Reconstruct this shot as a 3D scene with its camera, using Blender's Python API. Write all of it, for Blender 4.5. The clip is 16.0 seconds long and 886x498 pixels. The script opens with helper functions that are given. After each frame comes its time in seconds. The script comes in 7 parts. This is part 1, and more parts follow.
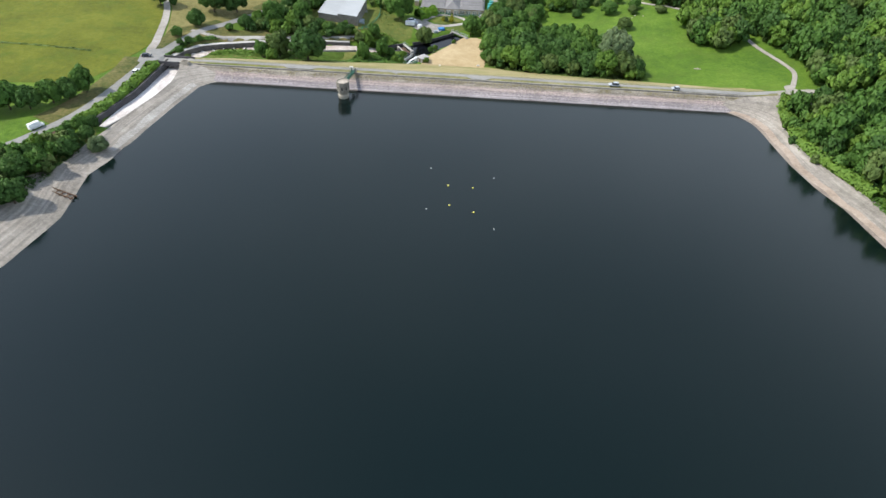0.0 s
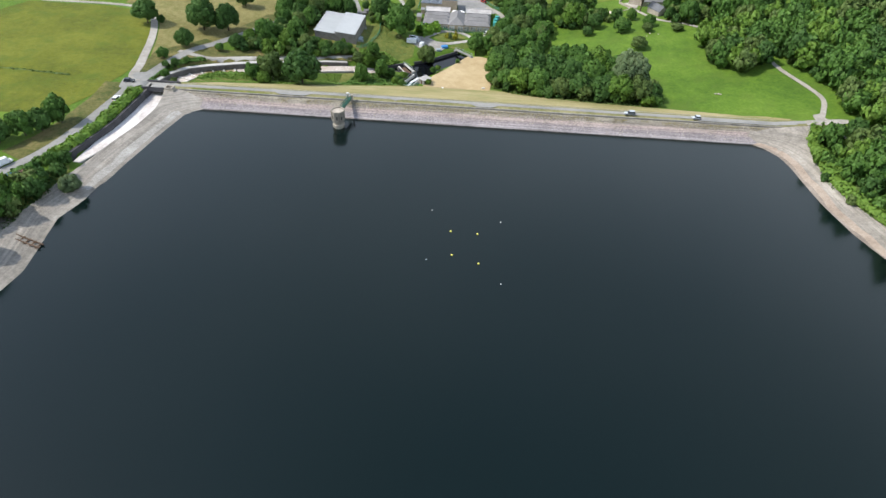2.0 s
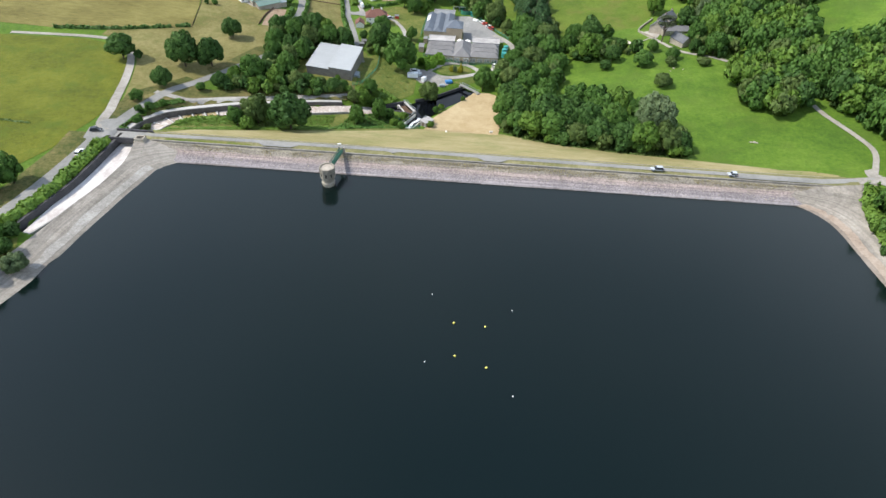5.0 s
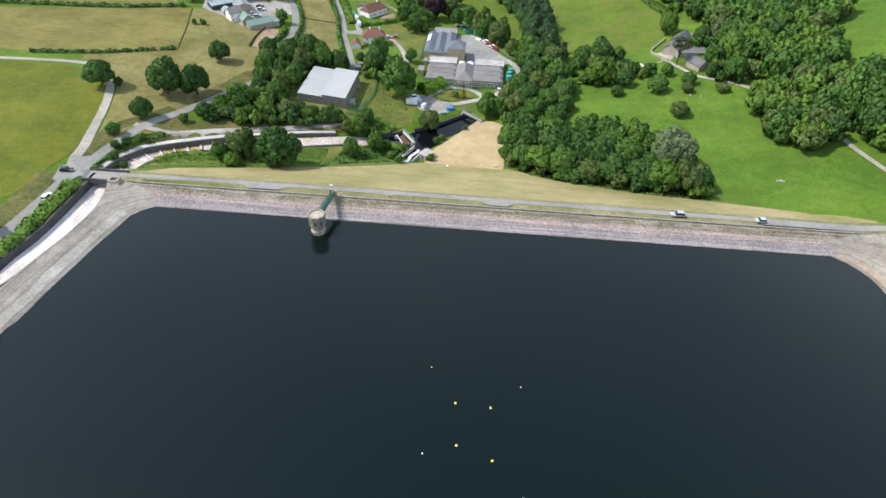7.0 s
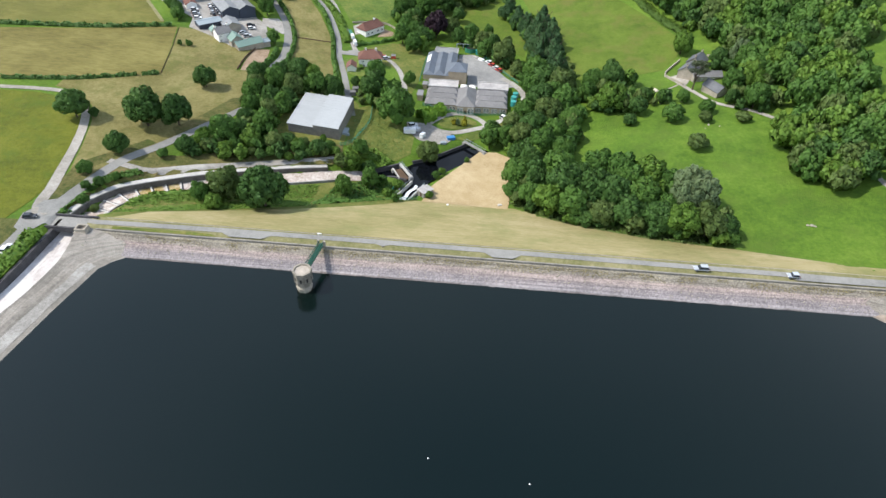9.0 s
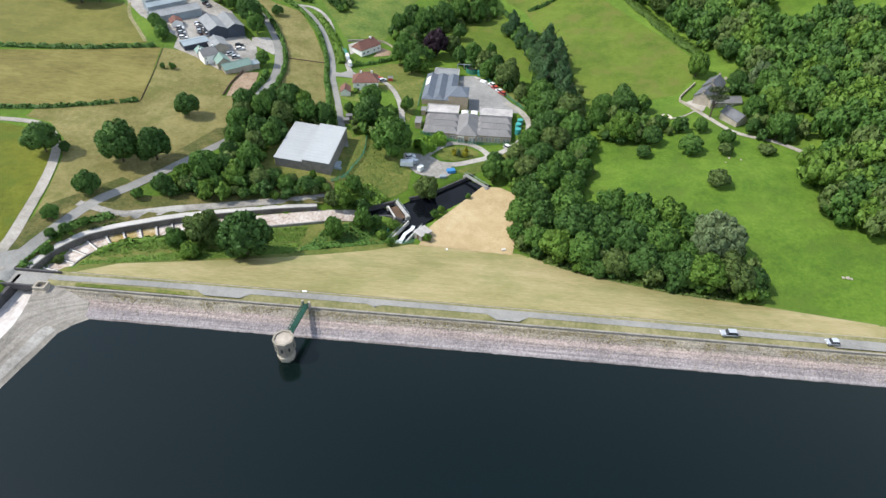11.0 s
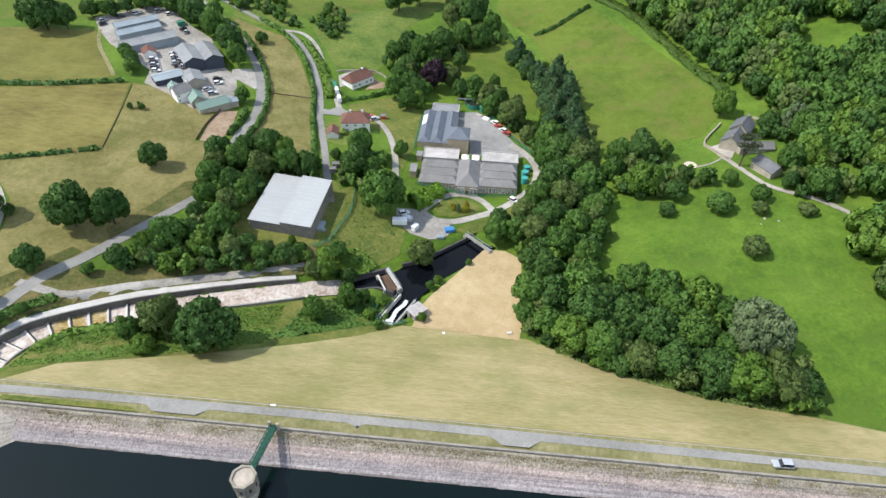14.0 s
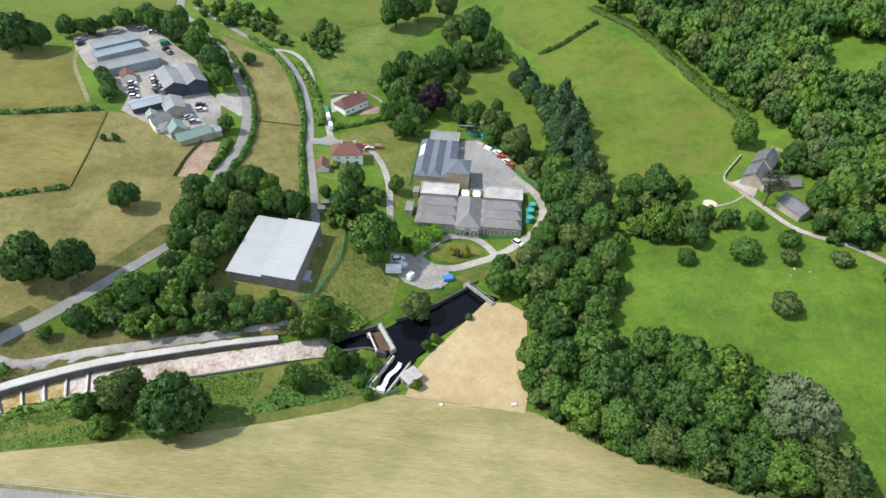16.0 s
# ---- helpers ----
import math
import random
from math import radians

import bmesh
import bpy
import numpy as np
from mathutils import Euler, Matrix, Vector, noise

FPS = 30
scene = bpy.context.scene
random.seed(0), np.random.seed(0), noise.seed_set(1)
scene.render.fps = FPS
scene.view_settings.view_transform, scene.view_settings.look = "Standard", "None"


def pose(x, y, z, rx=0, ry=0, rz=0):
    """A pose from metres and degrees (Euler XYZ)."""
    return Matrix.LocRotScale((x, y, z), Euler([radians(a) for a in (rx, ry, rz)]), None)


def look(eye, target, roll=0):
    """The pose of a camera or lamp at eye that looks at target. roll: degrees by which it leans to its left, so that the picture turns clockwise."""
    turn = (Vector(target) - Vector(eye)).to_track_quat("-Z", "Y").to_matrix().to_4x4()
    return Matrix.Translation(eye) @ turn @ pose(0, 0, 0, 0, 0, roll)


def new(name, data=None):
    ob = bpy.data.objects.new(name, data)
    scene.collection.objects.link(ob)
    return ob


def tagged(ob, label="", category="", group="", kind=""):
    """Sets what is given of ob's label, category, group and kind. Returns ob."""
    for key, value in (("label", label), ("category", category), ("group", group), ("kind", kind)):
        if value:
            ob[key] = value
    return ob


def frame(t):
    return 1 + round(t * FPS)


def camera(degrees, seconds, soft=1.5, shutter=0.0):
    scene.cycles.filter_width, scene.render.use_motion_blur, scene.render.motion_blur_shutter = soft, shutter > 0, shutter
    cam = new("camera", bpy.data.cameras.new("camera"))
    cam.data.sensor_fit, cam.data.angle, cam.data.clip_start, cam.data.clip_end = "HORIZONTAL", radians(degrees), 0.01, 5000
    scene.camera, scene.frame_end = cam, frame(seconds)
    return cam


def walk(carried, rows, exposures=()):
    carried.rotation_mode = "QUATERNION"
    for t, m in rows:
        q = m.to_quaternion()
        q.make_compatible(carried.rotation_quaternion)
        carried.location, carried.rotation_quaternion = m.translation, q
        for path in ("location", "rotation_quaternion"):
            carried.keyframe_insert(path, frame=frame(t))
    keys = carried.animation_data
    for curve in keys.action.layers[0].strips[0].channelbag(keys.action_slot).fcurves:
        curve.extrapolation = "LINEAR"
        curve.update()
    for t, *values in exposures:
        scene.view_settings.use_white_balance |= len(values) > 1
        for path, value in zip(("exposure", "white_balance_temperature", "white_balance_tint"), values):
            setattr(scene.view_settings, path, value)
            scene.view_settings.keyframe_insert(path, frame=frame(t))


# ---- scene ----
cam = camera(72.6, 16.0)
METRES, EYE, TILT, LEAN, TURN = 197.6, 120.5, 0.0, 0.0, 2.2
ROWS = [
    (0.0, 0.0, 0.0, 0.0, 1.59, -40.97, -1.84),
    (0.5, 0.0002, 0.0302, 0.0008, 1.71, -40.99, -1.82),
    (1.0, 0.0003, 0.0616, 0.0016, 1.81, -41.01, -1.79),
    (1.5, -0.0005, 0.0925, 0.0022, 1.89, -41.0, -1.8),
    (2.0, -0.0009, 0.1238, 0.0031, 1.99, -41.02, -1.79),
    (2.5, -0.0018, 0.1551, 0.0038, 2.06, -41.01, -1.81),
    (3.0, -0.0016, 0.1865, 0.0052, 2.16, -40.97, -1.77),
    (3.5, -0.0026, 0.2168, 0.0062, 2.23, -40.92, -1.74),
    (4.0, -0.0027, 0.248, 0.0066, 2.33, -40.86, -1.7),
    (6.5, -0.0064, 0.4048, 0.0101, 2.59, -40.66, -1.55),
    (7.0, -0.0074, 0.4361, 0.0114, 2.62, -40.63, -1.54),
    (7.5, -0.0077, 0.4674, 0.0114, 2.66, -40.56, -1.5),
    (8.0, -0.0082, 0.4988, 0.0127, 2.71, -40.54, -1.49),
    (8.5, -0.0084, 0.5299, 0.0142, 2.76, -40.56, -1.47),
    (9.0, -0.0089, 0.5612, 0.0155, 2.81, -40.56, -1.47),
    (11.5, -0.0106, 0.717, 0.0206, 2.98, -40.55, -1.36),
    (12.0, -0.0111, 0.7484, 0.0216, 3.0, -40.57, -1.36),
    (12.5, -0.0115, 0.7797, 0.0224, 3.03, -40.59, -1.35),
    (13.0, -0.012, 0.811, 0.0246, 3.05, -40.63, -1.33),
    (13.5, -0.0128, 0.8425, 0.026, 3.05, -40.65, -1.34),
    (14.0, -0.0129, 0.8736, 0.0266, 3.09, -40.67, -1.32),
    (14.5, -0.0131, 0.9061, 0.0276, 3.11, -40.73, -1.31),
    (15.0, -0.0132, 0.9375, 0.0286, 3.14, -40.77, -1.27),
    (15.5, -0.0139, 0.9679, 0.0298, 3.16, -40.79, -1.26),
    (16.0, -0.0143, 0.9992, 0.0303, 3.21, -40.74, -1.27),
]
walk(cam, [(t, pose(0, 0, EYE, TILT, LEAN, TURN) @ pose(METRES * x, METRES * y, METRES * z, 90 + pitch, roll, yaw)) for t, x, y, z, yaw, pitch, roll in ROWS])

# ---- light ----
world = bpy.data.worlds.new("sky")
scene.world = world
world.use_nodes = True
wn = world.node_tree
sky = wn.nodes.new("ShaderNodeTexSky")
sky.sky_type = "NISHITA"
sky.sun_disc = False
SUN_EL, SUN_FROM = 52.0, (-1.0, -0.12)
sky.sun_elevation = radians(SUN_EL)
sky.sun_rotation = math.atan2(SUN_FROM[0], SUN_FROM[1])
sky.altitude = 200
wn.nodes["Background"].inputs["Strength"].default_value = 0.16
# broken fair-weather cloud all over the sky
tc = wn.nodes.new("ShaderNodeTexCoord")
mp = wn.nodes.new("ShaderNodeMapping")
mp.inputs["Scale"].default_value = (1.0, 1.0, 2.2)
mp.inputs["Location"].default_value = (3.1, 1.7, 0.4)
cl = wn.nodes.new("ShaderNodeTexNoise")
cl.inputs["Scale"].default_value, cl.inputs["Detail"].default_value, cl.inputs["Roughness"].default_value = 1.7, 5, 0.5
cr = wn.nodes.new("ShaderNodeValToRGB")
cr.color_ramp.elements[0].position, cr.color_ramp.elements[1].position = 0.26, 0.70
cr.color_ramp.elements[0].color = (0.30, 0.30, 0.30, 1)
cr.color_ramp.elements[1].color = (0.95, 0.95, 0.95, 1)
cm = wn.nodes.new("ShaderNodeMix")
cm.data_type = "RGBA"
cm.inputs[7].default_value = (7.1, 8.0, 9.1, 1)
wn.links.new(tc.outputs["Generated"], mp.inputs[0])
wn.links.new(mp.outputs[0], cl.inputs["Vector"])
wn.links.new(cl.outputs["Fac"], cr.inputs[0])
# cloud thickens towards the horizon, as it is seen edge-on there
sz = wn.nodes.new("ShaderNodeSeparateXYZ")
wn.links.new(tc.outputs["Generated"], sz.inputs[0])
th = wn.nodes.new("ShaderNodeMapRange")
wn.links.new(sz.outputs["Z"], th.inputs[0])
th.inputs[1].default_value, th.inputs[2].default_value = 0.90, 0.40
th.inputs[3].default_value, th.inputs[4].default_value = 0.10, 1.0
pr = wn.nodes.new("ShaderNodeMath")
pr.operation = "MULTIPLY"
wn.links.new(cr.outputs[0], pr.inputs[0])
wn.links.new(th.outputs[0], pr.inputs[1])
wn.links.new(pr.outputs[0], cm.inputs[0])
wn.links.new(sky.outputs["Color"], cm.inputs[6])
wn.links.new(cm.outputs[2], wn.nodes["Background"].inputs["Color"])
sun = new("sun", bpy.data.lights.new("sun", "SUN"))
sun.data.energy, sun.data.angle, sun.data.color = 3.6, radians(0.6), (1.0, 0.95, 0.87)
hyp = math.hypot(*SUN_FROM)
sun.matrix_world = look((SUN_FROM[0] / hyp * 400, SUN_FROM[1] / hyp * 400, 400 * math.tan(radians(SUN_EL))), (0, 0, 0))
scene.view_settings.exposure = 0.40

# ---- materials ----


def ramp(nt, fac, stops):
    r = nt.nodes.new("ShaderNodeValToRGB")
    els = r.color_ramp.elements
    while len(els) < len(stops):
        els.new(0.5)
    for e, (p, c) in zip(els, stops):
        e.position, e.color = p, (*c, 1)
    nt.links.new(fac, r.inputs[0])
    return r.outputs[0]


def noise_tex(nt, co, scale, detail=4, rough=0.6, stretch=None):
    if stretch:
        mp = nt.nodes.new("ShaderNodeMapping")
        mp.inputs["Scale"].default_value = stretch
        nt.links.new(co, mp.inputs[0])
        co = mp.outputs[0]
    n = nt.nodes.new("ShaderNodeTexNoise")
    n.inputs["Scale"].default_value, n.inputs["Detail"].default_value, n.inputs["Roughness"].default_value = scale, detail, rough
    nt.links.new(co, n.inputs["Vector"])
    return n.outputs["Fac"]


def mix(nt, a, b, fac, blend="MIX"):
    m = nt.nodes.new("ShaderNodeMix")
    m.data_type, m.blend_type = "RGBA", blend
    for sock, v in ((m.inputs[0], fac), (m.inputs[6], a), (m.inputs[7], b)):
        if isinstance(v, bpy.types.NodeSocket):
            nt.links.new(v, sock)
        elif isinstance(v, (int, float)):
            sock.default_value = v
        else:
            sock.default_value = (*v, 1)
    return m.outputs[2]


def material(name, rough=0.85, metal=0.0):
    m = bpy.data.materials.new(name)
    m.use_nodes = True
    nt = m.node_tree
    b = nt.nodes["Principled BSDF"]
    b.inputs["Roughness"].default_value, b.inputs["Metallic"].default_value = rough, metal
    b.inputs["Specular IOR Level"].default_value = 0.25
    geo = nt.nodes.new("ShaderNodeNewGeometry")
    return m, nt, b, geo.outputs["Position"]


def bump(nt, b, height, strength=0.5, dist=0.3):
    k = nt.nodes.new("ShaderNodeBump")
    k.inputs["Strength"].default_value, k.inputs["Distance"].default_value = strength, dist
    nt.links.new(height, k.inputs["Height"])
    nt.links.new(k.outputs[0], b.inputs["Normal"])


def ground_mat(name, dark, mid, light, big=0.03, fine=0.9, stretch=None, relief=0.4, streak=0.0, tint=None):
    """Grass, soil or gravel: large patches, mid mottling and fine grain."""
    m, nt, b, co = material(name, 0.95)
    n1 = noise_tex(nt, co, big, 3, 0.55)
    n2 = noise_tex(nt, co, big * 7, 4, 0.6, stretch)
    n3 = noise_tex(nt, co, fine, 5, 0.75, stretch)
    a = nt.nodes.new("ShaderNodeMath")
    a.operation = "MULTIPLY_ADD"
    nt.links.new(n2, a.inputs[0])
    a.inputs[1].default_value = 0.6
    nt.links.new(n1, a.inputs[2])
    c = nt.nodes.new("ShaderNodeMath")
    c.operation = "MULTIPLY_ADD"
    nt.links.new(n3, c.inputs[0])
    c.inputs[1].default_value = 1.0
    nt.links.new(a.outputs[0], c.inputs[2])
    d = nt.nodes.new("ShaderNodeMapRange")
    nt.links.new(c.outputs[0], d.inputs[0])
    d.inputs[1].default_value, d.inputs[2].default_value = 1.04, 1.56
    col = ramp(nt, d.outputs[0], ((0.0, dark), (0.5, mid), (1.0, light)))
    if tint:
        t1 = noise_tex(nt, co, big * 2.3, 5, 0.65)
        col = mix(nt, col, tint, ramp(nt, t1, ((0.5, (0, 0, 0)), (0.68, (0.8, 0.8, 0.8)))))
    if streak:
        w = nt.nodes.new("ShaderNodeTexNoise")
        mp = nt.nodes.new("ShaderNodeMapping")
        mp.inputs["Scale"].default_value = (0.02, 0.5, 0.5)
        nt.links.new(co, mp.inputs[0])
        nt.links.new(mp.outputs[0], w.inputs["Vector"])
        w.inputs["Scale"].default_value, w.inputs["Detail"].default_value = 1.0, 4
        col = mix(nt, col, (0.0, 0.0, 0.0), ramp(nt, w.outputs["Fac"], ((0.45, (0, 0, 0)), (0.7, (streak,) * 3))))
    nt.links.new(col, b.inputs["Base Color"])
    bump(nt, b, n3, relief, 0.5)
    return m


M_GRASS = ground_mat("meadow_grass", (0.054, 0.112, 0.011), (0.088, 0.163, 0.015), (0.133, 0.214, 0.026), 0.03, 0.8, None, 0.95, 0, (0.084, 0.136, 0.018))
M_LIME = ground_mat("yellow_green_grass", (0.062, 0.104, 0.011), (0.093, 0.141, 0.015), (0.124, 0.171, 0.024), 0.028, 0.8, None, 0.6, 0, (0.135, 0.135, 0.032))
M_OLIVE = ground_mat("olive_pasture", (0.078, 0.096, 0.009), (0.116, 0.131, 0.011), (0.152, 0.162, 0.018), 0.05, 0.9, None, 0.8, 0, (0.080, 0.118, 0.011))
M_STUBBLE = ground_mat("yellowed_pasture", (0.105, 0.107, 0.022), (0.150, 0.142, 0.034), (0.19, 0.178, 0.048), 0.04, 0.9, (0.4, 1, 1), 0.6, 0, (0.118, 0.125, 0.024))
M_ROUGH = ground_mat("rough_grass", (0.068, 0.100, 0.018), (0.125, 0.148, 0.030), (0.205, 0.190, 0.058), 0.07, 0.9, None, 0.8, 0, (0.085, 0.125, 0.022))
M_DRY = ground_mat("dry_dam_grass", (0.225, 0.205, 0.081), (0.315, 0.273, 0.125), (0.405, 0.338, 0.185), 0.028, 1.3, (0.28, 1.2, 1), 0.6, 0.06, (0.215, 0.220, 0.080))
M_HAY = ground_mat("cut_hay", (0.33, 0.245, 0.125), (0.42, 0.325, 0.185), (0.49, 0.395, 0.24), 0.04, 1.6, None, 0.35, 0, (0.36, 0.27, 0.14))
M_BROWN = ground_mat("brown_pasture", (0.118, 0.102, 0.026), (0.168, 0.147, 0.042), (0.222, 0.196, 0.062), 0.05, 0.9, (0.3, 1, 1), 0.7)
M_TAN = ground_mat("tan_pasture", (0.130, 0.118, 0.036), (0.195, 0.173, 0.062), (0.255, 0.224, 0.090), 0.05, 0.9, None, 0.8, 0, (0.118, 0.128, 0.03))
M_BANK = ground_mat("roadside_grass", (0.055, 0.070, 0.016), (0.120, 0.115, 0.035), (0.19, 0.155, 0.065), 0.08, 0.9, relief=0.8, tint=(0.06, 0.085, 0.015))
M_GRAVEL = ground_mat("gravel_yard", (0.22, 0.208, 0.185), (0.33, 0.31, 0.28), (0.45, 0.43, 0.395), 0.06, 1.3)
M_YARD = ground_mat("asphalt_yard", (0.20, 0.20, 0.195), (0.27, 0.268, 0.258), (0.34, 0.335, 0.32), 0.06, 1.3)
M_ROAD = ground_mat("worn_asphalt", (0.19, 0.188, 0.174), (0.245, 0.241, 0.225), (0.30, 0.293, 0.273), 0.05, 1.5)
M_VERGE = ground_mat("thin_verge_grass", (0.13, 0.135, 0.052), (0.20, 0.19, 0.088), (0.29, 0.265, 0.145), 0.06, 0.9)
M_MOOR = ground_mat("tussocky_pasture", (0.062, 0.110, 0.018), (0.105, 0.160, 0.028), (0.175, 0.200, 0.045), 0.07, 0.6, None, 0.8, 0, (0.14, 0.165, 0.035))
M_CHANNEL = ground_mat("stained_channel", (0.40, 0.35, 0.325), (0.55, 0.51, 0.485), (0.64, 0.615, 0.59), 0.10, 1.3, (1, 0.35, 1), 0.2)
M_TRACK = ground_mat("pale_track", (0.25, 0.23, 0.195), (0.34, 0.315, 0.275), (0.43, 0.40, 0.355), 0.08, 1.5)
M_BEACH = ground_mat("shore_gravel", (0.20, 0.182, 0.155), (0.285, 0.258, 0.224), (0.365, 0.335, 0.295), 0.06, 1.2, relief=0.8)
nt = M_BEACH.node_tree
geo = nt.nodes.new("ShaderNodeNewGeometry")
sep = nt.nodes.new("ShaderNodeSeparateXYZ")
nt.links.new(geo.outputs["Position"], sep.inputs[0])
cmb = nt.nodes.new("ShaderNodeCombineXYZ")
for ax, k in (("X", 0.03), ("Y", 0.03), ("Z", 3.2)):
    mu = nt.nodes.new("ShaderNodeMath")
    mu.operation = "MULTIPLY"
    mu.inputs[1].default_value = k
    nt.links.new(sep.outputs[ax], mu.inputs[0])
    nt.links.new(mu.outputs[0], cmb.inputs[ax])
strand = noise_tex(nt, cmb.outputs[0], 1.0, 4, 0.6)
pb = nt.nodes["Principled BSDF"]
old = pb.inputs["Base Color"].links[0].from_socket
nt.links.new(mix(nt, old, ramp(nt, strand, ((0.3, (0.62, 0.64, 0.62)), (0.5, (0.95, 0.95, 0.95)), (0.7, (1.35, 1.33, 1.3)))), 0.85, "MULTIPLY"), pb.inputs["Base Color"])
M_SAND = ground_mat("shore_sand", (0.25, 0.195, 0.15), (0.335, 0.27, 0.215), (0.42, 0.35, 0.285), 0.06, 1.2)
M_MUD = ground_mat("wet_shore", (0.17, 0.14, 0.115), (0.24, 0.20, 0.165), (0.31, 0.265, 0.225), 0.08, 1.2)
M_SOIL = ground_mat("bare_soil", (0.20, 0.14, 0.09), (0.29, 0.21, 0.14), (0.38, 0.29, 0.21), 0.08, 1.0)


def plain(name, colour, rough=0.6, metal=0.0, grain=2.0, vary=0.25, relief=0.15):
    """A painted, cast or cut surface with grain and stains at two scales."""
    m, nt, b, co = material(name, rough, metal)
    n1, n2 = noise_tex(nt, co, grain * 0.18, 4), noise_tex(nt, co, grain, 5, 0.7)
    lo = tuple(c * (1 - vary) for c in colour)
    hi = tuple(min(1, c * (1 + vary * 0.8)) for c in colour)
    col = mix(nt, ramp(nt, n1, ((0.3, lo), (0.7, hi))), ramp(nt, n2, ((0.3, lo), (0.7, hi))), 0.45)
    info = nt.nodes.new("ShaderNodeObjectInfo")
    hs = nt.nodes.new("ShaderNodeHueSaturation")
    mr = nt.nodes.new("ShaderNodeMapRange")
    nt.links.new(info.outputs["Random"], mr.inputs[0])
    mr.inputs[3].default_value, mr.inputs[4].default_value = 0.93, 1.07
    nt.links.new(mr.outputs[0], hs.inputs["Value"])
    nt.links.new(col, hs.inputs["Color"])
    nt.links.new(hs.outputs[0], b.inputs["Base Color"])
    bump(nt, b, n2, relief, 0.1)
    return m


M_STONE = plain("weathered_stone", (0.36, 0.32, 0.26), 0.85, 0, 2.2, 0.35, 0.5)
M_TOWER = plain("stained_tower_stone", (0.262, 0.236, 0.192), 0.85, 0, 1.6, 0.55, 0.5)
M_DARKSTONE = plain("dark_wall_stone", (0.075, 0.072, 0.075), 0.85, 0, 1.8, 0.55, 0.7)
M_CONC = plain("pale_concrete", (0.55, 0.528, 0.488), 0.8, 0, 1.0, 0.22, 0.2)
M_GREYCONC = plain("grey_concrete", (0.30, 0.29, 0.27), 0.85, 0, 1.3, 0.35, 0.3)
M_PARAPET = plain("parapet_stone", (0.27, 0.25, 0.215), 0.9, 0, 2.0, 0.45, 0.5)
M_CHUTEWALL = plain("weathered_wall_stone", (0.115, 0.108, 0.10), 0.9, 0, 1.4, 0.6, 0.7)
M_COPING = plain("weathered_white_concrete", (0.50, 0.48, 0.455), 0.85, 0, 0.9, 0.28, 0.3)
M_GREENSTEEL = plain("green_steel", (0.026, 0.095, 0.066), 0.5, 0.2, 3, 0.3)
M_GREENFENCE = plain("green_mesh_fence", (0.045, 0.20, 0.13), 0.6, 0.0, 3, 0.3)
M_SLATE = plain("grey_slate", (0.205, 0.20, 0.198), 0.6, 0, 1.2, 0.25, 0.3)
M_BLUESLATE = plain("blue_slate", (0.130, 0.150, 0.178), 0.5, 0, 1.4, 0.22, 0.3)
M_DARKSLATE = plain("dark_cottage_slate", (0.125, 0.13, 0.14), 0.55, 0, 1.6, 0.4, 0.4)
M_BRICK = plain("buff_masonry", (0.40, 0.32, 0.225), 0.85, 0, 2.5, 0.25, 0.4)
M_WHITE = plain("white_render", (0.80, 0.79, 0.76), 0.8, 0, 1.5, 0.06)
M_REDROOF = plain("red_tile", (0.165, 0.080, 0.062), 0.8, 0, 2.0, 0.3, 0.4)
M_SHEDROOF = plain("pale_sheet_roof", (0.40, 0.413, 0.413), 0.6, 0, 0.6, 0.1)
M_TIMBER = plain("grey_timber", (0.20, 0.185, 0.165), 0.85, 0, 3, 0.4, 0.4)
M_FIBRE = plain("fibre_cement_roof", (0.235, 0.245, 0.25), 0.75, 0, 1.0, 0.3, 0.3)
M_PALEROOF = plain("pale_metal_roof", (0.27, 0.315, 0.34), 0.5, 0.1, 0.8, 0.2)
M_GREENROOF = plain("green_metal_roof", (0.20, 0.29, 0.25), 0.55, 0.1, 0.9, 0.15)
M_NAVY = plain("navy_cladding", (0.045, 0.055, 0.075), 0.6, 0, 1.2, 0.25)
M_FELT = plain("pale_flat_roof", (0.42, 0.40, 0.385), 0.85, 0, 1.2, 0.42)
M_GLASS = plain("window_glass", (0.03, 0.035, 0.04), 0.08, 0, 2, 0.1, 0)
M_FRAME = plain("white_window_frame", (0.78, 0.78, 0.76), 0.5)
M_DARK = plain("dark_opening", (0.02, 0.02, 0.022), 0.7)
M_TYRE = plain("black_rubber", (0.02, 0.02, 0.02), 0.8)
M_BARK = plain("tree_bark", (0.085, 0.065, 0.048), 0.95, 0, 3, 0.4, 0.6)
M_RUST = plain("rusty_timber", (0.115, 0.075, 0.05), 0.9, 0, 3, 0.5)
M_BLUE = plain("blue_paint", (0.05, 0.22, 0.48), 0.5)
M_RED = plain("red_paint", (0.48, 0.06, 0.045), 0.4)
M_YELLOW = plain("yellow_plastic", (0.72, 0.64, 0.14), 0.5)
M_CARWHITE = plain("white_car_paint", (0.78, 0.79, 0.80), 0.25)
M_CARDARK = plain("dark_car_paint", (0.05, 0.055, 0.065), 0.25)
M_CARSILVER = plain("silver_car_paint", (0.52, 0.55, 0.58), 0.25, 0.3)
M_TEAL = plain("teal_paint", (0.05, 0.30, 0.28), 0.5)


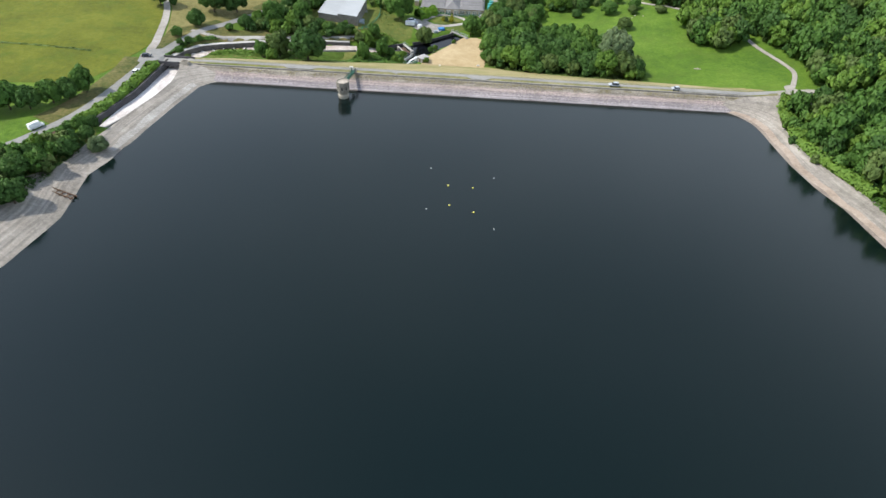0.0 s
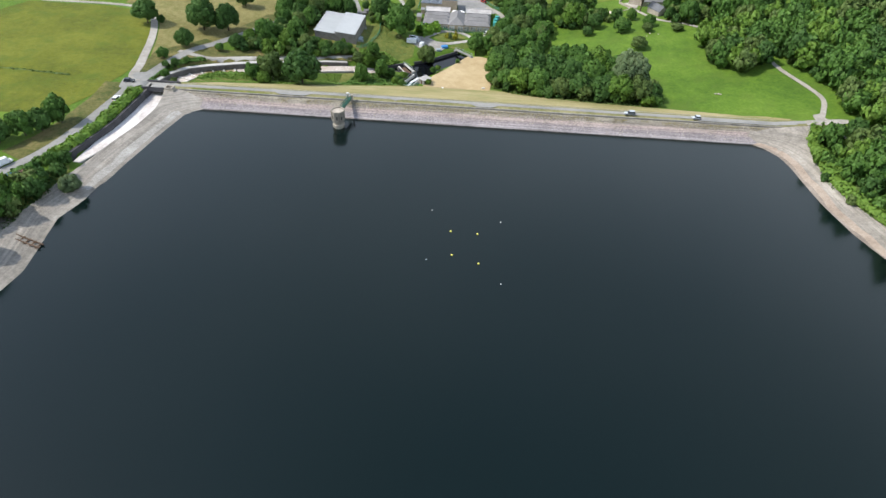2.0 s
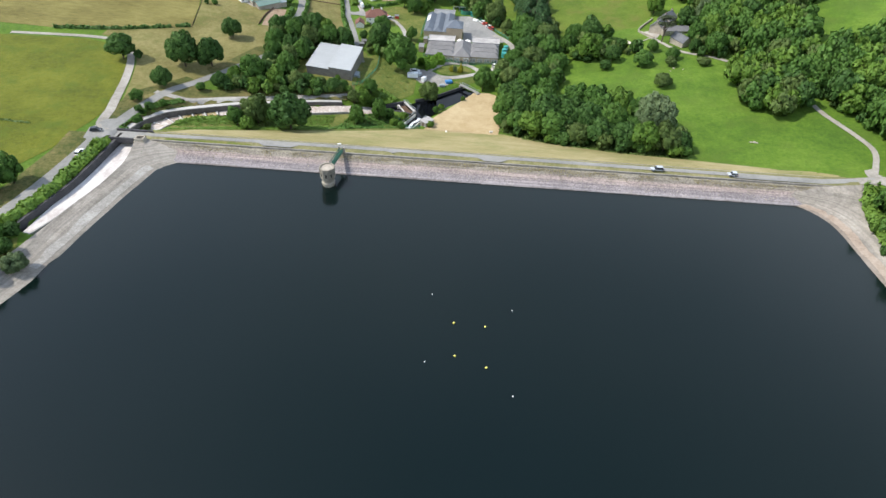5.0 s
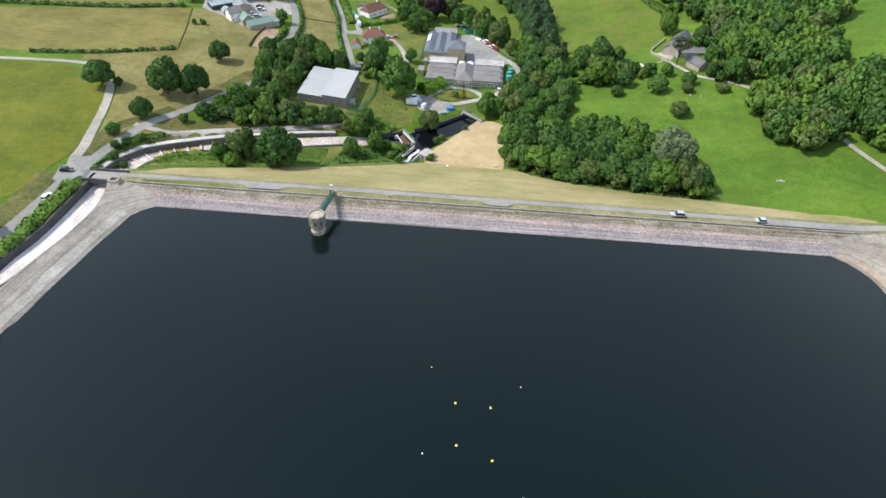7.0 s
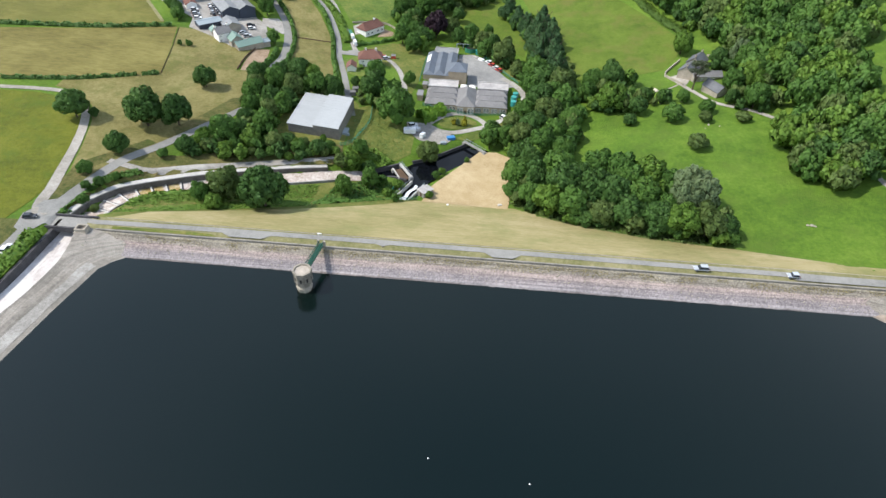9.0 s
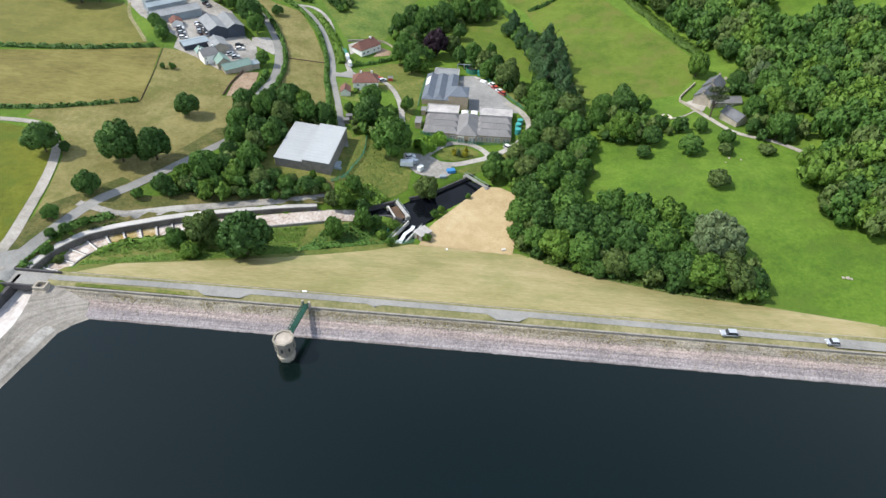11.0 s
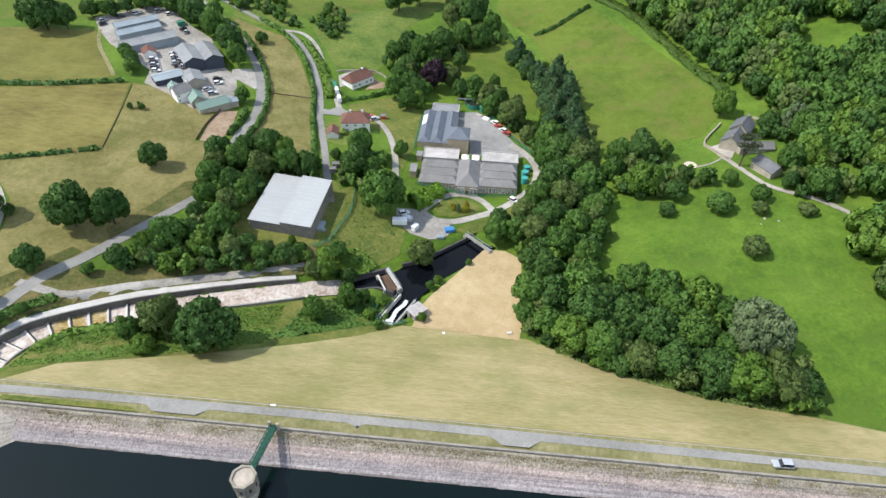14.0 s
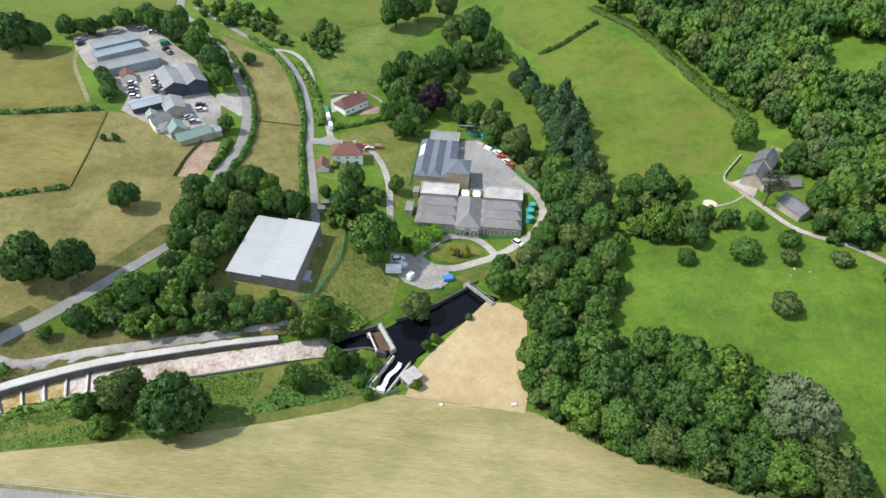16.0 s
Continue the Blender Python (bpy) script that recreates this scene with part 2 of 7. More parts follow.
def leaf_mat(name, dark, mid, light):
    m, nt, b, co = material(name, 0.6)
    geo = nt.nodes.new("ShaderNodeNewGeometry")
    info = nt.nodes.new("ShaderNodeObjectInfo")
    n1 = noise_tex(nt, co, 0.30, 5, 0.72)
    s = nt.nodes.new("ShaderNodeMath")
    s.operation = "MULTIPLY_ADD"
    nt.links.new(geo.outputs["Random Per Island"], s.inputs[0])
    s.inputs[1].default_value = 0.46
    nt.links.new(n1, s.inputs[2])
    s2 = nt.nodes.new("ShaderNodeMath")
    s2.operation = "MULTIPLY_ADD"
    nt.links.new(info.outputs["Random"], s2.inputs[0])
    s2.inputs[1].default_value = 0.42
    nt.links.new(s.outputs[0], s2.inputs[2])
    d = nt.nodes.new("ShaderNodeMapRange")
    nt.links.new(s2.outputs[0], d.inputs[0])
    d.inputs[1].default_value, d.inputs[2].default_value = 0.42, 1.42
    col = ramp(nt, d.outputs[0], ((0, dark), (0.5, mid), (1, light)))
    nt.links.new(col, b.inputs["Base Color"])
    tl = nt.nodes.new("ShaderNodeBsdfTranslucent")
    nt.links.new(col, tl.inputs["Color"])
    mx = nt.nodes.new("ShaderNodeMixShader")
    mx.inputs[0].default_value = 0.3
    nt.links.new(b.outputs[0], mx.inputs[1])
    nt.links.new(tl.outputs[0], mx.inputs[2])
    nt.links.new(mx.outputs[0], nt.nodes["Material Output"].inputs["Surface"])
    return m


L_GREEN = leaf_mat("leaf_green", (0.0616, 0.1380, 0.0271), (0.0961, 0.2020, 0.0382), (0.1454, 0.2661, 0.0530))
L_DARK = leaf_mat("leaf_dark", (0.0475, 0.1093, 0.0261), (0.0713, 0.1544, 0.0345), (0.1069, 0.2043, 0.0463))
L_FRESH = leaf_mat("leaf_fresh", (0.0901, 0.1802, 0.0277), (0.1340, 0.2449, 0.0381), (0.1906, 0.3061, 0.0520))
L_WILLOW = leaf_mat("leaf_grey", (0.118, 0.178, 0.080), (0.175, 0.245, 0.112), (0.24, 0.312, 0.158))
L_CONIFER = leaf_mat("leaf_conifer", (0.0484, 0.1089, 0.0436), (0.0750, 0.1525, 0.0581), (0.1137, 0.2033, 0.0750))
L_PURPLE = leaf_mat("leaf_purple", (0.022, 0.012, 0.02), (0.036, 0.02, 0.03), (0.055, 0.032, 0.045))
L_GOLD = leaf_mat("leaf_gold", (0.24, 0.24, 0.02), (0.34, 0.33, 0.03), (0.44, 0.41, 0.05))
L_TOPIARY = leaf_mat("leaf_topiary", (0.095, 0.20, 0.02), (0.13, 0.26, 0.026), (0.17, 0.31, 0.035))
L_STRAW = leaf_mat("dry_weeds", (0.19, 0.165, 0.07), (0.29, 0.25, 0.115), (0.40, 0.34, 0.18))
L_BRACKEN = leaf_mat("bracken", (0.062, 0.118, 0.022), (0.085, 0.155, 0.028), (0.115, 0.19, 0.036))
L_PINE = leaf_mat("leaf_pine", (0.07, 0.10, 0.05), (0.11, 0.145, 0.075), (0.16, 0.195, 0.11))
L_OLIVE = leaf_mat("leaf_olive", (0.0823, 0.1355, 0.0363), (0.1258, 0.1912, 0.0508), (0.1815, 0.2493, 0.0726))

# water: dark, peaty, glossy
M_WATER, nt, b, co = material("dark_water", 0.15)
b.inputs["IOR"].default_value = 1.33
b.inputs["Specular IOR Level"].default_value = 0.64
nt.links.new(ramp(nt, noise_tex(nt, co, 0.006, 3, 0.5), ((0.35, (0.0020, 0.0066, 0.0052)), (0.65, (0.0023, 0.0072, 0.0068)))), b.inputs["Base Color"])
bump(nt, b, noise_tex(nt, co, 1.1, 4, 0.6), 0.05, 0.12)

# the stream pool: black peat water
M_POOL, nt, b, co = material("black_pool_water", 0.06)
b.inputs["Base Color"].default_value = (0.004, 0.005, 0.007, 1)
b.inputs["IOR"].default_value = 1.33
bump(nt, b, noise_tex(nt, co, 0.8, 3, 0.6), 0.06, 0.12)

# stone pitching of the dam face: banded by level, stones picked out by cells
M_PITCH, nt, b, co = material("stone_pitching", 0.9)
sep = nt.nodes.new("ShaderNodeSeparateXYZ")
nt.links.new(co, sep.inputs[0])
wob = nt.nodes.new("ShaderNodeMath")
wob.operation = "MULTIPLY_ADD"
nt.links.new(noise_tex(nt, co, 0.16, 5, 0.65, (0.35, 1, 1)), wob.inputs[0])
wob.inputs[1].default_value = 1.0
nt.links.new(sep.outputs["Z"], wob.inputs[2])
lev = nt.nodes.new("ShaderNodeMapRange")
nt.links.new(wob.outputs[0], lev.inputs[0])
lev.inputs[1].default_value, lev.inputs[2].default_value = 0.45, 5.0
band = ramp(nt, lev.outputs[0], ((0.02, (0.20, 0.175, 0.165)), (0.07, (0.345, 0.325, 0.33)), (0.20, (0.295, 0.272, 0.278)), (0.36, (0.275, 0.248, 0.25)), (0.44, (0.325, 0.28, 0.265)), (0.58, (0.365, 0.305, 0.28)), (0.68, (0.265, 0.243, 0.205)), (1.0, (0.285, 0.268, 0.205))))
vor = nt.nodes.new("ShaderNodeTexVoronoi")
vor.inputs["Scale"].default_value = 2.9
nt.links.new(co, vor.inputs["Vector"])
col = mix(nt, band, ramp(nt, vor.outputs["Color"], ((0.2, (0.56, 0.55, 0.56)), (0.8, (1.24, 1.23, 1.22)))), 0.7, "MULTIPLY")
col = mix(nt, col, ramp(nt, noise_tex(nt, co, 0.07, 4), ((0.35, (0.78, 0.76, 0.76)), (0.65, (1.15, 1.12, 1.1)))), 0.7, "MULTIPLY")
col = mix(nt, col, ramp(nt, noise_tex(nt, co, 1.0, 5, 0.65, (0.03, 1.2, 3.4)), ((0.34, (0.60, 0.59, 0.61)), (0.5, (0.95, 0.95, 0.95)), (0.66, (1.22, 1.2, 1.18)))), 0.9, "MULTIPLY")
nt.links.new(col, b.inputs["Base Color"])
bump(nt, b, vor.outputs["Distance"], 0.35, 0.22)

# ---- helpers for things ----


def finish(name, bm, mat, smooth=False):
    me = bpy.data.meshes.new(name)
    bm.to_mesh(me)
    bm.free()
    for m in mat if isinstance(mat, (list, tuple)) else [mat]:
        me.materials.append(m)
    if smooth:
        me.shade_smooth()
    return me


def part(name, bm, mat, parent, label="", smooth=False):
    """Links a bmesh as one mesh under a thing or a part."""
    ob = new(name, finish(name, bm, mat, smooth))
    ob.parent = parent
    if label:
        tagged(ob, label)
    return ob


def thing(name, m, label, category, group="", kind=""):
    ob = new(name)
    ob.matrix_basis = m
    return tagged(ob, label, category, group, kind)


def single(name, bm, mat, label, category, group="", kind="", smooth=False, m=None):
    ob = new(name, finish(name, bm, mat, smooth))
    if m is not None:
        ob.matrix_basis = m
    return tagged(ob, label, category, group, kind)


def box(bm, x0, x1, y0, y1, z0, z1, bevel=0.0, m=None):
    r = bmesh.ops.create_cube(bm, size=1.0, matrix=Matrix.LocRotScale(((x0 + x1) / 2, (y0 + y1) / 2, (z0 + z1) / 2), None, (x1 - x0, y1 - y0, z1 - z0)))
    if bevel:
        bmesh.ops.bevel(bm, geom=[e for e in bm.edges if all(v in r["verts"] for v in e.verts)], offset=bevel, segments=1, affect="EDGES")
    if m is not None:
        bmesh.ops.transform(bm, matrix=m, verts=[v for v in bm.verts if v in set(r["verts"])] if not bevel else bm.verts)
    return bm


def boxes(*rows):
    bm = bmesh.new()
    for r in rows:
        box(bm, *r)
    return bm


def smooth_line(pts, step=3.0):
    """A smooth curve through plan points."""
    p = [Vector((*q, 0)) if len(q) == 2 else Vector(q) for q in pts]
    p = [2 * p[0] - p[1]] + p + [2 * p[-1] - p[-2]]
    out = []
    for i in range(1, len(p) - 2):
        n = max(1, int((p[i + 1] - p[i]).length / step))
        for k in range(n):
            t = k / n
            out.append(0.5 * ((2 * p[i]) + (p[i + 1] - p[i - 1]) * t + (2 * p[i - 1] - 5 * p[i] + 4 * p[i + 1] - p[i + 2]) * t * t + (3 * p[i] - p[i - 1] - 3 * p[i + 1] + p[i + 2]) * t ** 3))
    out.append(p[-2])
    return out


def inside(x, y, poly):
    """Which plan points lie in a polygon."""
    hit = np.zeros(np.shape(x), bool)
    for (x0, y0), (x1, y1) in zip(poly, poly[1:] + poly[:1]):
        cross = (y0 > y) != (y1 > y)
        with np.errstate(divide="ignore", invalid="ignore"):
            hit ^= cross & (x < (x1 - x0) * (y - y0) / ((y1 - y0) if y1 != y0 else 1e-9) + x0)
    return hit


def near_line(x, y, line):
    """Distance to a line of (x, y, z) points, and the line's z there."""
    best = np.full(np.shape(x), 1e9)
    zz = np.zeros(np.shape(x))
    for a, c in zip(line, line[1:]):
        dx, dy = c[0] - a[0], c[1] - a[1]
        t = np.clip(((x - a[0]) * dx + (y - a[1]) * dy) / (dx * dx + dy * dy + 1e-9), 0, 1)
        d = np.hypot(x - a[0] - t * dx, y - a[1] - t * dy)
        zz = np.where(d < best, a[2] + t * (c[2] - a[2]), zz)
        best = np.minimum(d, best)
    return best, zz


# ---- lie of the land ----
CREST = 4.4
VALLEY = [(-37, 315, -12), (-7, 330, -11.5), (-25, 300, -11.5), (-8, 368, -11), (-26, 349, -9), (12, 386, -8), (-15, 430, -8), (-64, 390, -4), (-76, 436, -5),
          (-82, 412, -5), (-64, 324, -4), (-65, 307, -6), (-72, 345, -4), (-149, 352, 4), (-130, 395, 2), (-153, 384, 5), (-168, 403, 6), (-110, 310, 0), (-120, 350, 1),
          (-160, 460, 6), (-112, 459, 2), (-230, 420, 9), (-250, 550, 14), (-120, 560, 4), (-190, 300, 7), (-240, 250, 9), (-142, 256, 4.5), (-97, 280, -4), (-60, 292, -10)]
HILLS = [(80, 328, 1), (69, 381, -1), (93, 366, 2.5), (104, 415, 3), (106, 280, 1), (45, 300, -3), (20, 300, -8), (60, 450, 0), (14, 514, -3), (42, 525, 6), (-60, 520, -2),
         (0, 640, 8), (150, 420, 14), (200, 400, 26), (180, 520, 32), (110, 520, 14), (260, 480, 48), (190, 300, 14), (240, 330, 28), (170, 250, 8), (130, 262, 4.5), (136, 246, 5)]
ctrl = np.array(VALLEY + HILLS, float)
cp, cn = ctrl[:, :2] / 100, len(ctrl)
cd = np.linalg.norm(cp[:, None] - cp[None], axis=2)
ck = np.where(cd > 0, cd * cd * np.log(cd + 1e-9), 0) + 0.02 * np.eye(cn)
ca = np.c_[np.ones(cn), cp]
cw = np.linalg.solve(np.block([[ck, ca], [ca.T, np.zeros((3, 3))]]), np.r_[ctrl[:, 2], 0, 0, 0])


def land(x, y):
    """The valley's smooth height, held level beyond its rim."""
    x, y = np.clip(x, -270, 290) / 100, np.clip(y, 150, 660) / 100
    s = cw[cn] + cw[cn + 1] * x + cw[cn + 2] * y
    for (px, py), k in zip(cp, cw[:cn]):
        r2 = (x - px) ** 2 + (y - py) ** 2
        s = s + k * 0.5 * r2 * np.log(r2 + 1e-12)
    return s


SHORE_L = [(-700, -240), (-100, -200), (60, -150), (119, -131), (141, -127), (165, -130.5), (177, -127), (183, -126), (195, -124.6), (215, -121.6), (235, -117.6), (239.5, -113), (243, -104)]
SHORE_R = [(-700, 260), (-100, 200), (100, 150), (154, 135), (173, 131), (185, 126), (200, 122.3), (208, 121.2), (215, 120.4), (223, 119.6), (230, 118.2), (236, 114.6), (240, 109.4), (241.5, 104), (243, 98)]
# the spillway's floor line, falling from the road bridge to the pool
SPILL = [(-132, 246, 0.9), (-131.6, 254, 0.5), (-130.1, 262, 0.0), (-127.2, 269.5, -0.8), (-122.2, 275.2, -1.8), (-114, 280.6, -3.0), (-101, 287, -4.4), (-87, 293.0, -5.7), (-73.5, 298.4, -7.0), (-62, 303.8, -8.6), (-50, 310, -12.0)]
POOL = [(-52, 311), (-40.7, 317.5), (-33.8, 322.5), (-27.2, 325.7), (-19, 333), (-11.5, 339.5), (-2, 336), (-11.4, 325.5), (-19.5, 317.6), (-25.7, 309.5), (-28.5, 301), (-31.3, 295.5), (-36.3, 295.5), (-33.5, 308), (-40, 310), (-50, 307)]
POOL_Z = -12.6


def ground(x, y, carve=True):
    x, y = np.asarray(x, float), np.asarray(y, float)
    # below the dam
    v = np.maximum(land(x, y), np.minimum(CREST, CREST - (y - 252.6) / 2.7))
    d, z = near_line(x, y, SPILL)
    t = np.clip((d - 3.9) / 1.4, 0, 1)
    v = np.where((d < 7.2) & (y > 256), np.minimum(v, z + 1.9), v)
    v = np.where(y > 249, np.minimum(v, (z - 0.5) * (1 - t) + v * t + 0 * z), v)
    v = np.where(carve & inside(x, y, POOL), np.minimum(v, POOL_Z - 1.5), v)
    # the reservoir's banks
    sl = np.interp(y, [p[0] for p in SHORE_L], [p[1] for p in SHORE_L]) - x
    sr = x - np.interp(y, [p[0] for p in SHORE_R], [p[1] for p in SHORE_R])
    zl = np.interp(sl, [-40, 0, 3, 7, 10, 16, 22, 40, 120, 600], [-7, 0, 0.7, 1.9, 2.45, 3.6, 4.8, 5.5, 8, 30])
    chan = carve & (y > 193) & (y < 256) & (x > -138.4 - np.clip(215 - y, 0, 30) * 0.15 + np.clip(y - 215, 0, 30) * 0.04) & (x < -127.2 - np.clip(219 - y, 0, 30) * 0.24)
    zl = np.where(chan, np.minimum(zl, 0.6), zl)
    zr = np.interp(sr, [-40, 0, 4, 10, 18, 60, 140, 600], [-7, 0, 0.7, 2.2, 4.0, 9.0, 22, 60])
    bank = np.where(sl > sr, zl, zr)
    bank = bank - np.where(carve & (np.maximum(sl, sr) < 9) & (np.maximum(sl, sr) > -30), 0.5, 0.0)
    face = np.interp(y, [232, 239.6, 242.6, 245.3], [-6, -1.2, 0.9, 2.6])
    up = np.maximum(bank, np.where(y > 236, face, -9))
    w = np.clip((y - 245.3) / 2.0, 0, 1)
    low = up * (1 - w) + np.where((sl > 10) | (sr > 16), np.maximum(up, 4.4), CREST) * w
    low = np.where(chan, np.minimum(low, 0.6), low)
    w2 = np.clip((y - 250.5) / 2.5, 0, 1)
    return np.where(y < 250.5, low, np.where(y > 253, v, low * (1 - w2) + v * w2))


def gz(x, y):
    return float(ground(x, y))


def drape(poly, mat, name, lift=0.10, step=3.0, kind="structure", label="", category="ground", carve=True):
    """A sheet of one surface laid over the land inside a plan outline."""
    bm = bmesh.new()
    bm.faces.new([bm.verts.new((x, y, 0)) for x, y in poly])
    xs, ys = [p[0] for p in poly], [p[1] for p in poly]
    for axis, lo, hi in ((0, min(xs), max(xs)), (1, min(ys), max(ys))):
        c = math.ceil(lo / step) * step
        while c < hi:
            co, no = ((c, 0, 0), (1, 0, 0)) if axis == 0 else ((0, c, 0), (0, 1, 0))
            bmesh.ops.bisect_plane(bm, geom=bm.faces[:] + bm.edges[:] + bm.verts[:], plane_co=co, plane_no=no, dist=1e-4)
            c += step
    bmesh.ops.triangulate(bm, faces=bm.faces[:])
    z = ground(np.array([v.co.x for v in bm.verts]), np.array([v.co.y for v in bm.verts]), carve)
    for v, h in zip(bm.verts, z):
        v.co.z = h + lift
    bm.normal_update()
    for f in bm.faces:
        if f.normal.z < 0:
            f.normal_flip()
    return single(name, bm, mat, label, category, "", kind, True)


def ribbon(pts, width, mat, name, lift=0.18, label="", category="road", kind="structure", level=None):
    """A road or path of one width along a smooth line."""
    line = smooth_line(pts, 2.5)
    bm = bmesh.new()
    rows = []
    for i, p in enumerate(line):
        d = (line[min(i + 1, len(line) - 1)] - line[max(i - 1, 0)]).normalized()
        s = Vector((-d.y, d.x, 0))
        w = width[0] + (width[1] - width[0]) * i / (len(line) - 1) if isinstance(width, tuple) else width
        row = []
        for k in (-1, -0.5, 0, 0.5, 1):
            q = p + s * (w / 2 * k + 0.12 * noise.noise((p.x * 0.3, p.y * 0.3, k)))
            row.append(bm.verts.new((q.x, q.y, (gz(q.x, q.y) if level is None else level) + lift)))
        rows.append(row)
    for a, c in zip(rows, rows[1:]):
        for i in range(4):
            bm.faces.new((a[i], c[i], c[i + 1], a[i + 1]))
    bmesh.ops.recalc_face_normals(bm, faces=bm.faces[:])
    if sum(f.normal.z for f in bm.faces) < 0:
        bmesh.ops.reverse_faces(bm, faces=bm.faces[:])
    return single(name, bm, mat, label, category, "", kind, True)


# ---- ground, water ----
STEP = 3.0
xs = np.concatenate([-np.geomspace(2800, 282, 14), np.arange(-270, 291, STEP), np.geomspace(305, 2800, 14)])
ys = np.concatenate([-np.geomspace(2500, 20, 14), np.arange(0, 90, 15), np.arange(90, 661, STEP), np.geomspace(675, 3200, 14)])
gx, gy = np.meshgrid(xs, ys)
gh = ground(gx, gy)
far = np.maximum(0, np.hypot(np.maximum(0, np.abs(gx) - 290), np.maximum(0, gy - 660)))
gh = gh + far * 0.06
gh = np.where(gy < -300, np.maximum(gh, (-300 - gy) * 0.08 - 4), gh)
nx, ny = len(xs), len(ys)
me = bpy.data.meshes.new("ground")
idx = np.arange(nx * ny).reshape(ny, nx)
me.from_pydata(np.c_[gx.ravel(), gy.ravel(), gh.ravel()].tolist(), [], np.c_[idx[:-1, :-1].ravel(), idx[:-1, 1:].ravel(), idx[1:, 1:].ravel(), idx[1:, :-1].ravel()].tolist())
me.shade_smooth()
me.materials.append(M_GRASS)
tagged(new("ground", me), "green grass land of the valley", "ground", kind="structure")

bm = bmesh.new()
bm.faces.new([bm.verts.new(p) for p in ((-700, -1200, 0), (700, -1200, 0), (700, 242, 0), (-126, 242, 0), (-126, 200, 0), (-700, 120, 0))])
single("water", bm, M_WATER, "dark calm reservoir water with faint ripples", "water", kind="structure")
bm = bmesh.new()
bm.faces.new([bm.verts.new((x, y, POOL_Z)) for x, y in POOL])
bmesh.ops.recalc_face_normals(bm, faces=bm.faces[:])
single("pool_water", bm, M_POOL, "black still water of the stilling pool", "water", kind="structure")

# ---- shores ----


def shore(side, a, c, y0, y1, mat, name, label, lift=0.07):
    line = SHORE_L if side < 0 else SHORE_R
    ys_ = np.arange(y0, y1 + 0.1, 4.0)
    edge = np.interp(ys_, [p[0] for p in line], [p[1] for p in line])
    ra = [a + 0.9 * noise.noise((y * 0.12, 3.1, side)) for y in ys_]
    rc = [c(y) + 1.2 * noise.noise((y * 0.15, 7.7, side)) for y in ys_]
    poly = [(e + side * r, y) for e, y, r in zip(edge, ys_, ra)] + [(e + side * r, y) for e, y, r in zip(edge, ys_, rc)][::-1]
    return drape(poly, mat, name, lift, 3.0, label=label, category="shore", carve=False)


shore(-1, -3, lambda y: 0.7, 60, 238, M_MUD, "wet_margin", "brown wet gravel margin at the waterline")
shore(1, -4, lambda y: 0.4, 100, 240, M_MUD, "wet_margin", "brown wet gravel margin at the waterline", 0.17)
drape([(-100, 240), (-113, 234), (-118, 215), (-121, 195), (-125.5, 183), (-127, 165), (-123.5, 141), (-127.5, 119), (-140, 90), (-165, 90), (-158, 135), (-146, 141), (-146, 155), (-139, 166), (-137, 180), (-134, 195), (-131, 211), (-129, 219), (-127.5, 231), (-127.3, 247), (-121, 246.4), (-112, 246.2), (-104, 244.5)], M_BEACH, "shore_bank", 0.22, label="grey-brown stony bank of the drawn-down reservoir", category="shore", carve=False)
drape([(96, 240), (104, 241), (109, 239.5), (114, 236), (117.6, 230), (119, 223), (120, 214), (121.7, 200), (125.5, 184), (130.5, 172), (134, 154), (149, 100), (168, 100), (146, 155), (142, 166), (140.5, 178), (136.5, 190), (132, 198), (130.5, 213), (131, 226), (132, 236), (137, 247.4), (128, 247.4), (100, 245.4), (90, 243)], M_BEACH, "shore_bank", 0.04, label="grey stony bank of the drawn-down reservoir", category="shore", carve=False)
shore(-1, 0.3, lambda y: 3.0, 180, 238, M_GRAVEL, "gravel_margin", "pale washed gravel along the waterline", 0.30)
shore(1, -1.2, lambda y: 3.2, 100, 240, M_SAND, "sand_margin", "pale pinkish sand along the waterline", 0.12)

# ---- dam ----
dam = thing("dam", pose(0, 0, 0), "stone-pitched earth dam with a road along its crest", "dam", kind="structure")
bm = bmesh.new()
PROFILE = [(234.0, -3.6), (237.0, -1.6), (239.6, 0.0), (240.3, 0.55), (241.2, 1.1), (242.2, 1.8), (243.2, 2.35), (244.2, 3.0), (245.2, 3.6), (246.1, 4.15)]
cols = np.arange(-127.0, 129.1, 0.8)
grid = []
for x in cols:
    end = max(0.0, x - 95) / 34
    row = []
    for k, (y, z) in enumerate(PROFILE):
        n = noise.fractal((x * 0.5, y * 0.9, 1.3), 1.0, 2.0, 4)
        row.append(bm.verts.new((x, y + end * 0.6 * (k > 4), z + 0.09 * n + 0.05)))
    grid.append(row)
for a, c in zip(grid, grid[1:]):
    for i in range(len(PROFILE) - 1):
        bm.faces.new((a[i], c[i], c[i + 1], a[i + 1]))
part("pitched_face", bm, M_PITCH, dam, "pinkish grey stone pitching with dry weeds at the top", True)
part("parapet", boxes((-122.5, 133.5, 246.2, 246.7, 3.6, 4.8)), M_PARAPET, dam, "low dark stone parapet along the crest")
part("kerb", boxes((-122, 134, 252.3, 252.5, 4.0, 4.5)), M_STONE, dam, "pale stone kerb")
drape([(-122, 246.5), (134, 246.5), (134, 253.2), (-122, 253.2)], M_VERGE, "crest_verge", 0.10, label="thin grass verge along the dam crest", category="verge")
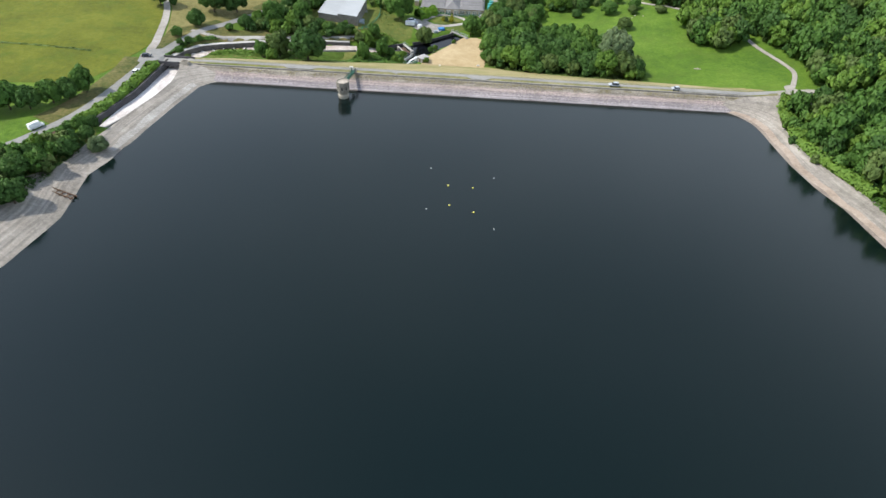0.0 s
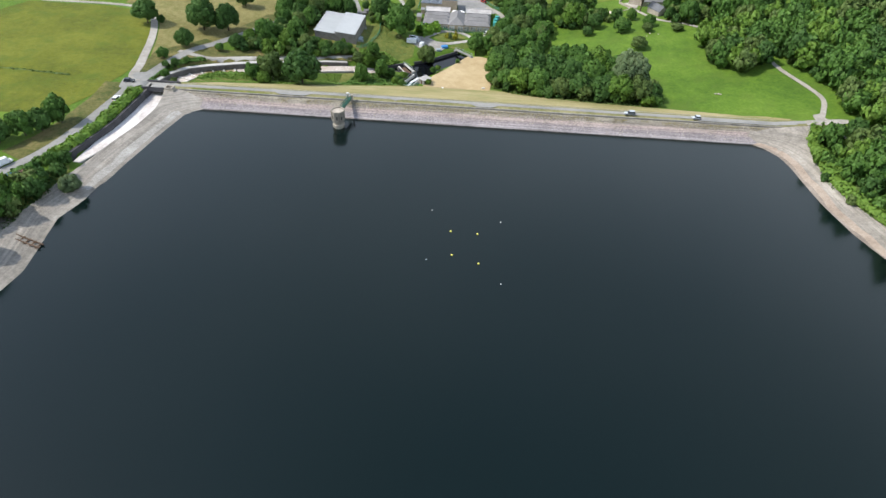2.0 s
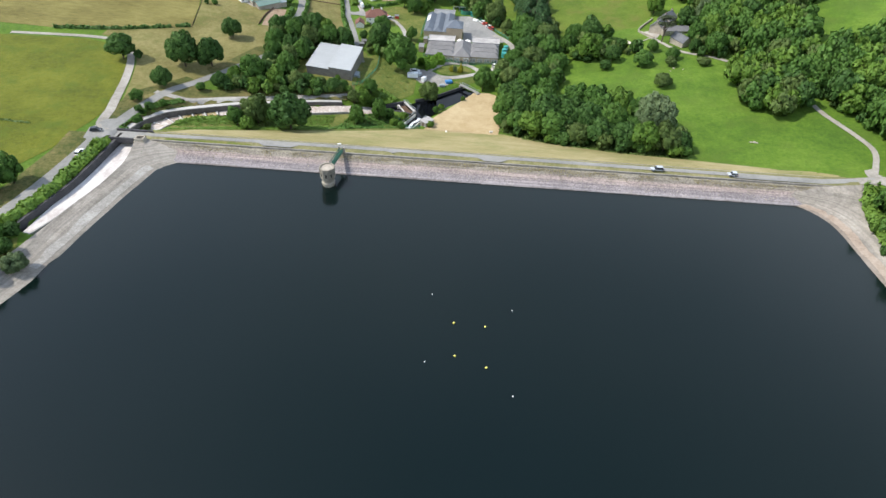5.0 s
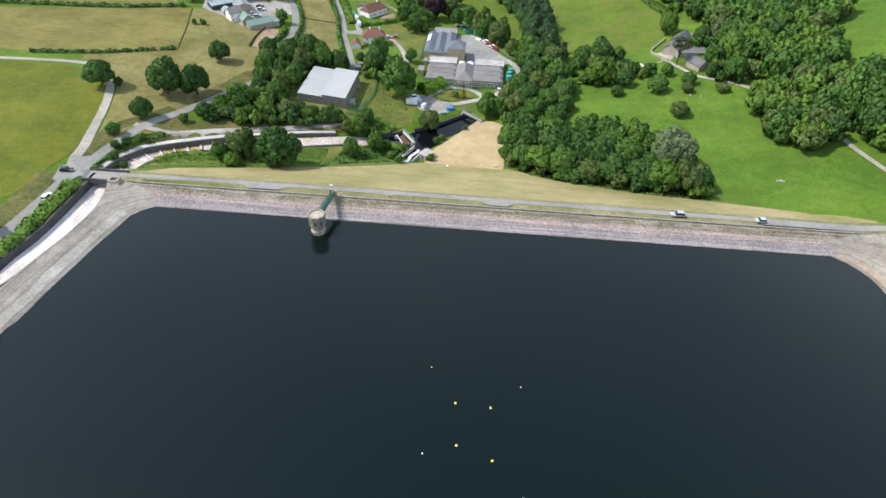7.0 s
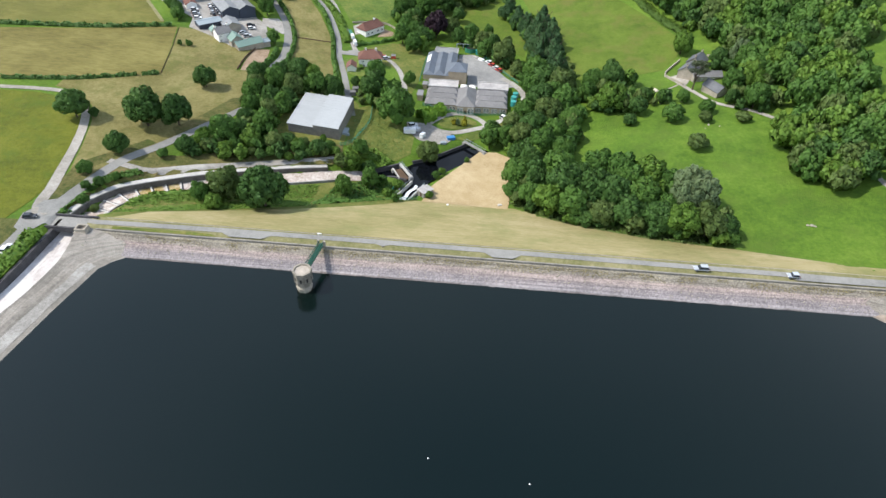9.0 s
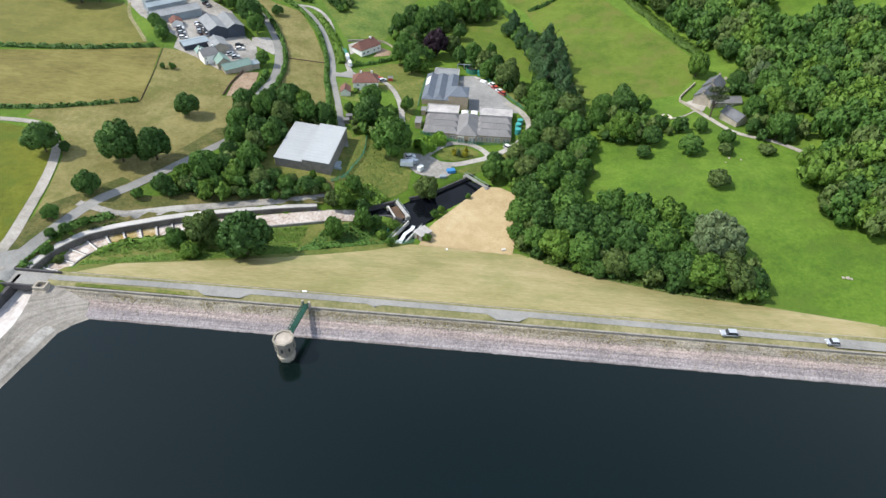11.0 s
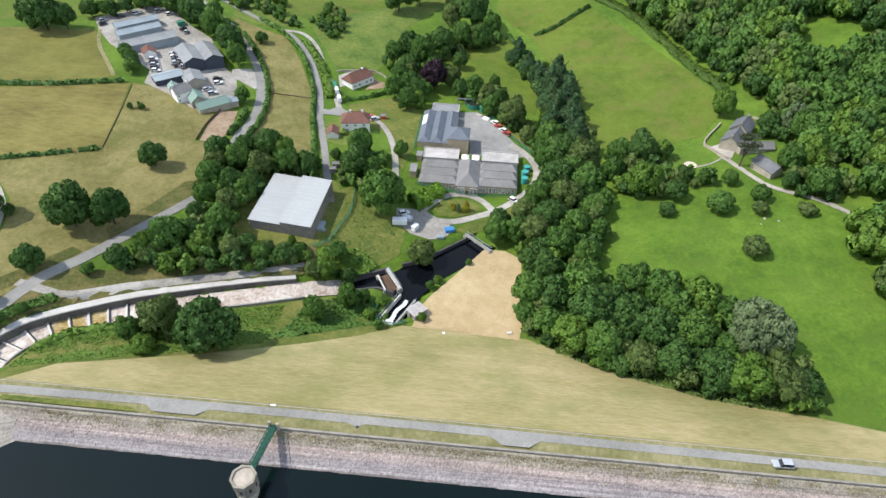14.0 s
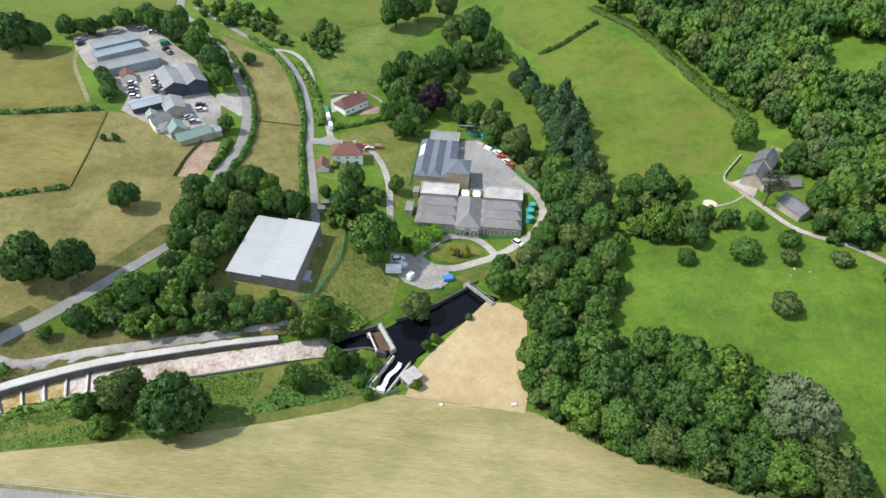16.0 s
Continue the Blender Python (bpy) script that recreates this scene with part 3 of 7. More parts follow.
ribbon([(-135, 249.4), (-110, 250.1), (-60, 250.5), (0, 250.4), (60, 250.0), (110, 249.6), (137, 249.2)], 2.1, M_ROAD, "crest_road", 0.22, "worn grey asphalt road on the dam crest")
for x0, x1, w in ((-84, -68, 1.5), (-3, 9, 1.7), (86, 130, 1.6), (-36, -31, 0.8)):
    drape([(x0, 249.6), (x0 + 3, 249.2 - w), (x1 - 3, 249.2 - w), (x1, 249.6)], M_ROAD, "passing_place", 0.20, label="worn grey asphalt passing place", category="road")
drape([(-118, 247.2), (-84.5, 247.2), (-87, 248.3), (-92, 248.5), (-118, 248.4)], M_ROUGH, "green_verge", 0.16, label="strip of green grass beside the dam road", category="verge")
drape([(-121, 252.6), (-113, 260.5), (-96, 265.5), (-79.8, 270.6), (-67, 275.2), (-55.7, 279.7), (-42, 286), (-29.5, 294.4), (-14, 295), (1, 293), (8, 291.5), (15.5, 287.6), (22, 283.5), (28.4, 280.3), (40, 275), (51.6, 270.7), (66, 268), (78, 266.4), (100, 261.5), (119.6, 257.6), (133, 252.5), (134, 252.4), (60, 252.6)], M_DRY, "dam_slope", 0.12, label="dry yellow mown grass on the dam's slope", category="grass")
# loose stones on the face
rng = random.Random(5)
bm = bmesh.new()
for i in range(900):
    x, t = rng.uniform(-120, 120), rng.random() ** 0.7
    y = 239.9 + 5.6 * t
    z = np.interp(y, [p[0] for p in PROFILE], [p[1] for p in PROFILE])
    r = rng.uniform(0.12, 0.32)
    bmesh.ops.create_icosphere(bm, subdivisions=1, radius=r, matrix=Matrix.LocRotScale((x, y, z + 0.05), Euler((rng.random() * 6, rng.random() * 6, 0)), (1, 0.8, 0.6)))
single("loose_stones", bm, M_STONE, "loose pale stones on the dam face", "stones", kind="stuff")

# dry weeds rooted along the top of the face
rs = np.random.RandomState(8)
n = 9000
wx = np.where(rs.rand(n) < 0.72, rs.uniform(-45, 128, n), rs.uniform(-120, -45, n))
wy = 245.7 - np.abs(rs.randn(n)) * 0.95
keep = (np.array([noise.noise((a * 0.16, c * 0.5, 4.4)) for a, c in zip(wx, wy)]) > -0.12) & (wy > 241.5)
wx, wy = wx[keep], wy[keep]
n = len(wx)
wp = np.c_[wx, wy, np.interp(wy, [p[0] for p in PROFILE], [p[1] for p in PROFILE]) + 0.1 + 0.2 * rs.rand(n)]
wt = rs.randn(n, 3)
wt /= np.linalg.norm(wt, axis=1)[:, None]
wu = np.cross(wt, rs.randn(n, 3))
wu /= np.linalg.norm(wu, axis=1)[:, None]
ws = 0.16 * (0.5 + rs.rand(n, 1))
WV = np.stack([wp - wt * ws, wp + wu * ws, wp + wt * ws + (0, 0, 0.1)], 1).reshape(-1, 3)
me = bpy.data.meshes.new("face_weeds")
me.from_pydata(WV.tolist(), [], np.arange(n * 3).reshape(-1, 3).tolist())
me.materials.append(L_STRAW)
tagged(new("face_weeds", me), "dry straw-coloured weeds along the top of the dam face", "weeds", kind="stuff")

# draw-off tower: an eight-sided stone shaft with a flared head


def oct_shell(bm, cx, cy, rings, cap=True):
    prev = None
    for r, z in rings:
        ring = [bm.verts.new((cx + r * math.cos(radians(22.5 + 45 * k)), cy + r * math.sin(radians(22.5 + 45 * k)), z)) for k in range(8)]
        if prev:
            for k in range(8):
                bm.faces.new((prev[k], prev[(k + 1) % 8], ring[(k + 1) % 8], ring[k]))
        prev = ring
    if cap:
        bm.faces.new(prev)


TX, TY = -53.8, 232.8
tower = thing("draw_off_tower", pose(TX, TY, 0), "eight-sided weathered stone valve tower standing in the water", "tower")
bm = bmesh.new()
oct_shell(bm, 0, 0, [(2.35, -4), (2.35, 0.9), (2.55, 1.0), (2.55, 1.35), (2.1, 1.5), (2.1, 2.3), (2.7, 3.1), (2.7, 6.5)])
part("shaft", bm, M_TOWER, tower)
tower.scale = (0.95, 0.95, 1.0)
bm = bmesh.new()
oct_shell(bm, 0, 0, [(2.7, 6.5), (2.95, 6.55), (2.95, 7.3), (2.4, 7.3), (2.4, 6.9), (0.4, 6.9)])
part("parapet", bm, M_TOWER, tower, "pale stone parapet ring")
bm = bmesh.new()
oct_shell(bm, 0, 0, [(2.35, 6.91), (2.35, 6.95)])
part("deck", bm, plain("deck_gravel", (0.42, 0.37, 0.31), 0.9, 0, 2.5, 0.3), tower, "pale gravelled deck")
for k in range(8):
    a = radians(45 * k)
    bm = boxes((-0.28, 0.28, -0.06, 0.06, 4.0, 5.3))
    bmesh.ops.transform(bm, matrix=Matrix.Rotation(a, 4, "Z") @ Matrix.Translation((0, -2.5, 0)), verts=bm.verts)
    part("slit_window", bm, M_DARK, tower)
for k in range(8):
    a = radians(22.5 + 45 * k)
    bm = boxes((-0.2, 0.2, -0.2, 0.2, 3.0, 6.5))
    bmesh.ops.transform(bm, matrix=Matrix.Translation((2.6 * math.cos(a), 2.6 * math.sin(a), 0)) @ Matrix.Rotation(a, 4, "Z"), verts=bm.verts)
    part("corner_pier", bm, M_TOWER, tower)

# steel footbridge from the crest to the tower
fb_a, fb_b = Vector((TX + 0.7, TY + 2.6, 6.0)), Vector((-51.6, 245.6, 5.0))
fb = thing("footbridge", look(fb_a, fb_b) @ pose(0, 0, 0, 90, 0, 180), "green steel lattice footbridge to the valve tower", "footbridge")
flen = (fb_b - fb_a).length
fb.matrix_basis = Matrix.Translation(fb_a) @ Matrix.Rotation(math.atan2(fb_b.y - fb_a.y, fb_b.x - fb_a.x), 4, "Z")
part("deck", boxes((-0.5, flen + 0.6, -0.55, 0.55, -0.12, 0)), M_GREENSTEEL, fb)
for s in (-1, 1):
    part("rail", boxes((-0.3, flen + 0.3, s * 0.62 - 0.06, s * 0.62 + 0.06, 1.05, 1.17)), M_GREENSTEEL, fb)
    part("girder", boxes((-0.3, flen + 0.3, s * 0.62 - 0.07, s * 0.62 + 0.07, -0.45, 0.0)), M_GREENSTEEL, fb)
    n = 9
    for k in range(n + 1):
        x = k * flen / n
        part("post", boxes((x - 0.05, x + 0.05, s * 0.62 - 0.05, s * 0.62 + 0.05, 0, 1.1)), M_GREENSTEEL, fb)
        if k < n:
            bm = boxes((0, math.hypot(flen / n, 1.05), -0.03, 0.03, -0.04, 0.04))
            bmesh.ops.transform(bm, matrix=Matrix.Translation((x, s * 0.62, 0)) @ Matrix.Rotation(-math.atan2(1.05, flen / n), 4, "Y"), verts=bm.verts)
            part("brace", bm, M_GREENSTEEL, fb)
for s in (-1, 1):
    part("gate_post", boxes((flen + 0.1, flen + 0.6, s * 0.95 - 0.3, s * 0.95 + 0.3, -1.0, 1.3)), M_STONE, fb, "pale stone gate pier")

# buoys


def buoy(x, y, r, mat, label, group):
    ob = thing("buoy", pose(x, y, 0), label, "buoy", group)
    bm = bmesh.new()
    bmesh.ops.create_uvsphere(bm, u_segments=12, v_segments=8, radius=r, matrix=Matrix.Translation((0, 0, r * 0.45)) @ Matrix.Diagonal((1, 1, 0.9, 1)))
    part("float", bm, mat, ob, smooth=True)
    bm = bmesh.new()
    bmesh.ops.create_cone(bm, segments=8, cap_ends=True, radius1=r * 0.2, radius2=r * 0.14, depth=r * 0.5, matrix=Matrix.Translation((0, 0, r * 1.5)))
    part("lifting_eye", bm, M_GREYCONC, ob)


for x, y in ((-5.7, 172.3), (2.8, 171.8), (-4.7, 161.0), (3.5, 158.0)):
    buoy(x, y, 0.34, M_YELLOW, "round yellow plastic marker buoy floating on the reservoir", "yellow buoys")
for x, y in ((-12.5, 182.6), (10.1, 178.7), (-12.2, 158.3), (10.2, 150.0)):
    buoy(x, y, 0.2, M_WHITE, "small white mooring buoy floating on the reservoir", "white buoys")

# ---- spillway: side channel, road bridge, curved chute ----


def wall_run(pts, thick, top, foot, mat, name, label, side=0.0):
    """A wall along a line; top and foot are levels or functions of the way along (0 to 1)."""
    line = smooth_line(pts, 2.0)
    bm = bmesh.new()
    rows = []
    for i, p in enumerate(line):
        t = i / (len(line) - 1)
        d = (line[min(i + 1, len(line) - 1)] - line[max(i - 1, 0)]).normalized()
        s = Vector((-d.y, d.x, 0))
        a, c = p + s * (side - thick / 2), p + s * (side + thick / 2)
        zt, zf = (f(t, p) if callable(f) else f for f in (top, foot))
        rows.append([bm.verts.new((q.x, q.y, z)) for q, z in ((a, zf), (a, zt), (c, zt), (c, zf))])
    for a, c in zip(rows, rows[1:]):
        for i in range(3):
            bm.faces.new((a[i], c[i], c[i + 1], a[i + 1]))
    bm.faces.new(rows[0])
    bm.faces.new(rows[-1][::-1])
    bmesh.ops.recalc_face_normals(bm, faces=bm.faces[:])
    return single(name, bm, mat, label, "wall", "", "structure")


wall_run([(-141.8, 190), (-138.9, 206), (-136.8, 216), (-136.0, 229), (-135.6, 250)], 1.0, 4.5, -0.5, M_DARKSTONE, "channel_wall", "dark stone retaining wall of the spillway channel")
wall_run([(-136.7, 191.5), (-133.2, 201), (-131, 211), (-129.2, 219), (-127.9, 231), (-127.9, 244.5)], 0.6, lambda t, p: 2.62 - 0.9 * t, -0.5, M_GREYCONC, "weir_crest", "low stone weir wall between the reservoir and its spillway channel")
bm = bmesh.new()
floor_l = smooth_line([(-139, 190), (-138, 206), (-136.2, 216), (-135.3, 229), (-135.3, 251)], 2.0)
floor_r = smooth_line([(-136.5, 191.5), (-133, 201), (-131, 211), (-129.2, 219), (-127.9, 231), (-127.5, 251)], 2.0)
prev = None
for k in range(31):
    a, c = floor_l[int(k / 30 * (len(floor_l) - 1))], floor_r[int(k / 30 * (len(floor_r) - 1))]
    z = 2.35 - 0.9 * k / 30
    row = [bm.verts.new((*(a.lerp(c, j / 4)).xy, z + 0.03 * (j - 2) ** 2)) for j in range(5)]
    if prev:
        for j in range(4):
            bm.faces.new((prev[j], prev[j + 1], row[j + 1], row[j]))
    prev = row
bmesh.ops.recalc_face_normals(bm, faces=bm.faces[:])
single("channel_floor", bm, M_CHANNEL, "pale pinkish concrete floor of the spillway side channel", "channel", "", "structure")

spb = thing("road_bridge", pose(0, 0, 0), "stone road bridge over the spillway with a square turret", "bridge")
part("deck", boxes((-138.5, -124.5, 245.4, 251.6, 3.95, 4.5)), M_ROAD, spb)
part("arch_wall", boxes((-138.0, -127.0, 245.2, 245.75, 3.3, 5.3)), M_DARKSTONE, spb, "dark stone spandrel wall")
part("back_parapet", boxes((-138.0, -124.0, 251.3, 251.8, 3.3, 5.3)), M_DARKSTONE, spb)
part("pier", boxes((-127.9, -123.9, 243.6, 246.6, -1, 5.0)), M_STONE, spb)
part("turret", boxes((-127.5, -124.2, 243.8, 244.2, 5.0, 6.1), (-127.5, -124.2, 246.2, 246.6, 5.0, 6.1), (-127.5, -127.1, 244.2, 246.2, 5.0, 6.1), (-124.6, -124.2, 244.2, 246.2, 5.0, 6.1)), M_STONE, spb, "square stone turret parapet")
part("abutment", boxes((-139.5, -135.5, 244.6, 252, -1, 4.0)), M_DARKSTONE, spb)

# chute floor, with cross sills, and its walls
line = smooth_line(SPILL, 2.0)
bm = bmesh.new()
prev = None
for i, p in enumerate(line):
    d = (line[min(i + 1, len(line) - 1)] - line[max(i - 1, 0)]).normalized()
    s = Vector((-d.y, d.x, 0)).normalized()
    row = [bm.verts.new(p + s * k) for k in (-3.6, -1.2, 1.2, 3.6)]
    if prev:
        for j in range(3):
            bm.faces.new((prev[j], prev[j + 1], row[j + 1], row[j]))
    prev = row
bmesh.ops.recalc_face_normals(bm, faces=bm.faces[:])
M_CHUTE = ground_mat("stained_chute", (0.25, 0.18, 0.125), (0.47, 0.40, 0.35), (0.62, 0.58, 0.535), 0.16, 1.1, (1, 0.6, 1), 0.2)
single("chute_floor", bm, M_CHUTE, "pink-stained pale concrete floor of the spillway chute", "channel", "", "structure")
# cross sills: thin pale steps across the floor, some with brown algae held below them
M_ALGAE = ground_mat("algae_apron", (0.20, 0.14, 0.05), (0.36, 0.27, 0.10), (0.55, 0.47, 0.36), 0.35, 1.6, None, 0.2)
along = [0.0]
for p, q in zip(line, line[1:]):
    along.append(along[-1] + (q - p).length)
for k, (way, apron) in enumerate(((10.5, 0), (15.2, 0), (20.0, 0), (24.6, 0), (29.4, 4.3), (34.2, 3.0), (39.0, 3.6), (43.8, 0), (48.6, 0))):
    i = next(n for n, a in enumerate(along) if a > way)
    p, d = line[i - 1].lerp(line[i], (way - along[i - 1]) / (along[i] - along[i - 1])), (line[i] - line[i - 1]).normalized()
    bm = boxes((-0.28, 0.28, -3.5, 3.5, -0.6, 0.42))
    bmesh.ops.bevel(bm, geom=bm.edges[:], offset=0.06, segments=1, affect="EDGES")
    ob = single("sill", bm, M_CONC, "pale concrete cross sill with a dark foot in the spillway chute", "sill", "chute sills", m=Matrix.Translation(p) @ Matrix.Rotation(math.atan2(d.y, d.x), 4, "Z"))
    # dark strip along the sill's downstream foot
    part("wet_foot", boxes((0.28, 0.75, -3.4, 3.4, -0.5, 0.06)), M_DARKSTONE, ob, "dark strip below the sill")
    if apron:
        slope = (line[i].z - line[i - 1].z) / (line[i] - line[i - 1]).length
        bm = bmesh.new()
        rows = [[bm.verts.new((0.75 + apron * a + 0.25 * noise.noise((a * 3, b, way)), -3.3 + 6.6 * b, 0.07 + slope * (0.75 + apron * a))) for b in (0, 0.25, 0.5, 0.75, 1)] for a in (0, 0.25, 0.5, 0.75, 1)]
        for a, c in zip(rows, rows[1:]):
            for b in range(4):
                bm.faces.new((a[b], c[b], c[b + 1], a[b + 1]))
        part("wet_apron", bm, M_ALGAE, ob, "brown-green algae below the sill")
OUTER = [(-135.7, 251.8), (-135.0, 258), (-133.4, 264.4), (-130.4, 270.4), (-125.9, 275.2), (-116.8, 281.9), (-106.5, 288.2), (-93.6, 294.2), (-79, 300.4), (-65.0, 306)]


def bed(p):
    return float(near_line(np.array(p.x), np.array(p.y), SPILL)[1])


wall_run(OUTER, 0.7, lambda t, p: bed(p) + 2.5 - 0.9 * t, lambda t, p: bed(p) - 1.5, M_CHUTEWALL, "chute_wall", "dark weathered stone side wall of the spillway chute", side=0.35)
wall_run(OUTER, 2.5, lambda t, p: bed(p) + 2.62 - 0.9 * t, lambda t, p: bed(p) - 0.5, M_COPING, "chute_coping", "broad white concrete coping beside the spillway chute", side=1.6)
wall_run(OUTER, 0.25, lambda t, p: bed(p) + 2.80 - 0.9 * t, lambda t, p: bed(p) + 2.2 - 0.9 * t, M_GREYCONC, "coping_kerb", "stained grey kerb at the edge of the coping", side=0.2)
NEAR = [(-126.6, 252), (-126.4, 262.6), (-123.6, 268), (-119.4, 273), (-112, 277.7), (-99.6, 283.9), (-85.8, 289.6), (-72.2, 295), (-61, 300.2)]
wall_run(NEAR, 0.4, lambda t, p: bed(p) + 0.55, lambda t, p: bed(p) - 1, M_GREYCONC, "chute_wall", "low grey concrete edge of the spillway chute")

# ---- roads and tracks ----
ribbon([(-158, 190), (-152.5, 203), (-150, 216), (-148.2, 235), (-148.5, 247)], 9.5, M_BANK, "lane_verge", 0.14, "rough dry grass verge beside the lane", "verge")
ribbon([(-175, 150), (-161, 169.5), (-155.1, 179.8), (-148.5, 195), (-145, 213.7), (-143.0, 235.5), (-141.5, 250), (-140.2, 262), (-138.2, 274), (-134.5, 288), (-128, 298.5), (-121.5, 310), (-115, 322), (-108, 335.5), (-103, 347)], (5.0, 3.4), M_ROAD, "lane", 0.2, "narrow grey asphalt lane")
ribbon([(-141.5, 249.5), (-146, 255), (-147.5, 264.5), (-150.4, 276.1), (-154.7, 292.6), (-160.3, 308.7), (-166, 319.1), (-175.4, 327.6), (-188.3, 329.4), (-225, 325)], (3.6, 2.5), M_TRACK, "farm_lane", 0.22, "pale dusty farm lane")
drape([(-146, 243), (-141, 241), (-138.8, 246), (-133, 248), (-133, 250.8), (-138.5, 252), (-139, 262), (-146, 258), (-147.5, 250)], M_ROAD, "lane_junction", 0.25, label="worn grey asphalt lane junction", category="road")
ribbon([(-106, 366), (-108.2, 378.1), (-107.2, 393), (-110.8, 414.5), (-118.3, 435.6), (-131, 457.8), (-142, 473.2), (-163.2, 494.7), (-181.3, 516.4), (-190, 545)], 4.2, M_ROAD, "lane", 0.2, "narrow grey asphalt lane")
ribbon([(-63, 345), (-66.5, 355.7), (-73.1, 377.7), (-82.3, 406.2), (-85.4, 419.8), (-90.5, 436), (-100.4, 458.1), (-113.8, 476.6), (-125, 484), (-151.4, 502.6), (-175, 520)], 2.8, M_ROAD, "lane", 0.2, "narrow grey asphalt lane between hedges")
ribbon([(-121, 481.8), (-109.6, 481.7), (-99.5, 470), (-90.3, 449.3), (-81.5, 430.8), (-75.5, 415.8), (-70, 411.2), (-59.1, 409.7), (-51.5, 400), (-46.1, 385.1), (-43.2, 370), (-42, 362)], 2.5, M_GRAVEL, "drive", 0.22, "pale gravel drive past the houses")
drape([(-84.5, 408), (-79, 409), (-70, 409), (-70, 413), (-76.5, 418), (-80, 413.5), (-85, 414)], M_ROAD, "lane_junction", 0.25, label="grey asphalt lane junction", category="road")
ribbon([(83.7, 388.5), (89.5, 375.1), (93.8, 366.1), (99.1, 361), (107.4, 355.9), (115.1, 347.7), (124, 335), (134.4, 314.7), (138.5, 298), (143.8, 281.8), (145.9, 269.9), (141.8, 259), (138, 251.5)], 2.1, M_TRACK, "track", 0.22, "pale gravel track round the meadow")
drape([(131, 250.3), (131, 246.6), (146, 246.8), (147, 249.5), (141, 252), (140, 258), (137, 257), (136, 251.5)], M_TRACK, "track_junction", 0.3, label="pale dusty junction at the end of the dam", category="road")
ribbon([(138, 248), (142, 243), (144.5, 236)], 3.0, M_TRACK, "track", 0.25, "short pale gravel track above the shore")
ribbon([(158, 240), (166, 228), (178, 212)], 2.0, M_HAY, "forest_path", 0.3, "narrow dry path through the wood")

# ---- fields ----
drape([(-250, 262), (-240, 300), (-230, 322), (-190, 326.5), (-176, 324.5), (-168, 318), (-161, 307.5), (-155.5, 293), (-151.5, 277), (-149, 263), (-151, 248), (-153.5, 235), (-160, 220), (-185, 216), (-250, 220)], M_OLIVE, "olive_field", 0.10, label="yellow-green pasture beside the lane", category="field")
drape([(-186, 333), (-174.5, 330.5), (-164, 321), (-158, 309.5), (-152.5, 293), (-148, 277), (-141.5, 270), (-138.5, 283), (-131.5, 296), (-124, 308), (-117, 321), (-110, 336), (-109, 350), (-112, 368), (-116, 372), (-136.2, 366), (-151.5, 358), (-168.4, 349), (-186, 343)], M_TAN, "sheep_pasture", 0.06, label="close-grazed straw-coloured pasture", category="field")
drape([(-147.5, 262), (-145.8, 272), (-141.5, 281), (-135, 292), (-129, 301.5), (-133, 303), (-141, 291), (-148, 281), (-147.5, 276)], M_BANK, "lane_verge", 0.14, label="rough dry grass verge beside the lane", category="verge")
drape([(-124, 308), (-117, 321), (-110, 336), (-109, 346), (-115, 344), (-121, 327), (-128, 313)], M_BANK, "lane_verge", 0.14, label="rough brown grass verge beside the lane", category="verge")
drape([(-260, 380), (-201.2, 393.8), (-165.3, 406.4), (-157.6, 380.2), (-151.8, 356), (-169, 347), (-210, 335), (-260, 335)], M_BROWN, "brown_field", 0.10, label="dry brown hay field", category="field")
drape([(-270, 445), (-237.1, 449), (-206.5, 454.6), (-190, 430), (-173.8, 410.2), (-202.6, 396.4), (-270, 385)], M_STUBBLE, "yellowed_field", 0.10, label="yellowed dry field above the farm", category="field")
drape([(-164.3, 406.6), (-151.1, 406), (-134.2, 394.2), (-123.8, 395.8), (-123, 383.3), (-122.7, 370), (-136, 363.5), (-151, 356)], M_TAN, "tan_field", 0.11, label="straw-coloured paddock below the farm", category="field")
drape([(-151.5, 491.1), (-131.1, 480), (-116.2, 474), (-103, 452.3), (-91.5, 427.6), (-77.5, 375), (-79, 366), (-97.5, 364), (-104, 380.5), (-104.8, 396), (-108, 415), (-115.5, 436), (-128, 459), (-141, 477)], M_TAN, "tan_field", 0.11, label="narrow straw-coloured field between two lanes", category="field")
drape([(-26.8, 294.0), (-25.5, 303), (-22.5, 309), (-16, 318.5), (-6.4, 332.7), (0.7, 332.4), (6.4, 328), (6.2, 296), (5.5, 291.2), (-14, 293)], M_HAY, "hay_paddock", 0.2, label="pale cut hay paddock below the dam", category="field", carve=False)
drape([(-120, 288), (-106, 294.5), (-93, 299.8), (-79, 304.8), (-67, 310), (-60, 310), (-62, 321), (-75, 318), (-90, 309), (-105, 303), (-118, 296), (-128, 294), (-131, 288), (-128, 279)], M_BANK, "spillway_verge", 0.16, label="rough grass and bare earth beside the spillway", category="verge")
ribbon([(-139, 285.5), (-131, 284.4), (-123.4, 284.5), (-110.3, 291.6), (-95.8, 297.9), (-80.6, 304.2), (-71, 308), (-63.5, 311.5)], 2.8, M_GRAVEL, "gravel_path", 0.2, "grey gravel path along the spillway")
drape([(-61, 321), (-47, 317), (-40, 320), (-35, 326), (-35, 338), (-42, 345), (-50, 352), (-58, 356), (-63, 352)], M_ROUGH, "rough_field", 0.12, label="rough yellow-green grass beside the shed", category="field")
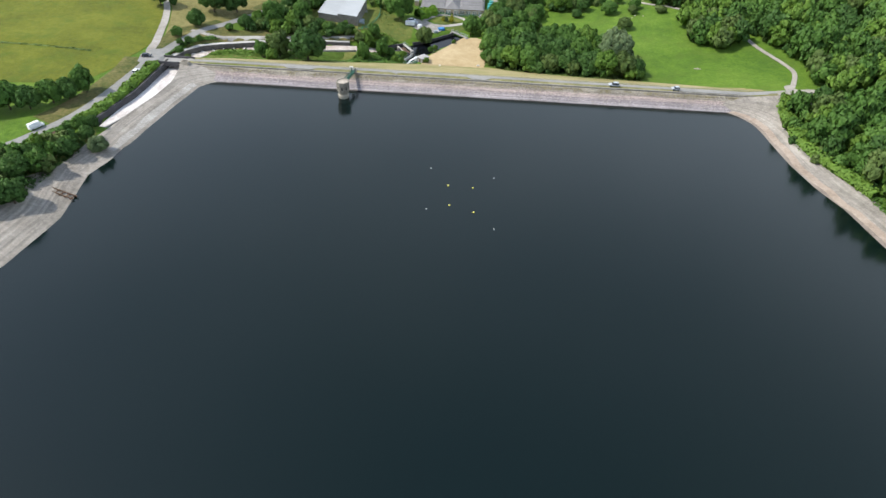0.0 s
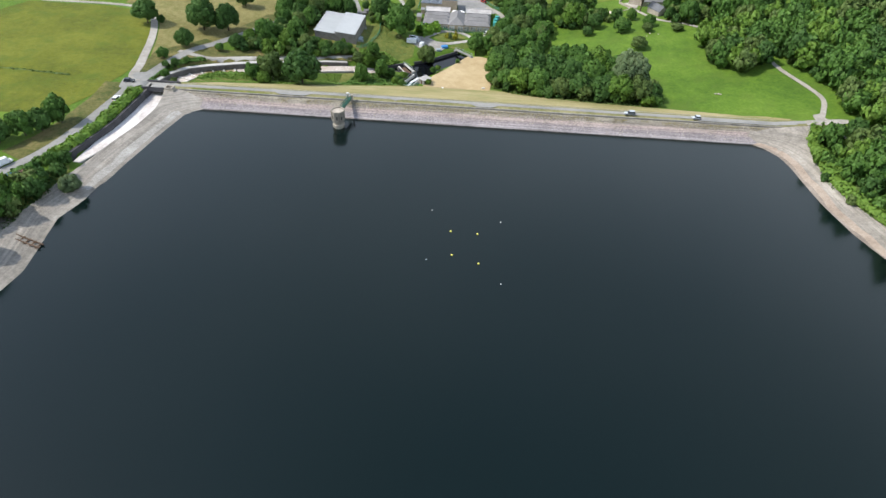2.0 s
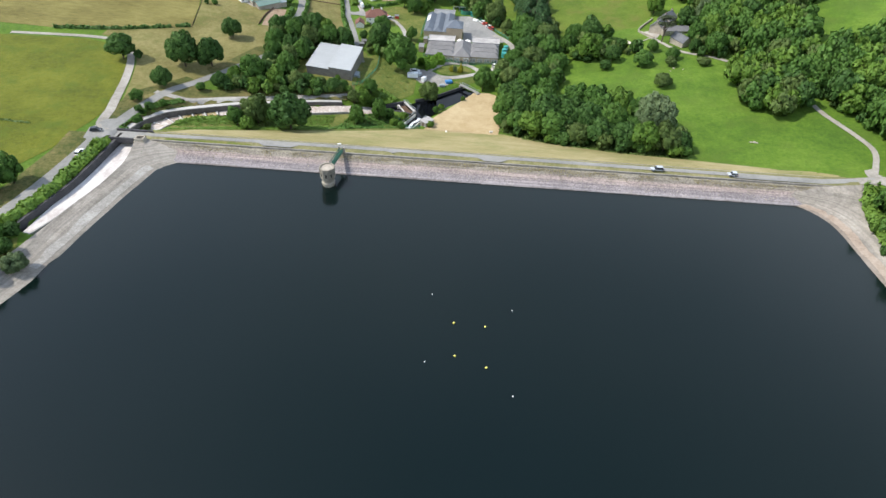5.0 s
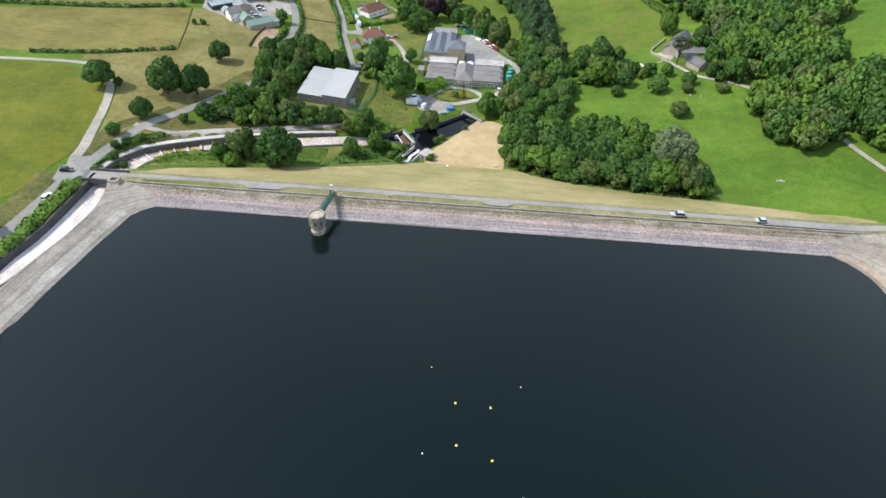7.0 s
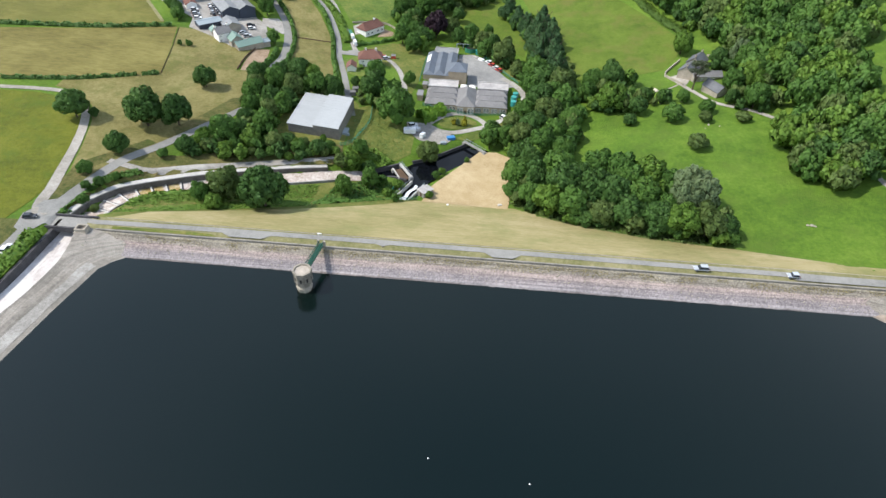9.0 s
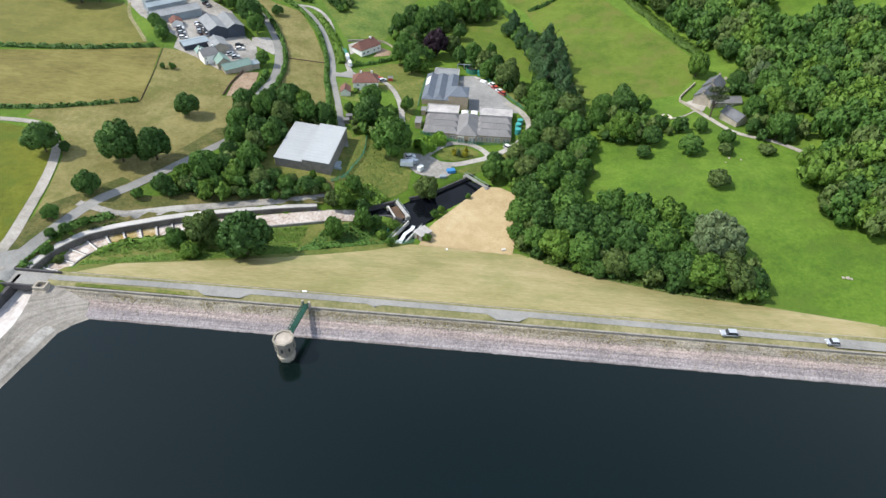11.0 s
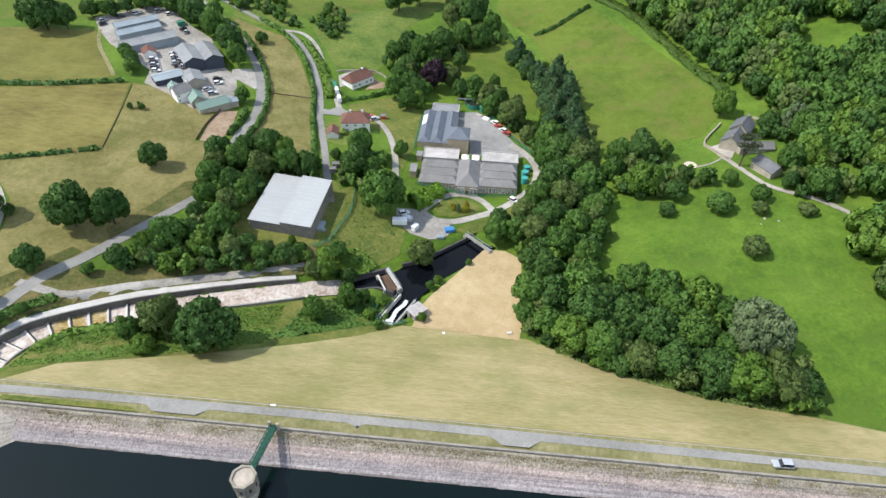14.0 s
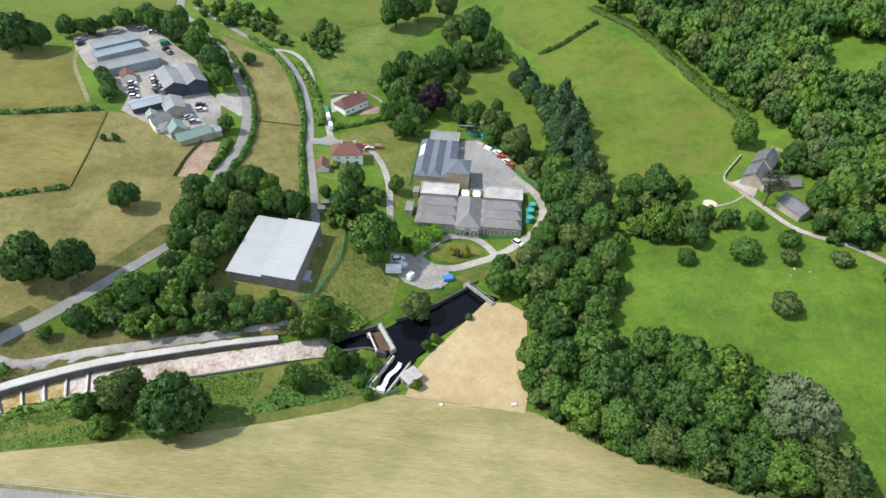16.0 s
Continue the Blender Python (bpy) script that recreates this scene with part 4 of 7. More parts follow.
drape([(-121, 254), (-98, 262), (-80, 268), (-62, 274), (-45, 282), (-28, 292), (-29, 297), (-38, 303), (-48, 304), (-60.5, 299.6), (-72, 294.6), (-86, 289.2), (-100, 283.4), (-112, 277.2), (-119, 272.6), (-123, 267.5), (-125.6, 260)], M_ROUGH, "rough_field", 0.10, label="rough green grass bank below the spillway", category="field")
drape([(-150, 152), (-136, 166), (-133.5, 180), (-138, 190), (-148, 178), (-156, 165)], M_ROUGH, "rough_bank", 0.2, label="rough grassy bank above the shore", category="verge")

drape([(-3.5, 590), (20, 600), (38, 590), (44, 535), (66, 496), (82, 466), (95, 437), (90, 417), (80, 402), (60, 396), (44, 392), (36, 400), (33, 430), (27, 460), (18, 485), (13, 508), (1, 525), (-8, 545)], M_LIME, "upland_field", 0.10, label="yellow-green pasture below the wood", category="field")
drape([(-33, 482), (-1, 509), (4, 496), (10, 474), (16, 440), (13, 424), (-2, 440), (-26, 458)], M_LIME, "upland_field", 0.10, label="yellow-green field behind the works", category="field")
drape([(-128, 510), (-131, 555), (-110, 600), (-20, 600), (-35, 560), (-45, 545), (-70, 540), (-90, 520), (-112, 500)], M_LIME, "upland_field", 0.10, label="yellow-green pasture at the valley head", category="field")
drape([(-230, 462), (-214, 470), (-195, 494), (-185, 515), (-195, 560), (-270, 560), (-270, 452)], M_LIME, "upland_field", 0.10, label="yellow-green pasture above the farm", category="field")
drape([(-62, 404), (-49, 396), (-41, 372), (-38.5, 390), (-39, 420), (-46, 432), (-58, 432), (-72, 421), (-72, 413.5)], M_ROUGH, "rough_field", 0.12, label="rough dry grass beside the works", category="field")
drape([(-7, 419), (8, 397), (15, 386), (14, 370), (5, 360), (-3, 352), (-12, 347), (-18, 341), (-12, 340), (-2, 346), (12, 355), (20, 375), (20, 400), (4, 425)], M_ROUGH, "rough_bank", 0.11, label="rough grass under the streamside trees", category="verge")

drape([(-100, 478), (-93, 466), (-86, 452), (-80, 456), (-66, 457), (-62, 470), (-60, 486), (-57, 512), (-42, 543), (-70, 538), (-90, 518), (-110, 498)], M_MOOR, "tussock_pasture", 0.08, label="tussocky green pasture above the houses", category="field")
drape([(-62, 404.5), (-60, 398), (-56, 388), (-60, 384), (-69, 383), (-76, 386), (-79, 400), (-74, 408), (-66, 409)], M_MOOR, "garden", 0.09, label="rough green garden round the house", category="garden")
drape([(-150, 492), (-133, 484), (-122, 485), (-112, 496), (-125, 506), (-160, 520)], M_MOOR, "tussock_pasture", 0.09, label="tussocky verge between the lanes", category="field")
for x, y, r_ in ((106.4, 279.7, 0.7), (105.2, 279.9, 0.5), (107.3, 279.3, 0.4), (88, 345, 0.5), (92, 343.5, 0.4), (86, 342, 0.35)):
    bm = bmesh.new()
    bmesh.ops.create_icosphere(bm, subdivisions=2, radius=r_)
    for v in bm.verts:
        v.co = v.co * (1 + 0.3 * noise.noise(v.co * 2 + Vector((x, y, 0))))
        v.co.z *= 0.6
    single("boulder", bm, M_STONE, "pale grey boulder lying in the meadow", "boulder", "meadow boulders", m=pose(x, y, gz(x, y) + 0.15))

drape([(-92, 316), (-62, 318), (-62, 356), (-70, 362), (-90, 362)], M_ROUGH, "shed_surround", 0.05, label="rough grass round the pale shed", category="verge")
drape([(-140.5, 253), (-134.8, 253), (-133.2, 265), (-129.5, 273), (-122, 282), (-119, 290), (-127, 297), (-134, 288), (-138.5, 272)], M_BANK, "lane_verge", 0.05, label="rough brown grass between lane and spillway", category="verge")

drape([(-127, 252), (-120, 252.7), (-112.5, 260.3), (-119, 262.5), (-125.8, 260.5)], M_ROUGH, "rough_bank", 0.08, label="rough grass beside the road bridge", category="verge")
drape([(-128, 246.7), (-121.8, 246.7), (-121.8, 252.6), (-128, 252.4)], M_VERGE, "crest_verge", 0.10, label="thin grass verge at the end of the dam crest", category="verge")
drape([(-139.5, 264), (-135.2, 264), (-132.6, 271), (-127, 277.8), (-117.4, 284.6), (-107, 290.8), (-94, 296.8), (-79, 303), (-64, 308.6), (-61, 312.5), (-80, 308), (-96, 301.5), (-110, 296), (-122, 290), (-133, 289), (-140, 280)], M_BANK, "spillway_verge", 0.10, label="rough dry grass between coping and path", category="verge")

drape([(-147.2, 256), (-146, 273), (-141.5, 281), (-139.6, 266), (-141.3, 253)], M_BANK, "lane_verge", 0.10, label="rough dry grass where the lanes part", category="verge")

# ---- trees ----


def crown_arrays(seed, lobes=11, leaves=850, size=0.13, shape="round", core=1):
    """Verts and faces of a crown of unit radius and unit height: leafy lobes round dark cores."""
    r = np.random.RandomState(seed)
    cen, rad = [], []
    for i in range(lobes):
        if shape == "cone":
            h = 0.08 + 0.86 * i / (lobes - 1)
            a, q = r.rand() * 6.28, 0.45 * (1 - h)
            cen.append((q * math.cos(a), q * math.sin(a), h))
            rad.append(0.62 * (1 - h) + 0.10)
        elif i < 3:
            a = 2.1 * i + r.rand()
            cen.append((0.26 * math.cos(a), 0.26 * math.sin(a), 0.40 + 0.13 * i))
            rad.append(0.52 - 0.05 * i)
        else:
            a, u = 2.4 * i + 0.5 * r.rand(), (i - 2.5) / (lobes - 3)
            up = 1.0 - 1.55 * u
            q = (0.72 if shape == "round" else 0.78) * math.sqrt(max(0.0, 1 - up * up)) * (0.86 + 0.26 * r.rand())
            cen.append((q * math.cos(a), q * math.sin(a), 0.50 + 0.37 * up + 0.05 * r.randn()))
            rad.append(0.20 + 0.15 * r.rand())
    cen, rad = np.array(cen), np.array(rad)
    zs = 0.62 if shape != "cone" else 0.45
    V, F, N = [], [], []
    n = 0
    bm = bmesh.new()
    bmesh.ops.create_icosphere(bm, subdivisions=core, radius=1)
    iv = np.array([v.co for v in bm.verts])
    fi = [[v.index for v in f.verts] for f in bm.faces]
    bm.free()
    mid = np.array((0, 0, 0.35))
    for c, q in zip(cen, rad):
        k = iv * q * (0.70 + 0.14 * r.rand(len(iv), 1)) * (1, 1, zs) + c
        V.append(k)
        N.append(iv + (k - mid) * 0.8)
        F += [[n + j for j in f] for f in fi]
        n += len(k)
    per = rad ** 2 / (rad ** 2).sum()
    for c, q, w in zip(cen, rad, per):
        m = int(leaves * w * 1.5)
        d = r.randn(m, 3)
        d /= np.linalg.norm(d, axis=1)[:, None]
        p = c + d * q * (0.86 + 0.24 * r.rand(m, 1)) * (1, 1, zs)
        keep = np.ones(m, bool)
        for c2, q2 in zip(cen, rad):
            keep &= np.linalg.norm((p - c2) / (1, 1, zs), axis=1) > 0.84 * q2
        keep &= p[:, 2] > 0.03
        p, d = p[keep], d[keep]
        m = len(p)
        nrm = d + 0.6 * r.randn(m, 3)
        nrm /= np.linalg.norm(nrm, axis=1)[:, None]
        t = np.cross(nrm, r.randn(m, 3))
        t /= np.linalg.norm(t, axis=1)[:, None]
        u = np.cross(nrm, t)
        s = size * (0.6 + 0.8 * r.rand(m, 1))
        leaf = np.stack([p - t * s - u * s * 0.7, p + t * s * 1.1 - u * s * 0.5, p - t * s * 0.1 + u * s * 1.2], 1)
        leaf[..., 2] = p[:, None, 2] + (leaf[..., 2] - p[:, None, 2]) * zs
        V.append(leaf.reshape(-1, 3))
        soft = d + (p - mid) * 0.8 + np.array((0, 0, 0.12)) + 0.62 * r.randn(m, 3)
        N.append(np.repeat(soft, 3, axis=0))
        F += (n + np.arange(m * 3).reshape(-1, 3)).tolist()
        n += m * 3
    N = np.concatenate(N)
    return np.concatenate(V), F, N / np.linalg.norm(N, axis=1)[:, None]


def trunk_bm(top=0.55, r=0.06):
    """A tapered trunk with limbs, in units of the tree's height."""
    bm = bmesh.new()
    bmesh.ops.create_cone(bm, segments=8, cap_ends=True, radius1=r, radius2=r * 0.55, depth=top + 0.12, matrix=Matrix.Translation((0, 0, top / 2 - 0.06)))
    for k in range(5):
        a = 1.256 * k
        d = Vector((math.cos(a) * 0.6, math.sin(a) * 0.6, 0.34))
        bmesh.ops.create_cone(bm, segments=5, cap_ends=True, radius1=r * 0.45, radius2=r * 0.15, depth=d.length,
                              matrix=Matrix.Translation(Vector((0, 0, top * 0.62)) + d / 2) @ d.to_track_quat("Z", "Y").to_matrix().to_4x4())
    return bm


def mesh_of(name, V, F, mat, N=None):
    me = bpy.data.meshes.new(name)
    me.from_pydata(V.tolist(), [], F)
    me.materials.append(mat)
    if N is not None:
        me.shade_smooth()
        me.normals_split_custom_set_from_vertices(N.tolist())
    return me


KINDS = {
    "broad": (L_GREEN, "round", "broadleaf tree with a full mid-green crown"),
    "dark": (L_DARK, "round", "broadleaf tree with a dense dark green crown"),
    "fresh": (L_FRESH, "round", "broadleaf tree with a fresh light green crown"),
    "olive": (L_OLIVE, "round", "small tree with an olive-green open crown"),
    "grey": (L_WILLOW, "tall", "willow with pale grey-green foliage"),
    "conifer": (L_CONIFER, "cone", "tall dark green conifer"),
    "purple": (L_PURPLE, "round", "copper beech with dark purple leaves"),
    "gold": (L_GOLD, "cone", "golden yellow conical conifer"),
}
protos = {}
for i, (kind, (mat, shape, lab)) in enumerate(KINDS.items()):
    protos[kind] = []
    for k in range(3 if kind in ("broad", "dark") else 2 if kind not in ("purple", "gold") else 1):
        V, F, N = crown_arrays(31 * i + k, 27 if shape != "cone" else 13, 4300, 0.064 if shape != "cone" else 0.06, shape, 1)
        V[:, 2] = 0.10 + 0.90 * V[:, 2]
        protos[kind].append((mesh_of("crown", V, F, mat, N), finish("trunk", trunk_bm(0.55 if shape != "cone" else 0.8), M_BARK)))
rng = random.Random(11)


def tree(kind, x, y, r, h, bush=False, wide=0.96):
    crown, trunk = rng.choice(protos[kind])
    ob = thing("bush" if bush else "tree", Matrix.LocRotScale((x, y, gz(x, y) - 0.1), Euler((0, 0, rng.random() * 6.28)), (r * wide, r * wide, h * 0.97)), KINDS[kind][2].replace("tree", "bush") if bush else KINDS[kind][2], "bush" if bush else "tree")
    for nm, me_ in (("trunk", trunk), ("crown", crown)):
        p = new(nm, me_)
        p.parent = ob
    return ob


def trees(kinds, rows, bush=False, wide=0.96):
    for k, (x, y, r, h) in enumerate(rows):
        tree(kinds[k % len(kinds)], x, y, r, h, bush, wide)


def pine(x, y, h):
    """An open old pine: bare trunk and forks that carry flat clumps of needles."""
    r = np.random.RandomState(77)
    ob = thing("pine", pose(x, y, gz(x, y) - 0.1), "open-crowned old pine with grey-green needles and bare limbs", "tree")
    bm = bmesh.new()
    tips = []
    for k in range(9):
        a, reach, up = 2.4 * k + 0.4 * r.rand(), 1.5 + 2.6 * r.rand(), h * (0.62 + 0.36 * r.rand())
        foot, tip = Vector((0, 0, h * (0.25 + 0.035 * k))), Vector((math.cos(a) * reach, math.sin(a) * reach, up))
        d = tip - foot
        bmesh.ops.create_cone(bm, segments=6, cap_ends=True, radius1=0.20, radius2=0.07, depth=d.length, matrix=Matrix.Translation(foot + d / 2) @ d.to_track_quat("Z", "Y").to_matrix().to_4x4())
        tips.append(tip)
    bmesh.ops.create_cone(bm, segments=8, cap_ends=True, radius1=0.42, radius2=0.2, depth=h * 0.62, matrix=Matrix.Translation((0, 0, h * 0.31)))
    part("trunk", bm, M_BARK, ob, "grey bare trunk and limbs")
    V, N = [], []
    for c in tips + [Vector((0, 0, h * 0.9))]:
        m = 300
        d = r.randn(m, 3)
        d /= np.linalg.norm(d, axis=1)[:, None]
        p = np.array(c) + d * (2.1, 2.1, 0.9) * r.rand(m, 1) ** 0.4
        t, u = r.randn(m, 3), r.randn(m, 3)
        t, u = (q / np.linalg.norm(q, axis=1)[:, None] * 0.32 for q in (t, u))
        V.append(np.stack([p - t, p + u, p + t], 1).reshape(-1, 3))
        N.append(np.repeat(d + (0, 0, 0.5), 3, axis=0))
    V, N = np.concatenate(V), np.concatenate(N)
    needles = new("crown", mesh_of("crown", V, np.arange(len(V)).reshape(-1, 3).tolist(), L_PINE, N / np.linalg.norm(N, axis=1)[:, None]))
    needles.parent = ob


# trees in the pasture and by the lanes
trees(["dark", "dark", "dark", "dark"], [(-137, 312, 7.5, 15), (-126.5, 316, 6.3, 13.5), (-128.8, 350.2, 4.9, 10), (-227, 448.7, 8.9, 18), (-235, 452, 7, 15), (-219, 452, 6, 13), (-164.3, 310.8, 6.3, 12), (-137.9, 291.4, 4.3, 9)])
trees(["broad", "dark"], [(-141.9, 276.3, 2.9, 5), (-158.6, 313.3, 2.2, 4), (-150.6, 386.3, 1.5, 3), (-155, 385.4, 1.3, 3), (-152.5, 388, 0.9, 2.6), (-137.5, 268, 1.8, 3.2), (-135.5, 262, 2.2, 3.4), (-134.5, 271, 2.0, 3.6), (-131.5, 276, 1.6, 3)], True)
# row of trees behind the lane
trees(["dark", "broad"], [(-178, 192, 6, 12), (-172.7, 195.3, 5.5, 11), (-166, 197, 5, 9.5), (-160.5, 203, 5, 10), (-156.5, 207, 4.5, 9), (-153.1, 213.6, 4.6, 10.5)])
trees(["grey"], [(-131.5, 178.3, 3.4, 6)])
trees(["dark", "broad", "dark"], [(-138.6, 172.5, 4.0, 7), (-142, 161, 4.5, 8), (-146.5, 155.5, 5, 8.5), (-140, 143, 5, 9), (-146, 138, 5, 9), (-141, 178, 3.6, 6), (-137.5, 183, 3.0, 5.5), (-150, 146, 5, 9), (-152, 134, 5, 9), (-147, 166, 4, 7), (-155, 160, 4.5, 8), (-148, 128, 5, 9), (-139.6, 190.5, 2.8, 4.6), (-142.5, 188.5, 3.0, 5)])
# by the chute and pool
trees(["dark", "olive", "broad", "fresh", "broad", "broad", "olive", "broad"], [(-79.3, 274.7, 8.4, 15.5), (-94.2, 278.8, 6.2, 12.5), (-101.4, 274.4, 3.7, 8), (-95.2, 269.8, 3.3, 5.5), (-55.9, 293.3, 3.6, 9), (-47.3, 300.1, 3.6, 9), (-27.6, 325.3, 5.0, 11), (-2.5, 337.3, 4.9, 10)])
trees(["broad", "fresh"], [(-36.5, 291.8, 1.8, 3.4), (-24.2, 297.6, 1.6, 3.2), (-23.1, 312.1, 1.7, 3.2), (-20.9, 315.1, 1.5, 3), (-11.4, 324.9, 1.2, 2.4), (-40, 297, 2.2, 3.4), (-43.5, 303.5, 2.6, 4), (-37, 303, 2.4, 3.4)], True)
# wood round the pale shed
trees(["dark", "broad", "dark", "olive", "broad"], [(-107.1, 358.1, 5.3, 12.2), (-99.2, 355.3, 5.3, 12.1), (-91.3, 366.2, 5.8, 13.2), (-90.5, 353, 4.7, 10.9), (-81.7, 358.5, 4.8, 11.1), (-74.3, 359.5, 4.4, 10), (-104.7, 343, 5, 11.5), (-96.8, 341.2, 4.5, 10.4), (-107, 338, 2.6, 6), (-91, 338.1, 4, 9.3), (-101.4, 323, 3.8, 8.7), (-92.7, 320.3, 5, 10), (-82.7, 315, 3.5, 5.2), (-86.4, 310.6, 4, 7), (-77.3, 311.8, 3.4, 5), (-69.9, 312.5, 4.0, 6.2), (-66.5, 317, 2.3, 3.6), (-91, 345.3, 3.7, 8.5)])
trees(["broad", "fresh", "dark", "olive"], [(-54.2, 318.3, 3.4, 7), (-57, 311.5, 3.6, 7.4), (-50.2, 312.8, 3.0, 6), (-60.5, 310, 3.2, 6), (-105.3, 309.1, 6, 12), (-95.2, 309, 4, 8.1), (-116.3, 299, 3.8, 7.5), (-109.2, 302, 3.1, 6.1), (-100, 305, 3.0, 6), (-112, 306, 3.6, 7.5), (-101, 315, 4, 8), (-94, 330, 4.2, 9.5), (-103, 333, 4.0, 9), (-86, 366, 5, 11), (-99, 364, 5, 11), (-106, 350, 4.5, 10), (-123, 293.5, 2.2, 4), (-80, 305.8, 2, 3.6), (-90, 303.5, 2.4, 4.2)])
for k in range(34):
    t = rng.random()
    tree(rng.choice(["broad", "dark", "olive", "fresh"]), -112 + 46 * t + rng.uniform(-2, 2), 304 + 9.5 * t + rng.uniform(-3, 6), rng.uniform(1.4, 2.6), rng.uniform(2.6, 5), True)
# round the houses and works
trees(["broad", "dark", "broad"], [(-58.5, 377.5, 5.5, 12), (-57, 363, 6.1, 13), (-51.7, 363.5, 4.4, 10.2), (-43.7, 345.5, 8.4, 17.5), (-67.1, 372.3, 2.4, 5), (-53.3, 433.1, 4.9, 11.4), (-46.2, 423.5, 4.8, 11), (-42.2, 435.4, 4.3, 10), (-53.3, 449.5, 4.5, 10.4), (-42.7, 381.9, 3.2, 7.3), (-51.9, 476.7, 6.2, 14.3), (-44, 469, 6.8, 15.6), (-59.1, 469.1, 4.8, 11), (-35.8, 482.4, 7, 16.1), (-26.8, 494.8, 6.5, 14.9), (-16.7, 495.1, 5.8, 13.3), (-50, 458, 5, 11), (-48, 442, 4, 9)])
tree("purple", -35.9, 445.8, 6.6, 14.5)
trees(["dark", "broad", "olive"], [(-21.4, 519.4, 10, 22), (-10.1, 511.2, 6, 13.7), (-33.1, 517.1, 6.1, 13.9), (-65.7, 531.4, 9.3, 20), (-54.6, 542.5, 8, 18.4), (-39.2, 550, 6.5, 14.9), (-22.5, 439, 4.4, 10.1), (-16.3, 439.5, 5, 11.5), (-9.9, 435.5, 4.3, 9.9), (-3.6, 431.3, 4.3, 9.8), (-8, 424, 4.2, 9), (2.2, 414.2, 6.3, 14.5), (-0.5, 419, 4.1, 9.3), (-6.5, 449.6, 3.2, 7.4), (-28, 450, 5, 11), (-25, 470, 4, 9), (-38, 462, 4, 9)])
trees(["dark", "broad"], [(-160.1, 470.7, 6.1, 14), (-149.4, 463, 5.9, 13.7), (-134.5, 447, 6.8, 15), (-128.5, 437, 5, 11.5), (-168.3, 478.7, 5.5, 12.7), (-178.4, 484.4, 5.6, 12.8), (-184.8, 487, 5.6, 12), (-194.8, 484.7, 4.8, 10.1), (-201.7, 478.2, 4.1, 8.4), (-209.4, 471.4, 4, 8.3), (-178.4, 430, 3.3, 7.1), (-168.3, 415.5, 3.5, 6.5), (-172.6, 424, 3.4, 7), (-175.8, 427, 3.2, 6.5), (-170, 419.5, 3.4, 6.5), (-115.7, 406.6, 3.6, 7), (-125.4, 463.4, 3.3, 6), (-170, 492, 5, 11), (-155, 480, 5, 11), (-140, 456, 5, 11), (-215, 468, 5, 10)])
# meadow bushes
trees(["olive", "broad", "broad", "olive", "dark", "dark", "olive"], [(79.2, 327, 4.6, 6), (74.4, 350.5, 5.2, 7), (89, 355.8, 3.6, 6), (86.9, 348, 3, 4.5), (56.6, 349.5, 3.2, 5), (60.8, 358.7, 4.6, 8), (101.8, 347.5, 3.5, 4)], True)
# cottages
trees(["broad", "dark", "broad", "fresh"], [(44.3, 385.2, 5.2, 11), (52.6, 384.1, 6.6, 13.5), (61.5, 386.7, 4.1, 8), (49.9, 363, 6.6, 14), (40.9, 373.5, 4.5, 10.3), (65.8, 369.8, 3.6, 7), (73.6, 368.0, 3.4, 6), (91.9, 420, 5.4, 12), (81.8, 366.8, 3.2, 6), (105.8, 404.5, 4.5, 9), (104, 374, 5, 11), (110.9, 376.4, 5.7, 13.2), (108.6, 357.8, 5.6, 12), (101, 363, 3.4, 7), (115, 395.3, 6, 13)])
trees(["grey", "olive"], [(114.5, 402, 5.5, 12), (-131.9, 260.8, 1.6, 3.0)])
pine(88.8, 378.6, 14)
# conifers along the stream
trees(["conifer"], [(22.8, 447.6, 6, 19), (26.7, 431.2, 5.8, 18.5), (19, 440.1, 5.4, 17.5), (27.7, 412.2, 5.4, 17.8), (21.5, 417.9, 5, 16.5), (4.5, 478, 5, 15), (10, 466.5, 4, 12.5), (13.7, 456, 3.9, 12.5), (28.5, 393.5, 5.2, 17), (15.5, 450, 4.4, 14), (24, 422, 5, 17), (20, 428, 5, 17), (26, 402, 5, 16), (19, 407, 5, 15)], False, 1.3)
trees(["broad", "dark", "broad", "olive"], [(17.5, 396.9, 5.4, 12.5), (22, 384.6, 6.3, 14.4), (16, 383.1, 4.6, 10.8), (29.5, 377.8, 6.1, 14), (30.1, 362.3, 5.8, 13.3), (19, 366.8, 5.9, 13.5), (12.3, 359.6, 4.6, 10.5), (22.1, 355.1, 5.6, 13), (31.7, 349.6, 4.6, 10.6), (16.1, 344.4, 5.4, 12.5), (24.6, 339.5, 4.9, 11.2), (10.7, 337.4, 4.9, 11.2), (18.7, 329.3, 5.1, 11.8), (9.5, 323, 4.2, 9.7), (26.7, 325, 4.2, 9.6), (6.6, 348.9, 4, 9), (3.8, 338.3, 4, 9.3), (-1.7, 346, 3.5, 7.5), (14, 390, 3.7, 8.6), (8.5, 402, 3.2, 7.2), (32.3, 337.5, 3.5, 8.1), (14.2, 318, 4.5, 10.4), (25, 371, 5, 12), (28, 386, 5, 12)], False, 1.12)
